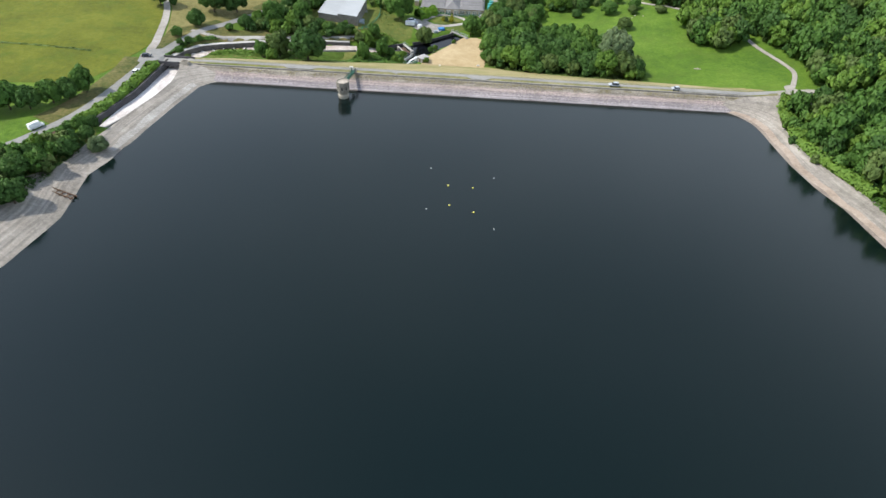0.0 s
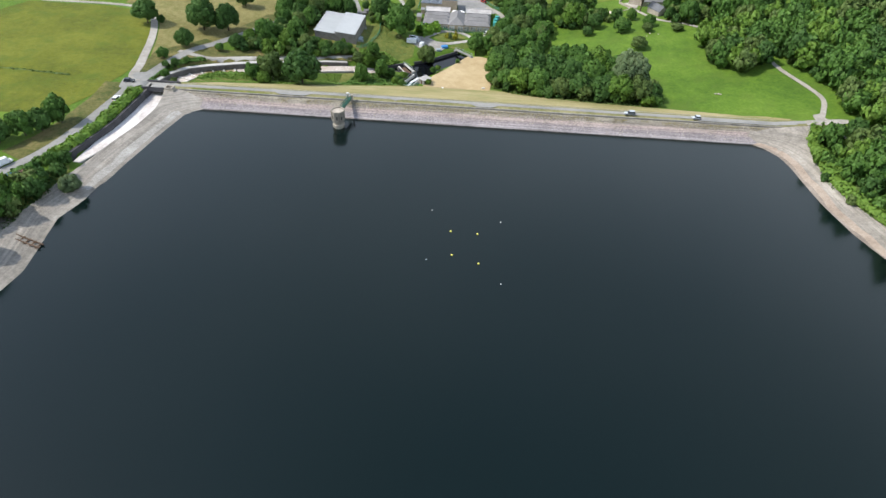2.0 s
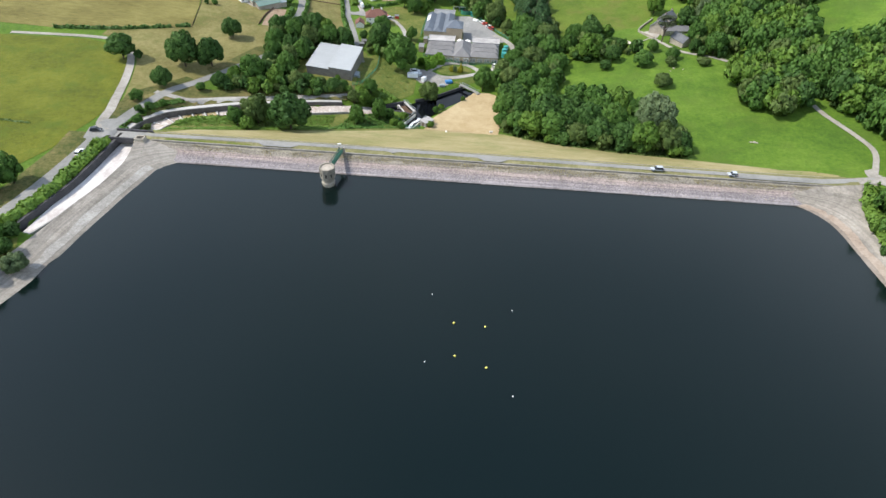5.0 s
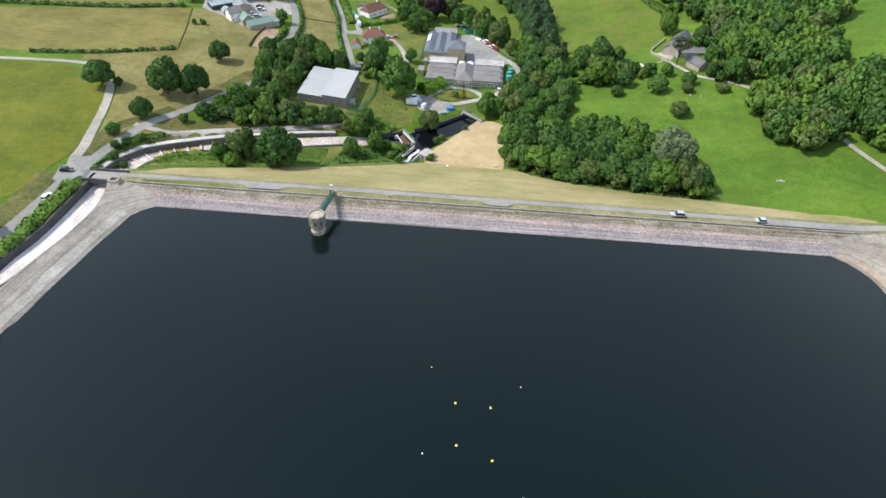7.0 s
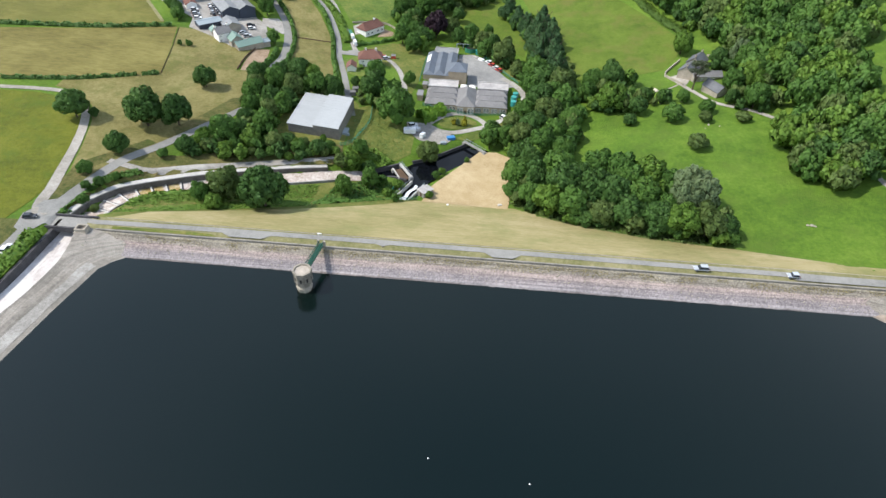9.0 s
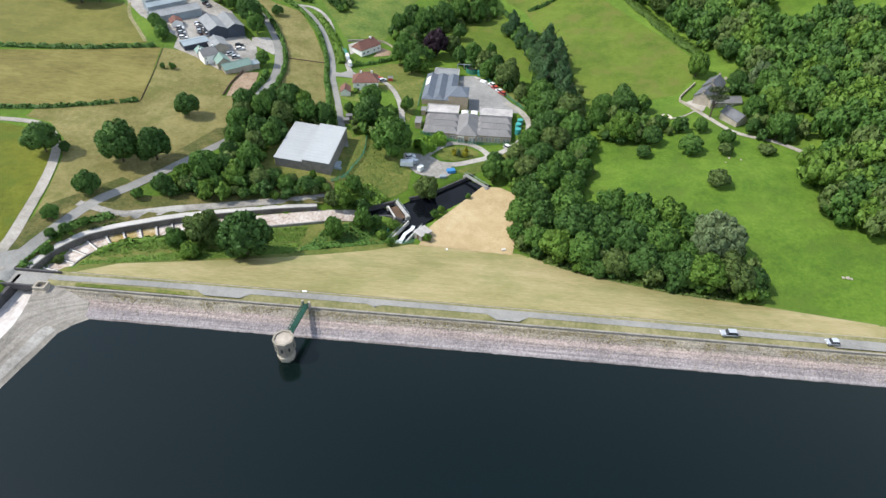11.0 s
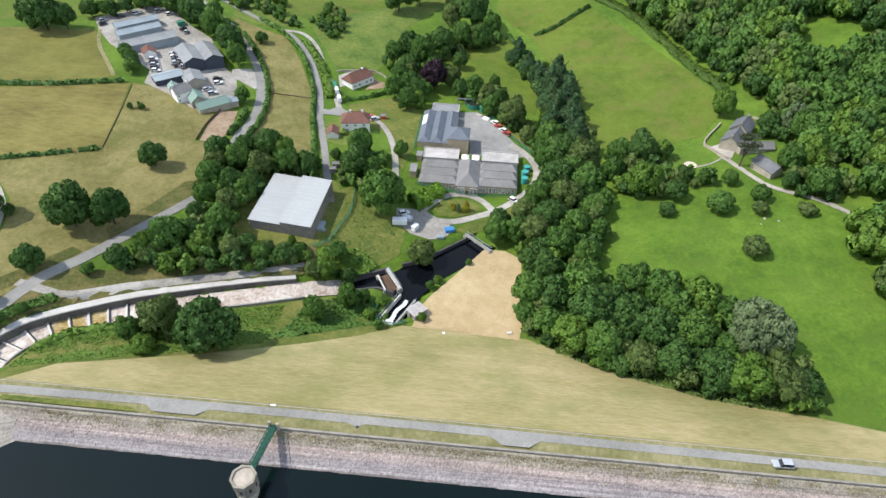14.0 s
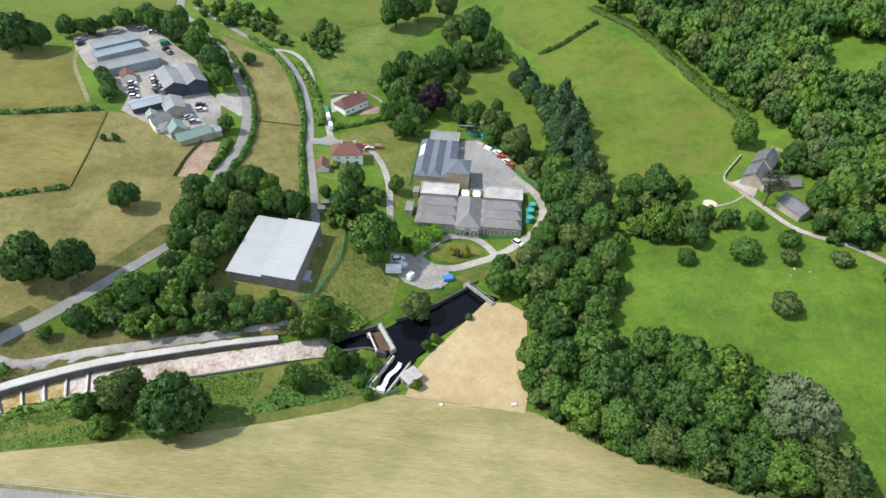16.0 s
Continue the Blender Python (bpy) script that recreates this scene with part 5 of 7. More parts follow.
# the clump below the dam
trees(["broad", "broad", "dark", "broad", "dark", "fresh"], [(8.2, 306.9, 5.1, 11.7), (7.5, 299, 3, 6.5), (15.6, 304.6, 5.4, 12.3), (23.1, 307.6, 6.1, 14.1), (25.4, 296, 6.5, 14.5), (20, 288.5, 5.4, 11.5), (27.7, 285.4, 5.3, 11.5), (38.5, 307.7, 5.3, 12.2), (35.6, 294.6, 5.7, 13.1), (46.1, 303.4, 5.5, 12.7), (42.8, 290, 5.5, 12.7), (55.5, 299.7, 5.7, 13.2), (51.5, 288.5, 5.4, 12.5), (13.7, 294.5, 4.4, 9.5), (31, 301, 5, 12), (48, 296, 5, 12)], False, 1.12)
trees(["olive", "dark", "broad", "dark", "fresh", "olive"], [(37.4, 280.5, 4.4, 9), (45.6, 279, 5, 10.5), (61.8, 296, 4.2, 9.7), (54.7, 276.5, 5, 11), (62.1, 274.2, 5.4, 12), (70, 273, 5.2, 11), (71.1, 280.5, 3.9, 8.9), (75.8, 273.5, 4.1, 8.5), (59.8, 284, 4, 9.2), (32.5, 280, 3.2, 6), (27, 281.5, 2.5, 4.5)], False, 1.12)
trees(["grey"], [(67.5, 290, 5.6, 16), (71, 286.5, 5, 14), (65, 285.5, 4.6, 13.5)], False, 1.12)
trees(["gold", "gold", "grey", "gold"], [(-14.2, 353.2, 1.7, 5.4), (-18.6, 352.8, 1.2, 3.6), (-17.0, 352.0, 1.0, 3.6), (-19.6, 354.5, 0.8, 2.2)])

# ---- joined far woods ----
lite = [(crown_arrays(500 + k, 14, 1060, 0.112), L_GREEN if k < 2 else L_DARK if k == 2 else L_OLIVE if k == 3 else L_FRESH) for k in range(5)]
CLEAR = [((150, 470), 17), ((176, 455), 14), ((195, 470), 12), ((122, 372), 6), ((172, 222), 9), ((160, 236), 7)]
WOOD = [(40, 600), (50, 552), (70, 519), (84, 487), (92, 462), (100, 443), (110, 424), (120, 404), (112, 388), (117, 366), (127, 348), (124, 337), (131, 322), (140, 317), (149, 288), (151, 268), (148, 256), (152, 246), (148, 238), (140, 240), (134, 238), (131, 214), (133, 200), (139, 190), (144, 168), (155, 130), (250, 130), (290, 400), (270, 640), (40, 640)]
ROWAN = [(111, 300), (122, 297), (133, 306), (134, 318), (122, 336), (117, 344), (110, 336), (109, 318)]
sink = [[[], [], 0, []] for _ in lite]
rng = random.Random(23)
count = 0
for poly, gap, smin, smax in ((WOOD, 7.4, 3.6, 6.4), (ROWAN, 6.0, 3.6, 5.4)):
    x0, x1 = min(p[0] for p in poly), max(p[0] for p in poly)
    y0, y1 = min(p[1] for p in poly), max(p[1] for p in poly)
    for iy in range(int((y1 - y0) / gap) + 1):
        for ix in range(int((x1 - x0) / gap) + 1):
            x, y = x0 + (ix + 0.5 * (iy % 2) + rng.uniform(-0.35, 0.35)) * gap, y0 + (iy + rng.uniform(-0.35, 0.35)) * gap
            if not inside(np.array(x), np.array(y), poly) or any(math.hypot(x - c[0], y - c[1]) < r for c, r in CLEAR) or x > 222 or (y > 350 and x > 150 + (y - 350) * 0.36):
                continue
            k = rng.choices(range(5), (6, 6, 3, 3, 4))[0]
            (V, F, N), _ = lite[k]
            r = rng.uniform(smin, smax)
            h = r * rng.uniform(1.9, 2.5)
            a = rng.random() * 6.28
            c, s = math.cos(a) * r, math.sin(a) * r
            W = np.c_[V[:, 0] * c - V[:, 1] * s + x, V[:, 0] * s + V[:, 1] * c + y, V[:, 2] * h + gz(x, y)]
            out = sink[k]
            out[0].append(W)
            out[1].append((F, out[2]))
            out[2] += len(W)
            c, s = math.cos(a), math.sin(a)
            out[3].append(np.c_[N[:, 0] * c - N[:, 1] * s, N[:, 0] * s + N[:, 1] * c, N[:, 2]])
            count += 1
for (vs, fs, n, ns), (_, mat) in zip(sink, lite):
    me = mesh_of("hillside_wood", np.concatenate(vs), [[i + o for i in f] for F, o in fs for f in F], mat, np.concatenate(ns))
    tagged(new("hillside_wood", me), "dense mixed broadleaf wood covering the valley side", "wood", kind="stuff")

# ---- understorey filling the gaps between the trees ----
low = [(crown_arrays(700 + k, 9, 500, 0.142), m) for k, m in enumerate((L_GREEN, L_DARK, L_OLIVE, L_FRESH))]
sink = [[[], [], 0, []] for _ in low]
FILL = [
    (5.0, 1.8, 3.4, [(50, 556), (68, 530), (83, 495), (93, 466), (101, 444), (109, 430), (114, 434), (105, 454), (94, 484), (80, 518), (60, 554)]),
    (6.0, 1.4, 3.2, [(-176, 525), (-150, 523), (-130, 520), (-121, 497), (-110, 488), (-118, 482), (-131, 497), (-150, 500), (-166, 509)]),
    (4.6, 2.2, 3.8, [(3, 300), (10, 312), (40, 313), (66, 299), (76, 282), (81, 269), (66, 269), (50, 272), (28, 281), (14, 288)]),
    (4.8, 2.2, 4.2, [(2, 336), (8, 322), (16, 314), (30, 320), (36, 345), (37, 375), (35, 405), (31, 440), (23, 455), (10, 480), (3, 484), (8, 460), (15, 440), (17, 415), (12, 398), (15, 385), (11, 362)]),
    (5.0, 1.8, 3.6, [(-112, 352), (-108, 364), (-92, 372), (-71, 366), (-71, 354.5), (-87, 354), (-89, 322), (-84, 312), (-62, 309.5), (-80, 305), (-108, 297), (-119, 298), (-112, 308), (-103, 318), (-107, 335)]),
    (5.2, 2.0, 4.0, [(-36, 470), (-10, 498), (-2, 506), (-14, 514), (-40, 492), (-63, 484), (-62, 462), (-48, 440), (-41, 420), (-38, 440)]),
    (5.0, 1.8, 3.6, [(-24, 437), (-8, 426), (4, 408), (10, 398), (15, 402), (8, 420), (-8, 447), (-24, 450)]),
    (5.0, 1.8, 3.4, [(-63, 356), (-50, 353), (-46, 372), (-55, 384), (-62, 374)]),
    (5.0, 1.8, 3.8, [(36, 372), (42, 392), (60, 391), (64, 386), (62, 378), (60, 374), (76, 370), (74, 365), (60, 363), (46, 357)]),
    (5.2, 2.0, 4.2, [(101, 402), (110, 414), (122, 408), (120, 372), (118, 354), (104, 354), (101, 364), (104, 380), (108, 392)]),
    (5.5, 1.6, 3.2, [(126, 344), (133, 322), (142, 300), (149, 282), (153, 290), (146, 312), (138, 330)]),
    (5.0, 2.0, 3.6, [(-152, 128), (-141, 142), (-141, 158), (-137, 170), (-140, 186), (-148, 174), (-162, 152)]),
    (5.0, 1.6, 2.8, [(128, 236), (126.5, 214), (130, 199), (136, 190), (142, 170), (150, 165), (146, 200), (140, 240), (134, 242)]),
    (5.5, 2.0, 4.0, [(-208, 472), (-196, 486), (-182, 490), (-166, 480), (-146, 462), (-132, 442), (-128, 446), (-142, 468), (-160, 490), (-186, 500), (-204, 488)]),
    (5.0, 1.6, 3.0, [(-110, 500), (-96, 482), (-90, 486), (-92, 512), (-104, 522)]),
]
for gap, smin, smax, poly in FILL:
    x0, x1 = min(p[0] for p in poly), max(p[0] for p in poly)
    y0, y1 = min(p[1] for p in poly), max(p[1] for p in poly)
    for iy in range(int((y1 - y0) / gap) + 1):
        for ix in range(int((x1 - x0) / gap) + 1):
            x, y = x0 + (ix + 0.5 * (iy % 2) + rng.uniform(-0.4, 0.4)) * gap, y0 + (iy + rng.uniform(-0.4, 0.4)) * gap
            if not inside(np.array(x), np.array(y), poly):
                continue
            k = rng.choices(range(4), (5, 4, 3, 2))[0]
            (V, F, N), _ = low[k]
            r = rng.uniform(smin, smax)
            h = r * rng.uniform(1.7, 2.5)
            a = rng.random() * 6.28
            c, s = math.cos(a), math.sin(a)
            W = np.c_[(V[:, 0] * c - V[:, 1] * s) * r + x, (V[:, 0] * s + V[:, 1] * c) * r + y, V[:, 2] * h + gz(x, y) - 0.3]
            out = sink[k]
            out[0].append(W)
            out[1].append((F, out[2]))
            out[2] += len(W)
            out[3].append(np.c_[N[:, 0] * c - N[:, 1] * s, N[:, 0] * s + N[:, 1] * c, N[:, 2]])
for (vs, fs, n, ns), (_, mat) in zip(sink, low):
    me = mesh_of("understorey", np.concatenate(vs), [[i + o for i in f] for F, o in fs for f in F], mat, np.concatenate(ns))
    tagged(new("understorey", me), "mixed green bushes filling in below the trees", "bushes", kind="stuff")

# ---- hedges ----


def hedge(pts, width, height, mat, label="clipped green hedge along the lane", dens=9.0, name="hedge", least=-99.0):
    line = smooth_line(pts, 1.0)
    r = np.random.RandomState(int(abs(pts[0][0]) * 7) % 999)
    L = sum((q - p).length for p, q in zip(line, line[1:]))
    n = int(L * (width + 2 * height) * dens * 0.5)
    i = r.randint(0, len(line) - 1, n)
    t = r.rand(n)
    P = np.array([p[:] for p in line])
    D = P[i + 1] - P[i]
    base = P[i] + D * t[:, None]
    D /= np.linalg.norm(D, axis=1)[:, None]
    S = np.c_[-D[:, 1], D[:, 0], 0 * D[:, 0]]
    ang = r.rand(n) * math.pi
    hump = 1 + 0.25 * np.sin(base[:, 0] * 0.8 + base[:, 1] * 0.6) + 0.2 * r.randn(n)
    off = np.cos(ang) * width / 2 * hump ** 0.5
    zz = np.sin(ang) ** 0.6 * height * np.clip(hump, 0.6, 1.5)
    p = base + S * off[:, None]
    p[:, 2] = np.maximum(ground(base[:, 0], base[:, 1]), least) + zz
    nrm = S * np.cos(ang)[:, None] + np.array((0, 0, 1)) * np.sin(ang)[:, None] + 0.5 * r.randn(n, 3)
    soft = S * np.cos(ang)[:, None] + np.array((0, 0, 1.0)) * (0.3 + np.sin(ang)[:, None]) + 0.4 * r.randn(n, 3)
    soft /= np.linalg.norm(soft, axis=1)[:, None]
    nrm /= np.linalg.norm(nrm, axis=1)[:, None]
    tt = np.cross(nrm, r.randn(n, 3))
    tt /= np.linalg.norm(tt, axis=1)[:, None]
    u = np.cross(nrm, tt)
    s = 0.34 * (0.6 + 0.8 * r.rand(n, 1))
    V = np.stack([p - tt * s - u * s, p + tt * s - u * s, p + tt * s + u * s, p - tt * s + u * s], 1).reshape(-1, 3)
    F = np.arange(n * 4).reshape(-1, 4).tolist()
    # solid core
    o = len(V)
    C = []
    for k, q in enumerate(line):
        d = line[min(k + 1, len(line) - 1)] - line[max(k - 1, 0)]
        sd = Vector((-d.y, d.x, 0)).normalized() * width * 0.42
        g = max(gz(q.x, q.y), least)
        C += [(q.x - sd.x, q.y - sd.y, g - 0.3), (q.x - sd.x * 0.8, q.y - sd.y * 0.8, g + height * 0.8), (q.x + sd.x * 0.8, q.y + sd.y * 0.8, g + height * 0.8), (q.x + sd.x, q.y + sd.y, g - 0.3)]
        if k:
            F += [[o + 4 * k - 4 + j, o + 4 * k + j, o + 4 * k + j + 1, o + 4 * k - 3 + j] for j in range(3)]
    up = np.tile((0.0, 0.0, 1.0), (len(C), 1))
    me_ = mesh_of(name, np.concatenate([V, np.array(C)]), F, mat, np.concatenate([np.repeat(soft, 4, axis=0), up]))
    return tagged(new(name, me_), label, "hedge")


hedge([(-146.0, 188), (-144.0, 197), (-141.6, 206), (-140.0, 216), (-139.5, 229), (-138.6, 242)], 4.6, 1.5, L_FRESH, "thick green hedge above the spillway channel", 9, "hedge", 4.4)
hedge([(133, 243.5), (130.6, 237), (129.6, 226), (129.8, 214), (131.5, 204), (136, 191), (141, 178)], 4.6, 2.6, L_FRESH, "unclipped bright green scrub above the shore", 9, "scrub_belt")
hedge([(-172, 146), (-158.2, 166), (-151.5, 176), (-146.2, 189)], 3.0, 1.5, L_GREEN, "overgrown green hedge beside the lane")
hedge([(-270, 384.5), (-202.6, 395), (-180, 402), (-168, 406.5)], 1.6, 1.6, L_DARK, "dense dark green hedge between fields")
hedge([(-210, 334.5), (-185, 340), (-169, 346.4), (-160, 351)], 1.3, 1.3, L_DARK, "dense dark green hedge between fields")
hedge([(-158, 352), (-152, 355)], 1.3, 1.3, L_DARK, "dense dark green hedge between fields")
hedge([(-104, 366), (-104.6, 380), (-104.2, 393), (-107.2, 413), (-114.2, 433), (-126, 454), (-137, 470)], 1.8, 1.8, L_GREEN)
hedge([(-112.0, 378), (-111.2, 390), (-112.5, 400)], 2.0, 1.9, L_GREEN)
hedge([(-75.5, 368), (-78, 380), (-85, 404), (-88.5, 420), (-93.5, 436), (-103.2, 457), (-117, 476), (-135, 491)], 1.8, 1.8, L_GREEN)
hedge([(-82, 424), (-86.2, 437), (-95, 456), (-106.5, 474)], 4.2, 1.3, L_FRESH, "wild green bank between lane and drive")
hedge([(-76, 423.5), (-68, 428), (-58, 436)], 1.4, 1.5, L_GREEN, "clipped green hedge before a garden")
hedge([(14, 510), (24, 515), (36, 525), (45, 533)], 1.5, 1.8, L_DARK, "dense dark green hedge between fields")
hedge([(-0.5, 509), (6, 496), (9, 486)], 2.0, 2.0, L_DARK, "dense dark green hedge between fields")
hedge([(44, 556), (52, 543), (67, 521), (80, 490), (88, 466), (97, 446), (99, 436)], 8.0, 0.5, L_BRACKEN, "rough bracken along the edge of the wood")
hedge([(-33.8, 351.0), (-29.0, 355.5)], 6.4, 3.6, L_TOPIARY, "great rounded clipped bright green hedge", 30)
hedge([(-28.0, 359.0), (-24.2, 361.3)], 5.2, 3.6, L_TOPIARY, "great rounded clipped bright green hedge", 30)
hedge([(-122, 266), (-117.6, 271.6), (-110, 276), (-100, 280.8), (-88, 286)], 2.6, 0.5, L_FRESH, "low green scrub along the chute edge")
hedge([(-222, 249), (-196, 250), (-170, 249.5)], 0.8, 0.4, L_OLIVE, "low scrubby line across the pasture", 5)
hedge([(-68, 391), (-69, 397)], 1.4, 1.4, L_FRESH, "low bright green garden hedge")

# rough scrub below the chute and on banks
r = np.random.RandomState(3)


def scrub(poly, n, mat, label, s0=0.32, h=0.5):
    xs_, ys_ = [p[0] for p in poly], [p[1] for p in poly]
    x, y = r.uniform(min(xs_), max(xs_), n * 3), r.uniform(min(ys_), max(ys_), n * 3)
    k = inside(x, y, poly)
    x, y = x[k][:n], y[k][:n]
    m = len(x)
    lump = np.array([noise.noise((a * 0.25, c * 0.25, 2.2)) for a, c in zip(x, y)])
    p = np.c_[x, y, ground(x, y) + 0.1 + h * np.clip(0.5 + lump, 0.05, 2) * r.rand(m)]
    nrm = np.array((0, 0, 1.0)) + 0.6 * r.randn(m, 3)
    nrm /= np.linalg.norm(nrm, axis=1)[:, None]
    t = np.cross(nrm, r.randn(m, 3))
    t /= np.linalg.norm(t, axis=1)[:, None]
    u = np.cross(nrm, t)
    s = s0 * (0.5 + r.rand(m, 1))
    V = np.stack([p - t * s - u * s, p + t * s - u * s, p + t * s + u * s, p - t * s + u * s], 1).reshape(-1, 3)
    soft = np.array((0, 0, 1.0)) + 0.4 * r.randn(m, 3)
    soft /= np.linalg.norm(soft, axis=1)[:, None]
    tagged(new("scrub", mesh_of("scrub", V, np.arange(m * 4).reshape(-1, 4).tolist(), mat, np.repeat(soft, 4, axis=0))), label, "scrub", kind="stuff")


scrub([(-124, 257), (-98, 266.5), (-80, 272.5), (-66, 278.5), (-66, 296), (-86, 289), (-100, 283.4), (-112, 277.2), (-119, 272.6), (-123, 267.5)], 24000, L_FRESH, "rank green weeds on the bank below the spillway", 0.15, 0.2)
scrub([(-66, 280), (-45, 290), (-34, 296), (-38, 303), (-48, 304), (-60, 298)], 2600, L_GREEN, "rank green weeds beside the stilling pool")
scrub([(-61, 310), (-47, 313), (-41, 319), (-48, 324), (-60, 322)], 1800, L_FRESH, "rank green weeds beside the stilling pool")
scrub([(-139, 254), (-133.5, 252.5), (-133.5, 264), (-130, 274), (-124, 281), (-128, 284), (-136, 276)], 2400, L_GREEN, "bramble thicket between lane and spillway")
scrub([(-150, 132), (-140, 145), (-139, 158), (-136, 170), (-138, 188), (-147, 180), (-160, 160), (-165, 140)], 4200, L_DARK, "bramble and scrub above the shore")
scrub([(132, 243), (128, 232), (126, 214), (129.5, 199), (134, 191), (139, 180), (140, 166), (146, 160), (143, 200), (138, 240)], 3500, L_GREEN, "low scrub along the top of the shore")
scrub([(28, 316), (32, 330), (33, 345), (40, 358), (36, 366), (24, 350), (20, 325)], 2200, L_GREEN, "undergrowth at the edge of the trees")
scrub([(5, 296), (16, 286), (28, 279), (52, 270), (66, 268), (79, 268), (74, 276), (50, 282), (20, 296)], 3600, L_OLIVE, "undergrowth at the edge of the trees")

scrub([(-131.5, 206), (-127, 222), (-125, 240), (-123, 243), (-124, 222), (-128.5, 203)], 260, L_OLIVE, "scattered weeds on the stony shore", 0.18, 0.3)
# tussocks in the roughest ground
scrub([(-61, 323), (-48, 320), (-38, 326), (-38, 338), (-46, 346), (-56, 354), (-62, 350)], 900, L_OLIVE, "rough grass tussocks beside the shed", 0.2, 0.2)

# ---- buildings ----


def gable(name, cx, cy, rot, L, W, wall, rise, wmat, rmat, label, category="building", z=None, hip=0.0, front=(), back=(), sink_=1.0, over=0.35, group="", door=None, chimney=()):
    """A pitched building: local x along the ridge. front and back: window rows (x, sill, width, height)."""
    g = (min(gz(cx + a, cy + c) for a in (-3, 3) for c in (-2, 2)) if z is None else z)
    ob = thing(name, pose(cx, cy, g, 0, 0, rot), label, category, group)
    h, w = L / 2, W / 2
    bm = bmesh.new()
    e = [bm.verts.new(p) for p in ((-h, -w, -sink_), (h, -w, -sink_), (h, w, -sink_), (-h, w, -sink_))]
    t = [bm.verts.new(p) for p in ((-h, -w, wall), (h, -w, wall), (h, w, wall), (-h, w, wall))]
    for k in range(4):
        bm.faces.new((e[k], e[(k + 1) % 4], t[(k + 1) % 4], t[k]))
    if hip:
        bm.faces.new(t)
    else:
        a, c = bm.verts.new((-h, 0, wall + rise)), bm.verts.new((h, 0, wall + rise))
        bm.faces.new((t[3], t[0], a))
        bm.faces.new((t[1], t[2], c))
    part("wall", bm, wmat, ob)
    bm = bmesh.new()
    ho, wo, zo = h + over, w + over, wall - over * rise / w
    for lift in (0.0, 0.16):
        b4 = [bm.verts.new((x, y, zo + lift)) for x, y in ((-ho, -wo), (ho, -wo), (ho, wo), (-ho, wo))]
        r2 = [bm.verts.new((-ho + hip, 0, wall + rise + lift)), bm.verts.new((ho - hip, 0, wall + rise + lift))]
        fs = [(b4[0], b4[1], r2[1], r2[0]), (b4[2], b4[3], r2[0], r2[1])]
        if hip:
            fs += [(b4[1], b4[2], r2[1]), (b4[3], b4[0], r2[0])]
        for f in fs:
            bm.faces.new(f if lift else f[::-1])
        if lift:
            for k in range(4):
                if hip or k in (0, 2):
                    bm.faces.new((lo[k], lo[(k + 1) % 4], b4[(k + 1) % 4], b4[k]))
                else:
                    r_l, r_h = (lr[1], r2[1]) if k == 1 else (lr[0], r2[0])
                    bm.faces.new((lo[k], r_l, r_h, b4[k]))
                    bm.faces.new((r_l, lo[(k + 1) % 4], b4[(k + 1) % 4], r_h))
        lo, lr = b4, r2
    part("roof", bm, rmat, ob)
    part("ridge", boxes((-ho + hip, ho - hip, -0.14, 0.14, wall + rise + 0.08, wall + rise + 0.24)), rmat, ob)
    for side, rows in ((-1, front), (1, back)):
        for x, sill, ww, wh in rows:
            y0, y1 = sorted((side * (w - 0.06), side * (w + 0.05)))
            bm = boxes((x - ww / 2, x + ww / 2, y0, y1, sill, sill + 0.16), (x - ww / 2, x + ww / 2, y0, y1, sill + wh - 0.2, sill + wh), (x - ww / 2, x - ww / 2 + 0.18, y0, y1, sill, sill + wh), (x + ww / 2 - 0.18, x + ww / 2, y0, y1, sill, sill + wh), (x - 0.08, x + 0.08, y0, y1, sill, sill + wh))
            win = part("window", bm, M_FRAME, ob, "white-framed window")
            y0, y1 = sorted((side * (w - 0.05), side * (w + 0.02)))
            part("pane", boxes((x - ww / 2 + 0.1, x + ww / 2 - 0.1, y0, y1, sill + 0.1, sill + wh - 0.1)), M_GLASS, win)
    if door:
        x, side, dw, dh, dm = door
        y0, y1 = sorted((side * (w - 0.1), side * (w + 0.06)))
        part("door", boxes((x - dw / 2, x + dw / 2, y0, y1, 0, dh)), dm, ob)
    for x, ch in chimney:
        c = part("chimney", boxes((x - 0.45, x + 0.45, -0.35, 0.35, wall + rise * 0.6, wall + rise + ch)), wmat, ob)
        part("chimney_pot", boxes((x - 0.15, x + 0.15, -0.15, 0.15, wall + rise + ch, wall + rise + ch + 0.4)), M_REDROOF, c)
    return ob


def flat_block(name, x0, x1, y0, y1, z0, z1, wmat, rmat, label, category="building"):
    ob = thing(name, pose((x0 + x1) / 2, (y0 + y1) / 2, z0), label, category)
    a, c, h = (x1 - x0) / 2, (y1 - y0) / 2, z1 - z0
    part("wall", boxes((-a, a, -c, c, -1, h)), wmat, ob)
    part("roof", boxes((-a - 0.15, a + 0.15, -c - 0.15, c + 0.15, h, h + 0.2)), rmat, ob)
    part("parapet", boxes((-a - 0.2, a + 0.2, -c - 0.2, -c + 0.1, h + 0.2, h + 0.55), (-a - 0.2, a + 0.2, c - 0.1, c + 0.2, h + 0.2, h + 0.55), (-a - 0.2, -a + 0.1, -c + 0.1, c - 0.1, h + 0.2, h + 0.55), (a - 0.1, a + 0.2, -c + 0.1, c - 0.1, h + 0.2, h + 0.55)), M_FELT, ob)
    return ob


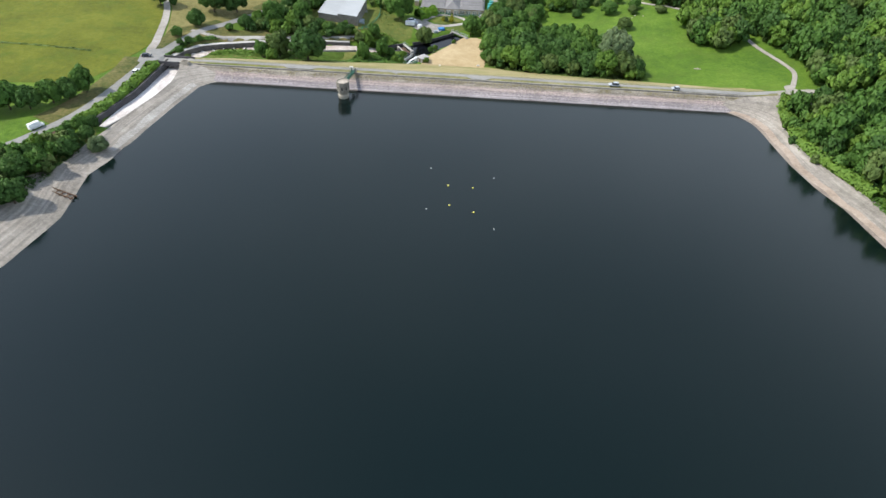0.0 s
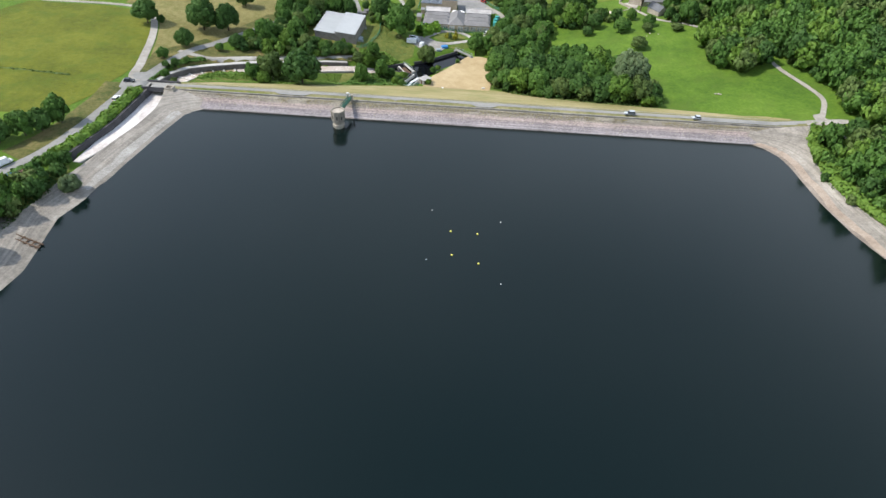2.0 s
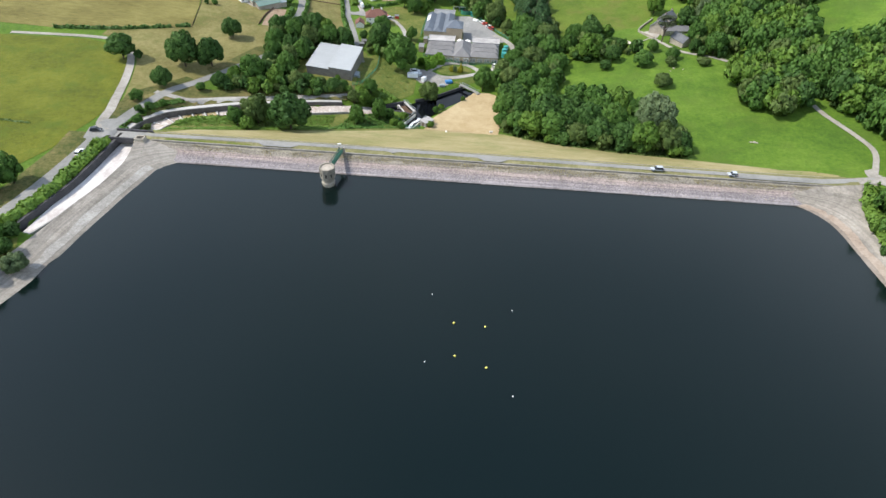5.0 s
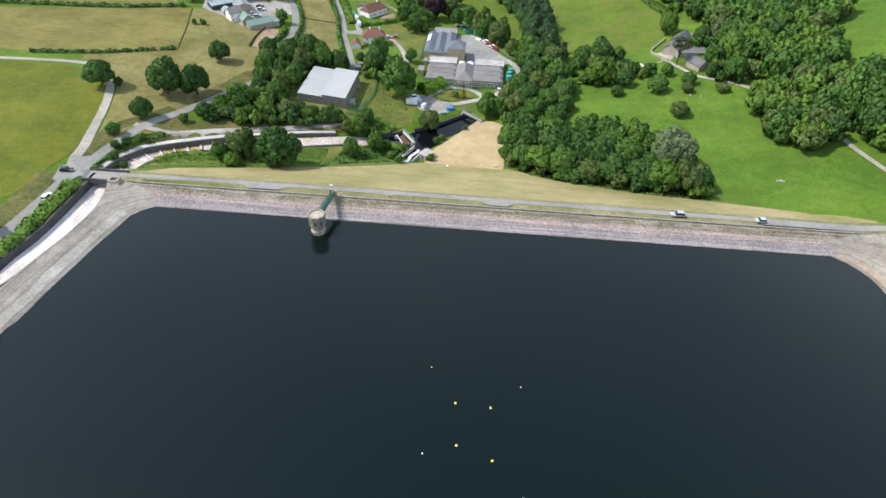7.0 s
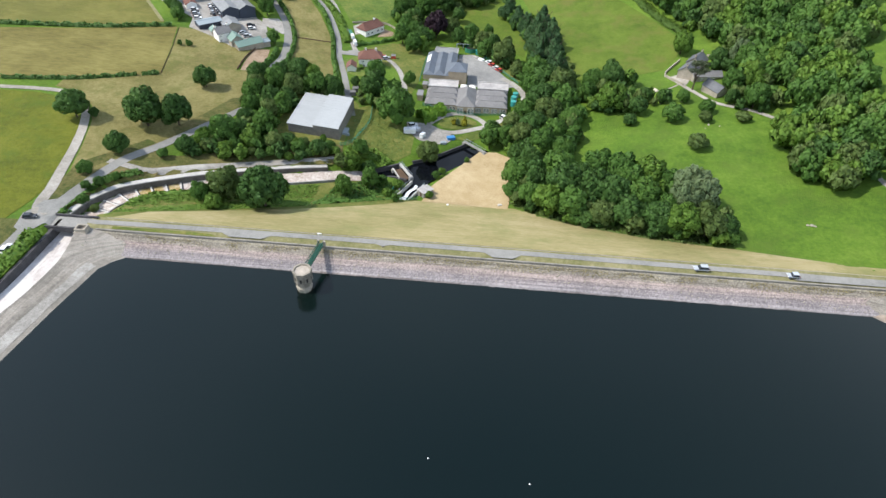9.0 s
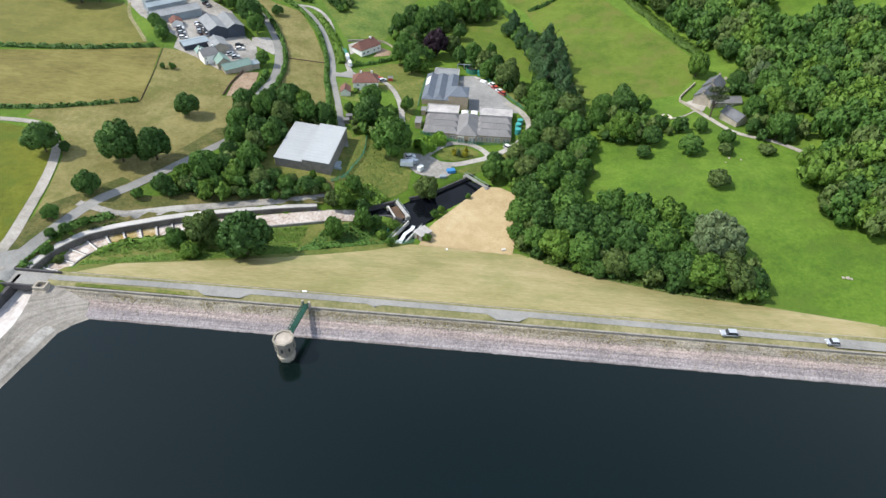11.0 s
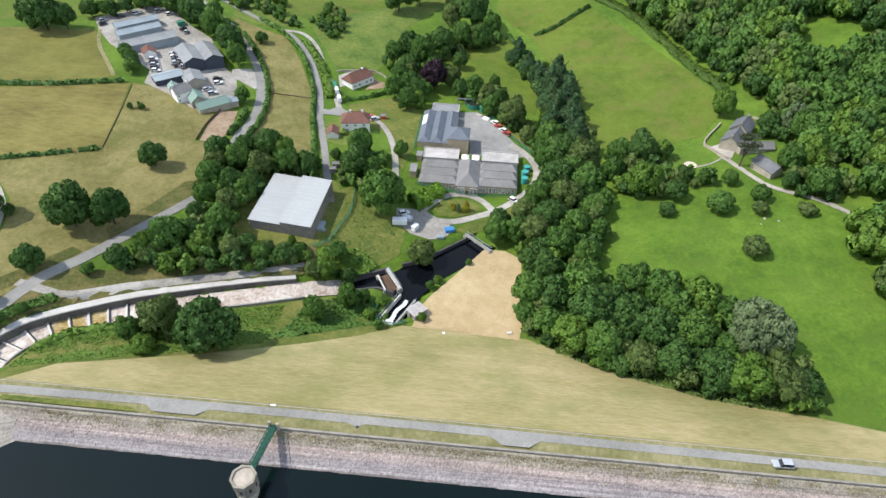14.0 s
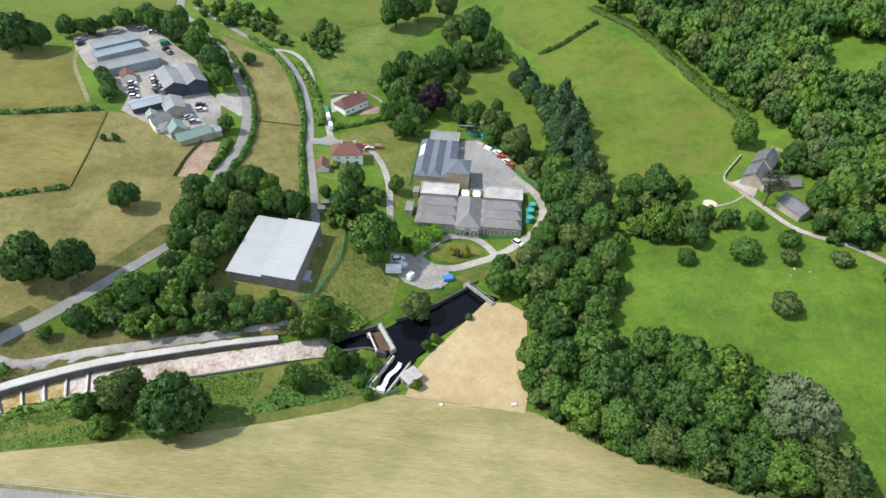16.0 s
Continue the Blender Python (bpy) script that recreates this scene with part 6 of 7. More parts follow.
# water works: front range of three ridges each side of a central block
WG = -11.0
for x0, x1, hipx in ((-33.6, -18.5, -1), (-10.6, 4.6, 1)):
    for k in range(3):
        y = 368.3 + 5.4 * k
        win = [(-5.6 + 3.7 * j + dx, 0.9, 1.25, 2.3) for j in range(4) for dx in (-0.72, 0.72)] if k == 0 else []
        gable("works_range", (x0 + x1) / 2, y, 0, x1 - x0, 5.4, 3.9, 1.9, M_BRICK, M_SLATE, "single-storey masonry range of the water works with a slate roof", z=WG, hip=2.2, front=win, over=0.12, group="works ranges")
gable("works_hall", -14.5, 373.2, 90, 18.4, 8.4, 4.5, 3.0, M_BRICK, M_SLATE, "central masonry hall of the water works with a hipped slate roof", z=WG, hip=4.5, over=0.3)
hall_front = thing("works_porch", pose(-14.5, 363.85, WG), "masonry front of the water works hall with tall white windows", "building")
part("wall", boxes((-4.2, 4.2, -0.1, 0.35, -1, 4.4)), M_BRICK, hall_front)
for x in (-3.2, -1.7, 1.7, 3.2):
    w_ = part("window", boxes((x - 0.6, x + 0.6, -0.2, -0.05, 0.9, 3.8)), M_FRAME, hall_front, "white-framed tall window")
    part("pane", boxes((x - 0.4, x - 0.08, -0.215, -0.12, 1.1, 3.5), (x + 0.08, x + 0.4, -0.215, -0.12, 1.1, 3.5)), M_GLASS, w_)
part("door", boxes((-0.6, 0.6, -0.2, -0.05, 0, 2.4)), M_RUST, hall_front, "brown front door")
flat_block("works_annex", -33.6, -19.4, 381.8, 389.2, WG, -6.2, M_FELT, M_FELT, "pale flat-roofed annex behind the water works")
flat_block("works_annex", -9.6, 4.8, 381.8, 389.2, WG, -6.2, M_FELT, M_FELT, "pale flat-roofed annex behind the water works")
for x in (-16.6, -12.3):
    v = thing("roof_vent", pose(x, 385.2, WG), "white gabled ventilator house", "vent")
    part("body", boxes((-1.2, 1.2, -2.0, 2.0, -1, 4.2)), M_WHITE, v)
    bm = bmesh.new()
    bmesh.ops.create_cone(bm, segments=4, cap_ends=True, radius1=2.2, radius2=0.3, depth=1.0, matrix=Matrix.Translation((0, 0, 4.7)) @ Matrix.Rotation(radians(45), 4, "Z"))
    part("cap", bm, M_WHITE, v)
for k in range(3):
    gable("filter_house", -34.6 + 5.2 * k, 405, 90, 27, 5.2, 5.0, 1.8, M_BRICK, M_BLUESLATE, "long blue-slate filter house bay of the water works", z=-9.8, hip=2.0, over=0.1, group="filter house bays")
sk = single("skylight", boxes((-1.1, 1.1, -4, 4, 0, 0.15)), M_WHITE, "white translucent skylight on the slate roof", "skylight", m=pose(-35.9, 409, -3.8, 0, -34, 0))
gable("valve_house", -20.2, 396, 0, 8.8, 10.0, 8.0, 2.6, M_BRICK, M_BLUESLATE, "square buff masonry valve house with a hipped slate roof", z=-10.2, hip=4.2, over=0.25)
flat_block("works_annex", -34, -22, 419.5, 426.5, -9.5, -5.2, M_GREYCONC, M_FIBRE, "grey flat-roofed rear annex of the water works")
tank = thing("round_tank", pose(-15.5, 431.5, gz(-15.5, 431.5)), "round green steel settling tank", "tank")
bm = bmesh.new()
bmesh.ops.create_cone(bm, segments=28, cap_ends=False, radius1=3.4, radius2=3.4, depth=2.4, matrix=Matrix.Translation((0, 0, 1.1)))
bmesh.ops.create_cone(bm, segments=28, cap_ends=False, radius1=3.2, radius2=3.2, depth=2.4, matrix=Matrix.Translation((0, 0, 1.1)))
part("shell", bm, M_GREENFENCE, tank)
bm = bmesh.new()
bmesh.ops.create_circle(bm, segments=28, radius=3.2, cap_ends=True, matrix=Matrix.Translation((0, 0, 1.4)))
part("water", bm, M_DARK, tank)
part("gantry", boxes((-8, 0, 2.0, 2.5, 2.6, 2.75), (-8, -7.6, 1.2, 2.5, 0, 2.6), (-4.5, -4.2, 1.2, 2.5, 0, 2.6)), M_PALEROOF, tank, "pale steel gantry")
box_ = thing("green_kiosk", pose(-10.5, 427.5, gz(-10.5, 427.5), 0, 0, -20), "green painted steel kiosk", "kiosk")
part("body", boxes((-1.9, 1.9, -1.3, 1.3, -0.4, 2.3)), M_TEAL, box_)
part("roof", boxes((-2.1, 2.1, -1.5, 1.5, 2.3, 2.5)), M_TEAL, box_)
for i, (x, y, a) in enumerate(((7.8, 377.5, 0), (7.6, 373.4, 0), (8.6, 380.8, 0))):
    t_ = thing("steel_tank", pose(x, y, gz(x, y)), "teal steel pressure tank beside the works", "tank", "teal tanks")
    bm = bmesh.new()
    bmesh.ops.create_cone(bm, segments=16, cap_ends=True, radius1=1.3, radius2=1.3, depth=2.6, matrix=Matrix.Translation((0, 0, 1.1)))
    part("shell", bm, M_TEAL, t_)
    part("ladder", boxes((1.3, 1.45, -0.3, 0.3, 0, 2.8)), M_PALEROOF, t_)
for x, y, L, W, h in ((-36.3, 372, 2.4, 5.5, 2.6), (-35.2, 383, 2.0, 3.5, 2.4)):
    c = thing("lean_to", pose(x, y, gz(x, y)), "small grey-roofed store beside the works", "shed", "works stores")
    part("wall", boxes((-L / 2, L / 2, -W / 2, W / 2, -0.5, h)), M_BRICK, c)
    part("roof", boxes((-L / 2 - 0.2, L / 2 + 0.2, -W / 2 - 0.2, W / 2 + 0.2, h, h + 0.15)), M_SLATE, c)
# grounds of the works
drape([(-15.1, 390.3), (-15.6, 402), (-21.5, 402.5), (-21.5, 425), (-14, 426.5), (-8, 421), (-2.8, 411.7), (6.4, 396.4), (8, 390.3)], M_YARD, "works_yard", 0.14, label="grey asphalt yard behind the water works", category="yard")
ribbon([(1.5, 400), (6.5, 395), (11.5, 386), (12.6, 377), (9.5, 368.5), (3.5, 361), (-4, 354.3), (-11.5, 349.6), (-18, 346), (-26, 345), (-33, 346)], 2.9, M_GRAVEL, "works_drive", 0.18, "pale gravel drive curving round the works")
ribbon([(-4, 354.6), (-6.5, 358.5), (-11, 362.2), (-17, 363.0), (-23, 360), (-27.5, 354), (-31, 348)], 2.8, M_GRAVEL, "works_drive", 0.20, "pale gravel turning circle")
drape([(-39.5, 348.5), (-30, 350), (-25, 347), (-20, 345), (-18, 341), (-21, 336.5), (-26, 335), (-33, 336.5), (-39, 342)], M_GRAVEL, "parking_area", 0.16, label="pale gravel parking area", category="yard")
drape([(-26, 351.1), (-24.2, 355.8), (-19.6, 359.4), (-13.6, 360.2), (-9.1, 357.6), (-8.4, 355.2), (-11.1, 352), (-17.6, 348.4), (-23.3, 348)], M_ROUGH, "round_lawn", 0.24, label="oval rough lawn in the turning circle", category="lawn")

# pale two-bay shed
shed = thing("shed", pose(-74.2, 337.4, -4.6, 0, 0, -1.5), "large timber-clad shed with two pale sheet-metal roofs", "shed")
part("wall", boxes((-10.5, 10.5, -13.6, 13.6, -1, 4.5)), M_TIMBER, shed)
for k, x in enumerate((-10.5, 0.0)):
    bm = bmesh.new()
    V8 = [bm.verts.new(p) for p in ((x, -13.6, 4.4), (x + 10.4, -13.6, 4.4), (x + 10.4, 13.6, 4.4), (x, 13.6, 4.4), (x, -13.6, 6.2), (x + 10.4, -13.6, 5.2), (x + 10.4, 13.6, 5.2), (x, 13.6, 6.2))]
    for f in ((0, 1, 5, 4), (1, 2, 6, 5), (2, 3, 7, 6), (3, 0, 4, 7)):
        bm.faces.new([V8[i] for i in f])
    part("clerestory", bm, M_TIMBER, shed)
    bm = boxes((x - 0.3, x + 10.5, -13.9, 13.9, 0, 0.14))
    for v in bm.verts:
        v.co.z += 6.25 - (v.co.x - x) * 0.096
    rf = part("roof", bm, M_SHEDROOF, shed, "pale grey sheet roof")
    for j in range(13):
        y = -13 + j * 2.17
        bm = boxes((x - 0.2, x + 10.4, y - 0.03, y + 0.03, 0.14, 0.17))
        for v in bm.verts:
            v.co.z += 6.25 - (v.co.x - x) * 0.096
        part("seam", bm, M_SHEDROOF, rf)
for j in range(15):
    part("post", boxes((-10.4 + j * 1.49 - 0.06, -10.4 + j * 1.49 + 0.06, -13.72, -13.6, -0.5, 4.9)), M_TIMBER, shed)
part("steps", boxes((10.6, 12.6, -9, -4.5, -0.5, 1.0), (12.6, 13.4, -9, -8, -0.5, 0.6)), M_PALEROOF, shed, "pale steel platform beside the shed")

# houses
H4 = [(-3.6, 3.1, 1.3, 1.1), (0, 3.1, 1.3, 1.1), (3.6, 3.1, 1.3, 1.1), (-3.6, 0.8, 1.5, 1.3), (3.6, 0.8, 1.5, 1.3)]
gable("house", -64.8, 399.8, 10, 11.5, 8, 4.9, 3.0, M_WHITE, M_REDROOF, "white rendered house with a hipped dark red tile roof", "house", hip=3.4, front=H4, back=H4, door=(0, -1, 1.0, 2.1, M_RUST), chimney=((-2, 0.9), (3, 0.9)))
gable("outbuilding", -72.4, 390, 100, 5.5, 4.4, 2.5, 1.6, M_WHITE, M_REDROOF, "small white outbuilding with a red tile roof", "shed", hip=0.0)
gable("house", -72.6, 442.8, 52, 13.5, 7.6, 3.6, 2.9, M_WHITE, M_REDROOF, "white bungalow with a red-brown tile roof", "house", hip=1.8, front=[(x, 0.9, 1.5, 1.3) for x in (-5, -2.2, 2.2, 5)], back=[(x, 0.9, 1.5, 1.3) for x in (-4, 0, 4)], chimney=((3, 0.9),))
drape([(-83, 446), (-78, 452), (-70, 455), (-66, 449), (-75, 440), (-80, 436)], M_GRAVEL, "patio", 0.14, label="pale paved terrace behind the bungalow", category="yard")
drape([(-66, 449), (-60, 446), (-60, 441), (-68, 437)], M_SOIL, "patio", 0.15, label="pinkish paved terrace beside the bungalow", category="yard")
wall_run([(-84, 449), (-76, 453), (-66, 455), (-59, 449), (-59, 441)], 0.3, lambda t, p: gz(p.x, p.y) + 1.1, lambda t, p: gz(p.x, p.y) - 0.5, M_STONE, "garden_wall", "pale stone garden wall")
for x, y, w, d, h, m_ in ((-66, 367.5, 2.6, 2.0, 2.1, M_TIMBER), (-66.5, 364, 2.4, 2.0, 2.0, M_TIMBER), (-55, 411.8, 2.2, 1.8, 1.9, M_RED)):
    gable("garden_shed", x, y, 10, w, d, h, 0.5, m_, M_SLATE, "small timber garden shed", "shed", sink_=0.3, over=0.12, group="garden sheds")

# farm
gable("farm_shed", -184.2, 454.6, 45, 20.5, 7.2, 3.4, 1.1, M_PALEROOF, M_PALEROOF, "long farm shed with a pale blue-grey sheet roof", "barn", group="pale farm sheds")
gable("farm_shed", -189.3, 463, 45, 20.5, 7.2, 3.4, 1.1, M_PALEROOF, M_PALEROOF, "long farm shed with a pale blue-grey sheet roof", "barn", group="pale farm sheds")
gable("farm_shed", -174.6, 444.6, 43, 25, 9.6, 3.6, 1.6, M_PALEROOF, M_FIBRE, "long farm shed with a weathered grey roof", "barn")
gable("barn", -149.6, 432.8, 127, 19, 8.6, 4.6, 1.9, M_NAVY, M_FIBRE, "dark-clad barn with a grey fibre-cement roof", "barn", group="twin barns", door=None)
gable("barn", -142.6, 438.2, 127, 19, 8.6, 4.6, 1.9, M_NAVY, M_FIBRE, "dark-clad barn with a grey fibre-cement roof", "barn", group="twin barns")
gable("farm_shed", -151.6, 413.2, 41, 12, 7.5, 3.0, 0.8, M_NAVY, M_PALEROOF, "low shed with a pale blue striped sheet roof", "barn")
gable("barn", -140.4, 414, 125, 11, 8, 3.8, 1.7, M_STONE, M_FIBRE, "stone barn with a grey sheet roof", "barn")
gable("barn", -125.6, 397, 43, 13, 6.4, 2.8, 1.7, M_STONE, M_GREENROOF, "farm range with a grey-green sheet roof", "barn")
gable("barn", -132.8, 398.5, 128, 8.5, 6, 3.4, 2.2, M_STONE, M_GREENROOF, "gabled farm wing with a grey-green sheet roof", "barn")
gable("farmhouse", -139.4, 400.2, 45, 7, 6, 4.6, 2.4, M_WHITE, M_SLATE, "white farmhouse with a slate roof", "house", front=[(-2.4, 2.9, 1.0, 1.1), (2.4, 2.9, 1.0, 1.1), (-2.4, 0.8, 1.0, 1.2), (2.4, 0.8, 1.0, 1.2)], chimney=((-3.2, 0.8), (3.2, 0.8)))
gable("outbuilding", -145.6, 405.5, 125, 5, 4, 2.4, 1.4, M_STONE, M_GREENROOF, "small green-roofed farm store", "shed")
gable("site_office", -169.8, 434.5, 125, 6.5, 5.5, 2.6, 1.5, M_WHITE, M_REDROOF, "small white office with a red roof in the farm yard", "shed")
gable("farm_shed", -119.5, 402.8, 43, 4, 5, 2.8, 0.8, M_STONE, M_PALEROOF, "small shed with a pale roof", "barn")
drape([(-205, 455), (-214, 468), (-194, 492), (-182.3, 488), (-165.5, 472), (-149.9, 460), (-139.4, 440), (-131.5, 430.8), (-126, 426.7), (-121, 413), (-125, 400.9), (-132, 393), (-147, 402), (-160, 408), (-163, 420), (-176, 430), (-192, 441)], M_GRAVEL, "farm_yard", 0.14, label="pale dusty concrete farm yard", category="yard")
drape([(-128, 426), (-115, 419), (-112.5, 425), (-122, 436), (-130, 433)], M_GRAVEL, "farm_entrance", 0.16, label="pale gravel farm entrance", category="yard")
drape([(-122, 396), (-115.5, 398), (-113, 384), (-114, 372), (-121, 371), (-122.5, 384)], M_SOIL, "farm_track", 0.15, label="bare brown earth track below the farm", category="yard")
ribbon([(-205, 456), (-197, 440), (-185, 424), (-175, 411)], 1.8, M_VERGE, "farm_track", 0.18, "worn grassy twin-rut farm track")
wall_run([(-122, 396), (-123, 384), (-122.3, 371)], 0.2, lambda t, p: gz(p.x, p.y) + 1.0, lambda t, p: gz(p.x, p.y) - 0.3, M_RUST, "fence", "brown timber paddock fence")
wall_run([(-151.5, 356), (-157, 380), (-164, 405)], 0.1, lambda t, p: gz(p.x, p.y) + 0.45, lambda t, p: gz(p.x, p.y) - 0.3, M_RUST, "fence", "thin timber field fence")

wall_run([(-107, 418.5), (-98, 420), (-88.9, 421.3)], 0.3, lambda t, p: gz(p.x, p.y) + 0.5, lambda t, p: gz(p.x, p.y) - 0.3, M_RUST, "fence", "thin brown fence across the narrow field")

# cottages up the meadow
gable("cottage", 90.2, 395.0, 57, 9.5, 7.0, 3.8, 2.6, M_STONE, M_DARKSLATE, "stone cottage with a slate roof", "house", chimney=((-4.6, 0.8),), front=[(-2.5, 1, 1, 1.2), (2.5, 1, 1, 1.2)], back=[(0, 1, 1, 1.2)])
gable("cottage", 95.6, 403.3, 57, 9.8, 7.2, 4.3, 2.9, M_STONE, M_DARKSLATE, "taller stone cottage with a slate roof", "house", chimney=((4.4, 0.9), (-4.6, 0.9)), front=[(-2.5, 1, 1, 1.2), (2.5, 1, 1, 1.2)])
gable("byre", 97.2, 390.2, 8, 13.5, 4.8, 2.6, 1.7, M_STONE, M_SLATE, "low stone byre with a slate roof", "barn", front=[(-3, 0.8, 0.9, 1), (0, 0.8, 0.9, 1), (3, 0.8, 0.9, 1)])
gable("cottage", 96.8, 374.2, -62, 9.5, 5.4, 3.2, 2.3, M_STONE, M_DARKSLATE, "small stone cottage with a dark slate roof", "house", back=[(-2, 1, 1, 1.2), (2, 1, 1, 1.2)])
drape([(82, 394), (88, 397), (92, 394), (88, 385), (85.5, 383)], M_TRACK, "cottage_yard", 0.2, label="pale gravel yard at the cottages", category="yard")
wall_run([(86, 384), (81, 393), (80.5, 398), (90, 412)], 0.5, lambda t, p: gz(p.x, p.y) + 1.1, lambda t, p: gz(p.x, p.y) - 0.3, M_STONE, "field_wall", "low dry-stone wall")
wall_run([(104, 416), (107, 412), (110, 408)], 0.4, lambda t, p: gz(p.x, p.y) + 1.0, lambda t, p: gz(p.x, p.y) - 0.3, M_STONE, "field_wall", "low dry-stone wall")
tr = thing("sandpit", pose(71.4, 380.4, gz(71.4, 380.4)), "round pale sand ring in the cottage garden", "sandpit")
bm = bmesh.new()
bmesh.ops.create_cone(bm, segments=24, cap_ends=True, radius1=2.5, radius2=2.4, depth=0.5, matrix=Matrix.Translation((0, 0, 0.2)))
part("sand", bm, plain("pale_sand", (0.62, 0.55, 0.42)), tr)
bm = bmesh.new()
bmesh.ops.create_cone(bm, segments=24, cap_ends=False, radius1=2.6, radius2=2.6, depth=0.6, matrix=Matrix.Translation((0, 0, 0.25)))
part("rim", bm, M_STONE, tr)
ribbon([(73, 379), (79, 381), (84, 385)], 0.9, M_TRACK, "garden_path", 0.2, "narrow pale garden path")

# ---- pool works ----
hut = thing("gauge_hut", pose(-26.0, 300.1, -12.0, 0, 0, 47), "small concrete hut with a pale flat roof", "hut")
part("wall", boxes((-2.3, 2.3, -1.9, 1.9, -1, 2.5)), M_GREYCONC, hut)
part("roof", boxes((-2.6, 2.6, -2.2, 2.2, 2.5, 2.75)), M_FELT, hut)
part("door", boxes((-2.36, -2.3, -0.5, 0.5, 0, 2.0)), M_RUST, hut)
bas = thing("stilling_basin", pose(-32.2, 301.2, -12.2, 0, 0, -24), "concrete stilling basin with white churning water", "basin")
for x0, x1 in ((-2.9, -2.4), (2.4, 2.9)):
    part("side_wall", boxes((x0, x1, -6.2, 6.2, -1.5, 1.0)), M_CONC, bas)
part("end_wall", boxes((-2.9, 2.9, -6.6, -6.2, -1.5, 1.0)), M_CONC, bas)
bm = bmesh.new()
prev = None
for k in range(25):
    y = -5.6 + 0.46 * k
    w_ = 0.7 + 0.25 * noise.noise((k * 0.9, 2.0, 0)) + 0.9 * max(0.0, 1 - k / 4)
    row = [bm.verts.new((j * w_ / 2 + 0.3 * math.sin(k * 0.4), y, 0.12 + 0.12 * noise.noise((k * 0.7, j, 1)))) for j in (-2, -1, 0, 1, 2)]
    if prev:
        for j in range(4):
            bm.faces.new((prev[j], prev[j + 1], row[j + 1], row[j]))
    prev = row
part("foam", bm, plain("white_foam", (0.62, 0.65, 0.67), 0.7, 0, 3, 0.12, 0.6), bas, "white foaming water")
for s in (-3.1, 3.1):
    part("handrail", boxes((s - 0.05, s + 0.05, -6.5, 6.2, 1.95, 2.05)), M_PALEROOF, bas)
    for k in range(7):
        part("rail_post", boxes((s - 0.05, s + 0.05, -6.4 + 2.05 * k, -6.3 + 2.05 * k, 0, 2.0)), M_PALEROOF, bas)


def beam_bridge(a, c, z, width, mat, label, rails=True, name="footbridge"):
    a, c = Vector((*a, z)), Vector((*c, z))
    L = (c - a).length
    ob = thing(name, Matrix.Translation(a) @ Matrix.Rotation(math.atan2(c.y - a.y, c.x - a.x), 4, "Z"), label, "footbridge")
    part("deck", boxes((-0.6, L + 0.6, -width / 2, width / 2, -0.35, 0)), mat, ob)
    for s in (-1, 1):
        part("abutment", boxes((-0.9, 0.3, -width / 2 - 0.3, width / 2 + 0.3, -3.5, -0.3)) if s < 0 else boxes((L - 0.3, L + 0.9, -width / 2 - 0.3, width / 2 + 0.3, -3.5, -0.3)), M_GREYCONC, ob)
        if rails:
            part("handrail", boxes((-0.5, L + 0.5, s * width / 2 - 0.05, s * width / 2 + 0.05, 0.95, 1.05)), M_PALEROOF, ob)
            for k in range(6):
                part("rail_post", boxes((k * L / 5 - 0.04, k * L / 5 + 0.04, s * width / 2 - 0.04, s * width / 2 + 0.04, 0, 1.0)), M_PALEROOF, ob)


beam_bridge((-12.9, 339.2), (-4.6, 331.8), -10.4, 1.3, M_GREYCONC, "narrow concrete footbridge over the stream")
beam_bridge((-38.2, 318.6), (-33.0, 310.6), -10.8, 1.1, M_CONC, "pale concrete walkway over the measuring weir")
beam_bridge((-40.6, 314.8), (-37.6, 309.4), -10.8, 0.5, M_CONC, "pale concrete beam over the measuring weir", False, "weir_beam")
weir_sill = single("weir_sill", boxes((-1.6, 1.6, -4.0, 4.0, -0.4, 0.25)), M_RUST, "brown timber weir boards in the pool", "weir", m=pose(-37.2, 313.6, POOL_Z, 0, 0, 32))
wall_run([(-52, 311.6), (-46, 314.8), (-41, 317.4), (-38.5, 318.8)], 0.8, -10.6, -14, M_DARKSTONE, "pool_wall", "dark stone pool wall")
wall_run([(-51, 307), (-45, 308.5), (-40, 309.8), (-34.5, 308.2)], 0.8, -11.0, -14, M_DARKSTONE, "pool_wall", "dark stone pool wall")
wall_run([(-33.8, 322.2), (-27.2, 325.6), (-19, 333), (-12.5, 339)], 0.6, -11.2, -14, M_DARKSTONE, "pool_wall", "dark stone bank wall of the stream")


def mesh_fence(pts, height, mat, label):
    """Posts and thin rails along a line."""
    line = smooth_line(pts, 2.4)
    ob = thing("fence", pose(0, 0, 0), label, "fence")
    for k, (p, q) in enumerate(zip(line, line[1:])):
        d = q - p
        g = gz(p.x, p.y)
        part("post", boxes((p.x - 0.06, p.x + 0.06, p.y - 0.06, p.y + 0.06, g - 0.2, g + height)), mat, ob)
        g2 = gz(q.x, q.y)
        n = Vector((-d.y, d.x, 0)).normalized() * 0.03
        for z in [height * j / 5 for j in range(1, 6)]:
            bm = bmesh.new()
            v = [bm.verts.new(c) for c in ((p.x - n.x, p.y - n.y, g + z), (q.x - n.x, q.y - n.y, g2 + z), (q.x + n.x, q.y + n.y, g2 + z), (p.x + n.x, p.y + n.y, g + z))]
            u = [bm.verts.new(c.co - Vector((0, 0, 0.1))) for c in v]
            bm.faces.new(v)
            for j in range(4):
                bm.faces.new((v[j], v[(j + 1) % 4], u[(j + 1) % 4], u[j]))
            part("rail", bm, mat, ob)


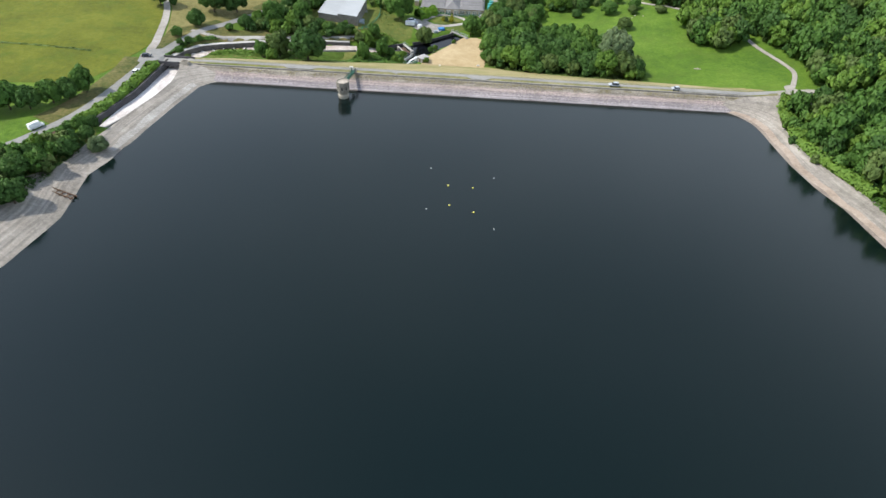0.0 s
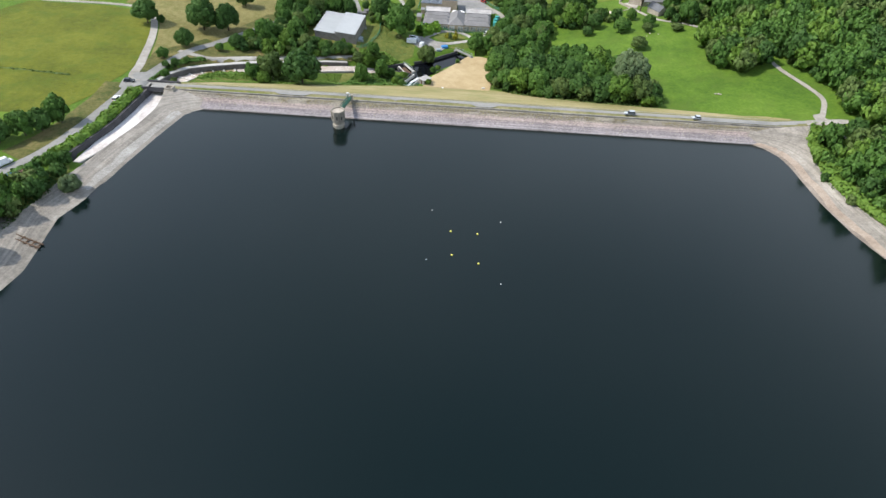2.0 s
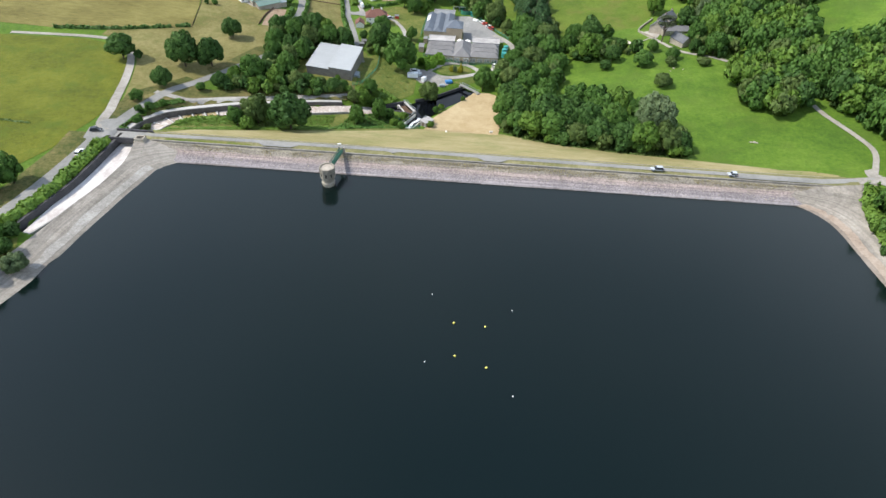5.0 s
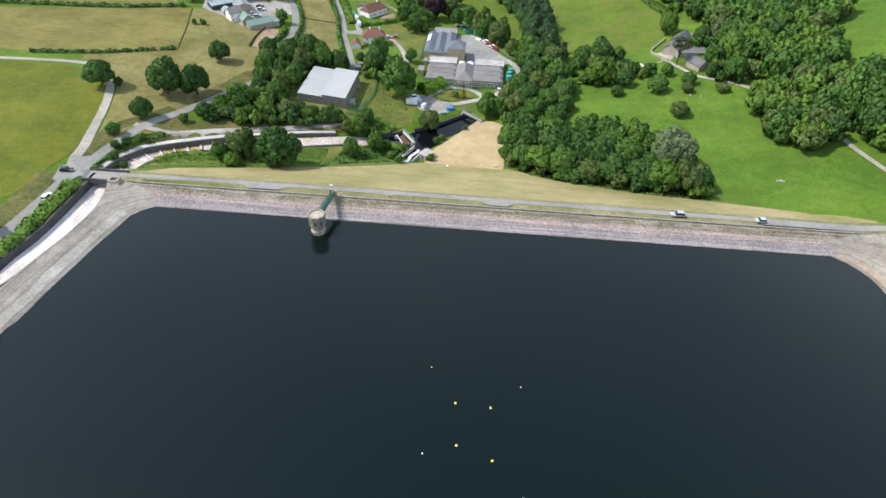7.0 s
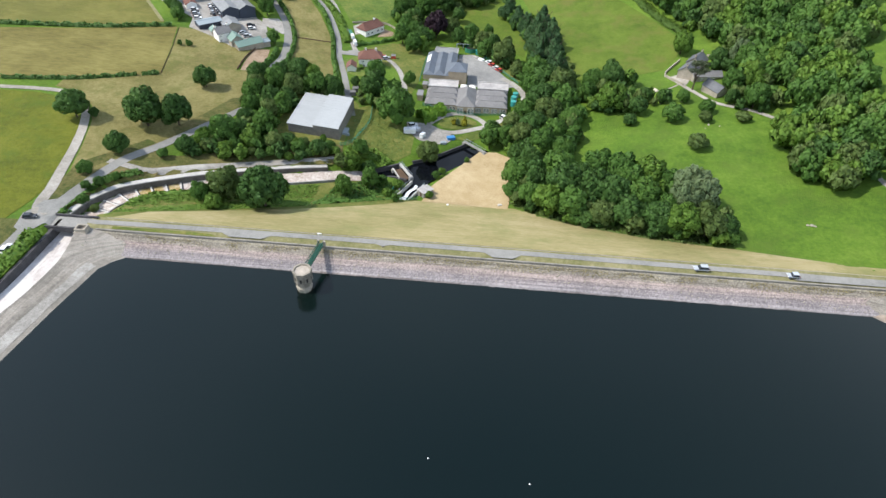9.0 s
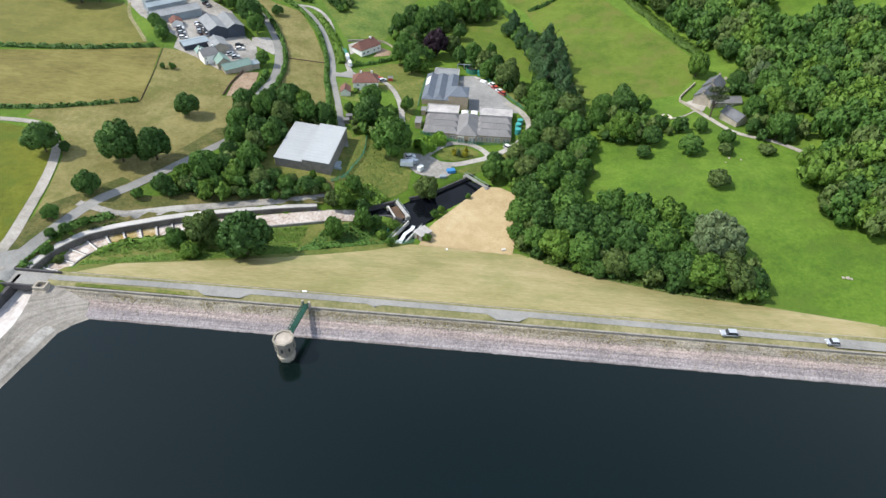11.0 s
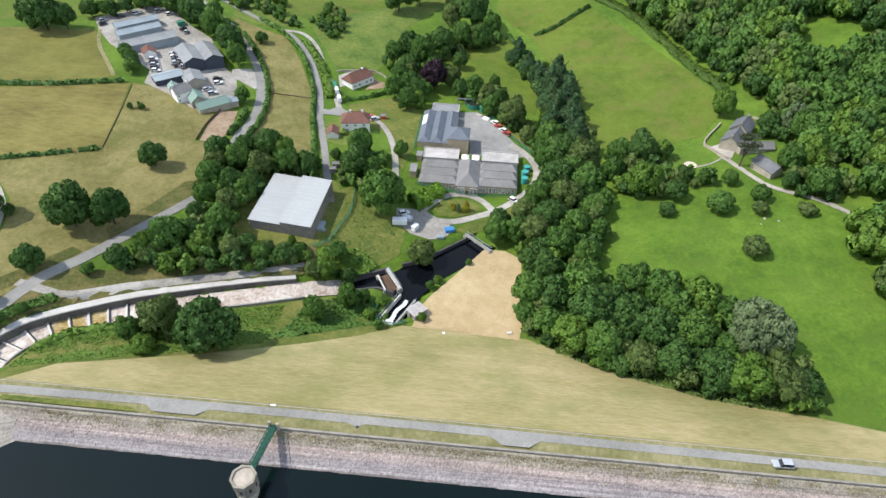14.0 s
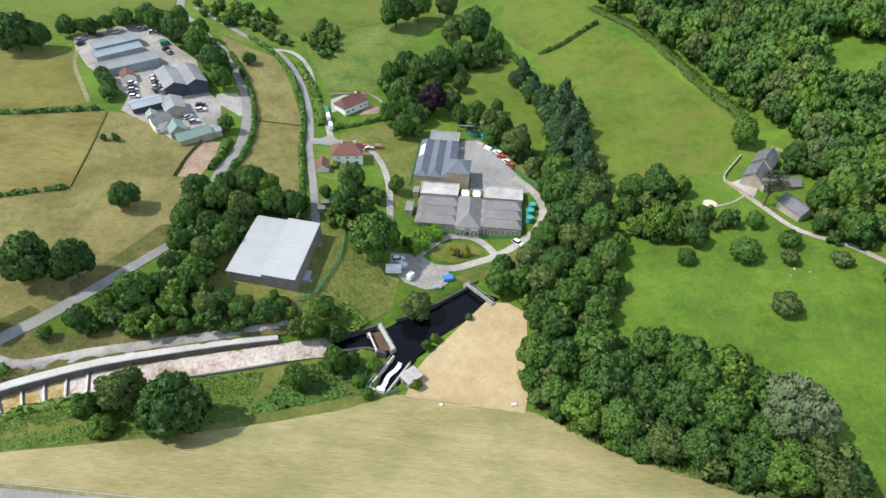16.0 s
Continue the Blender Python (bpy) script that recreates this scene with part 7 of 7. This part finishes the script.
mesh_fence([(-34.5, 365.0), (-25, 364), (-15, 362.9), (-5, 363.6), (4.5, 364.6)], 1.6, M_GREENFENCE, "green mesh fence before the water works")
mesh_fence([(-38, 303), (-39, 298), (-37, 294.5), (-31.5, 294), (-28.5, 296.5)], 1.6, M_GREENFENCE, "green mesh fence round the stilling basin")
mesh_fence([(-63, 320), (-59, 324), (-57, 332), (-55, 342), (-56, 356)], 1.6, M_GREENFENCE, "green mesh fence beside the shed")
mesh_fence([(-8, 423), (-2, 412.5), (7.5, 397.5), (14.8, 386), (14.5, 376)], 1.6, M_GREENFENCE, "green mesh fence round the works yard")
mesh_fence([(-38.5, 388), (-38.5, 402), (-38, 418)], 1.6, M_GREENFENCE, "green mesh fence beside the filter house")

# ---- vehicles ----


def car(x, y, rot, mat, label, z=None, L=4.3, H=1.5, van=False, group=""):
    g = gz(x, y) + 0.22 if z is None else z
    ob = thing("van" if van else "car", pose(x, y, g, 0, 0, rot), label, "van" if van else "car", group)
    h, w = L / 2, 0.9
    bm = boxes((-h, h, -w, w, 0.28, 0.85 if not van else 1.0))
    bmesh.ops.bevel(bm, geom=bm.edges[:], offset=0.14, segments=2, affect="EDGES")
    body = part("body", bm, mat, ob)
    bm = bmesh.new()
    z0, z1 = (0.8, H) if not van else (0.95, H)
    a0, a1, b0, b1 = (-h * 0.92, h * 0.45, -h * 0.7, h * 0.18) if not van else (-h * 0.97, h * 0.72, -h * 0.93, h * 0.5)
    lo = [bm.verts.new(p) for p in ((a0, -w * 0.95, z0), (a1, -w * 0.95, z0), (a1, w * 0.95, z0), (a0, w * 0.95, z0))]
    hi = [bm.verts.new(p) for p in ((b0, -w * 0.78, z1), (b1, -w * 0.78, z1), (b1, w * 0.78, z1), (b0, w * 0.78, z1))]
    for k in range(4):
        bm.faces.new((lo[k], lo[(k + 1) % 4], hi[(k + 1) % 4], hi[k]))
    part("cabin_glass", bm, M_GLASS if not van else mat, ob, "dark glazed cabin")
    part("roof", boxes((b0 - 0.05, b1 + 0.05, -w * 0.8, w * 0.8, z1 - 0.03, z1 + 0.05)), mat, ob)
    if van:
        bm = boxes((0, 0.04, -w * 0.75, w * 0.75, 0.0, 0.6))
        bmesh.ops.transform(bm, matrix=pose(h * 0.72, 0, 1.05, 0, -22, 0), verts=bm.verts)
        part("windscreen", bm, M_GLASS, ob)
    for sx in (-0.62, 0.62):
        for sy in (-1, 1):
            bm = bmesh.new()
            bmesh.ops.create_cone(bm, segments=12, cap_ends=True, radius1=0.32, radius2=0.32, depth=0.22, matrix=Matrix.Translation((sx * h, sy * w * 0.92, 0.32)) @ Matrix.Rotation(radians(90), 4, "X"))
            wh = part("wheel", bm, M_TYRE, ob)
            bm = bmesh.new()
            bmesh.ops.create_cone(bm, segments=10, cap_ends=True, radius1=0.18, radius2=0.18, depth=0.24, matrix=Matrix.Translation((sx * h, sy * w * 0.92, 0.32)) @ Matrix.Rotation(radians(90), 4, "X"))
            part("hub", bm, M_CARSILVER, wh)
    for sy in (-0.6, 0.6):
        part("headlight", boxes((h - 0.08, h + 0.01, sy - 0.2, sy + 0.2, 0.58, 0.74)), M_FRAME, ob)
        part("tail_light", boxes((-h - 0.01, -h + 0.08, sy - 0.2, sy + 0.2, 0.58, 0.74)), M_RED, ob)
    return ob


car(61.7, 249.0, -178, M_CARSILVER, "silver estate car on the dam road", z=CREST + 0.24, L=4.6, H=1.6)
car(88.2, 248.9, -178, M_CARSILVER, "small silver hatchback on the dam road", z=CREST + 0.24, L=3.4, H=1.4)
car(-143.9, 248.2, 10, M_CARDARK, "dark saloon car at the lane junction")
car(-142.2, 233.5, 92, M_CARWHITE, "white saloon car on the lane")
car(-156.6, 184.5, 62, M_CARWHITE, "white van on the lane", L=5.4, H=2.3, van=True)
for x, y, a, m_, lab in ((-60.5, 410.6, 40, M_RED, "red hatchback parked by the house"), (-58.5, 409.3, 40, M_CARSILVER, "silver hatchback parked by the house"),
                         (-5.2, 416.5, 140, M_CARWHITE, "white car parked in the works yard"), (-3.6, 413.4, 140, M_RED, "red car parked in the works yard"), (-1.4, 410.2, 140, M_CARWHITE, "white car parked in the works yard"), (0.2, 407.6, 140, M_RED, "red car parked in the works yard"),
                         (-36.5, 345.8, 20, M_CARWHITE, "white pickup parked on the gravel"), (3.5, 361.2, -40, M_CARWHITE, "white car on the works drive")):
    car(x, y, a, m_, lab)
car(-80.2, 430.5, 110, M_CARWHITE, "white van parked on the drive", L=5.4, H=2.3, van=True)
car(-77.5, 423.5, 110, M_CARWHITE, "white van parked on the drive", L=5.4, H=2.3, van=True)
pal = (M_CARWHITE, M_CARDARK, M_CARSILVER, M_CARDARK, M_CARWHITE, M_CARSILVER)
names = ("white", "dark", "silver", "dark", "white", "silver")
spots = [(-166.0 + 1.5 * k, 430 - 2.6 * k, 15) for k in range(5)] + [(-160.5 + 1.5 * k, 438 - 2.8 * k, 100 + 9 * k) for k in range(5)] + [(-157.5 + 1.6 * k, 438.5 - 2.8 * k, 80 + 9 * k) for k in range(5)] + [(-132.5, 421, 30), (-131, 417.5, 30), (-130, 408, 35), (-133.5, 410.5, 60)] + [(-206, 461, 60), (-208, 465, 55), (-202, 472, 50), (-197, 478, 50), (-188, 484, 55), (-181, 482, 50), (-167, 466, 80), (-164, 463, 100), (-171, 473, 30)]
for k, (x, y, a) in enumerate(spots):
    car(x, y, a, pal[k % 6], names[k % 6] + " car parked in the farm yard", group="farm yard cars")
# trailers, skips and covered stacks
for x, y, a, L, W, h, m_, lab, nm in ((-37.2, 340.6, 5, 5.2, 2.4, 2.3, M_CARWHITE, "white site cabin on the gravel", "site_cabin"), (-31.5, 338.8, 65, 2.6, 1.8, 2.2, M_CARWHITE, "white box trailer on the gravel", "trailer"), (-19.3, 340.8, 20, 3.4, 2.4, 1.2, M_BLUE, "heap under a blue tarpaulin", "covered_heap"), (-22.2, 336.6, 10, 2.6, 1.8, 1.0, M_PALEROOF, "pale stack of pipes", "pipe_stack"),
                                  (-149.2, 176.5, 35, 4.2, 2.3, 2.4, M_BLUE, "blue steel container by the lane", "container"), (-143.6, 180.3, 30, 4.0, 2.3, 2.4, M_BLUE, "blue steel container by the lane", "container"), (-148.6, 180.2, 30, 3.0, 2.2, 1.6, M_RUST, "rusty red skip by the lane", "skip"),
                                  (-12.6, 422.8, -30, 3.4, 1.8, 1.0, M_FELT, "pale covered stack in the works yard", "covered_stack"), (-9.4, 420.2, -35, 3.4, 1.8, 1.0, M_CARWHITE, "white covered stack in the works yard", "covered_stack"), (-82.6, 437, 110, 6.5, 1.8, 0.8, M_GREENFENCE, "lime-green covered boat on the drive", "covered_boat"),
                                  (-34.8, 343.2, -30, 3.6, 2.0, 1.7, M_CARSILVER, "silver caravan on the gravel", "caravan"), (-170, 471, 40, 3.5, 2.4, 2.3, M_GREENFENCE, "green storage tank in the farm yard", "tank"), (-150.5, 155.6, 15, 2.4, 1.8, 1.9, M_CARWHITE, "small white hut by the jetty", "hut"), (2.6, 293.8, 10, 1.5, 0.9, 0.7, M_CONC, "small concrete inspection box", "box"), (-16.8, 291.6, 0, 0.8, 0.7, 0.6, M_WHITE, "small white marker box on the grass", "box"), (-53.8, 252.2, 3, 1.4, 0.4, 0.5, M_WHITE, "white box beside the crest road", "box")):
    g = gz(x, y)
    ob = thing(nm, pose(x, y, g, 0, 0, a), lab, nm.split("_")[-1])
    bm = boxes((-L / 2, L / 2, -W / 2, W / 2, 0.0 if h < 1.5 else 0.15, h))
    bmesh.ops.bevel(bm, geom=bm.edges[:], offset=min(0.12, h * 0.12), segments=2, affect="EDGES")
    part("body", bm, m_, ob)
    part("base", boxes((-L / 2 + 0.2, L / 2 - 0.2, -W / 2 + 0.2, W / 2 - 0.2, -0.3, 0.2)), M_TYRE, ob)

# jetty on the shore
jt = thing("jetty", pose(-127.2, 151.5, 0, 0, 0, 166), "old dark timber slipway rail jetty on the stony shore", "jetty")
for s in (-0.8, 0.8):
    bm = boxes((-1, 28, s - 0.15, s + 0.15, 0, 0.3))
    for v in bm.verts:
        v.co.z += 0.5 + 0.13 * v.co.x
    part("beam", bm, M_RUST, jt)
for k in range(14):
    x = 2 * k
    part("crosspiece", boxes((x - 0.2, x + 0.2, -1.3, 1.3, 0.42 + 0.13 * x, 0.62 + 0.13 * x)), M_RUST, jt)
    part("pile", boxes((x - 0.12, x + 0.12, -0.95, -0.65, -1.5, 0.5 + 0.13 * x)), M_RUST, jt)
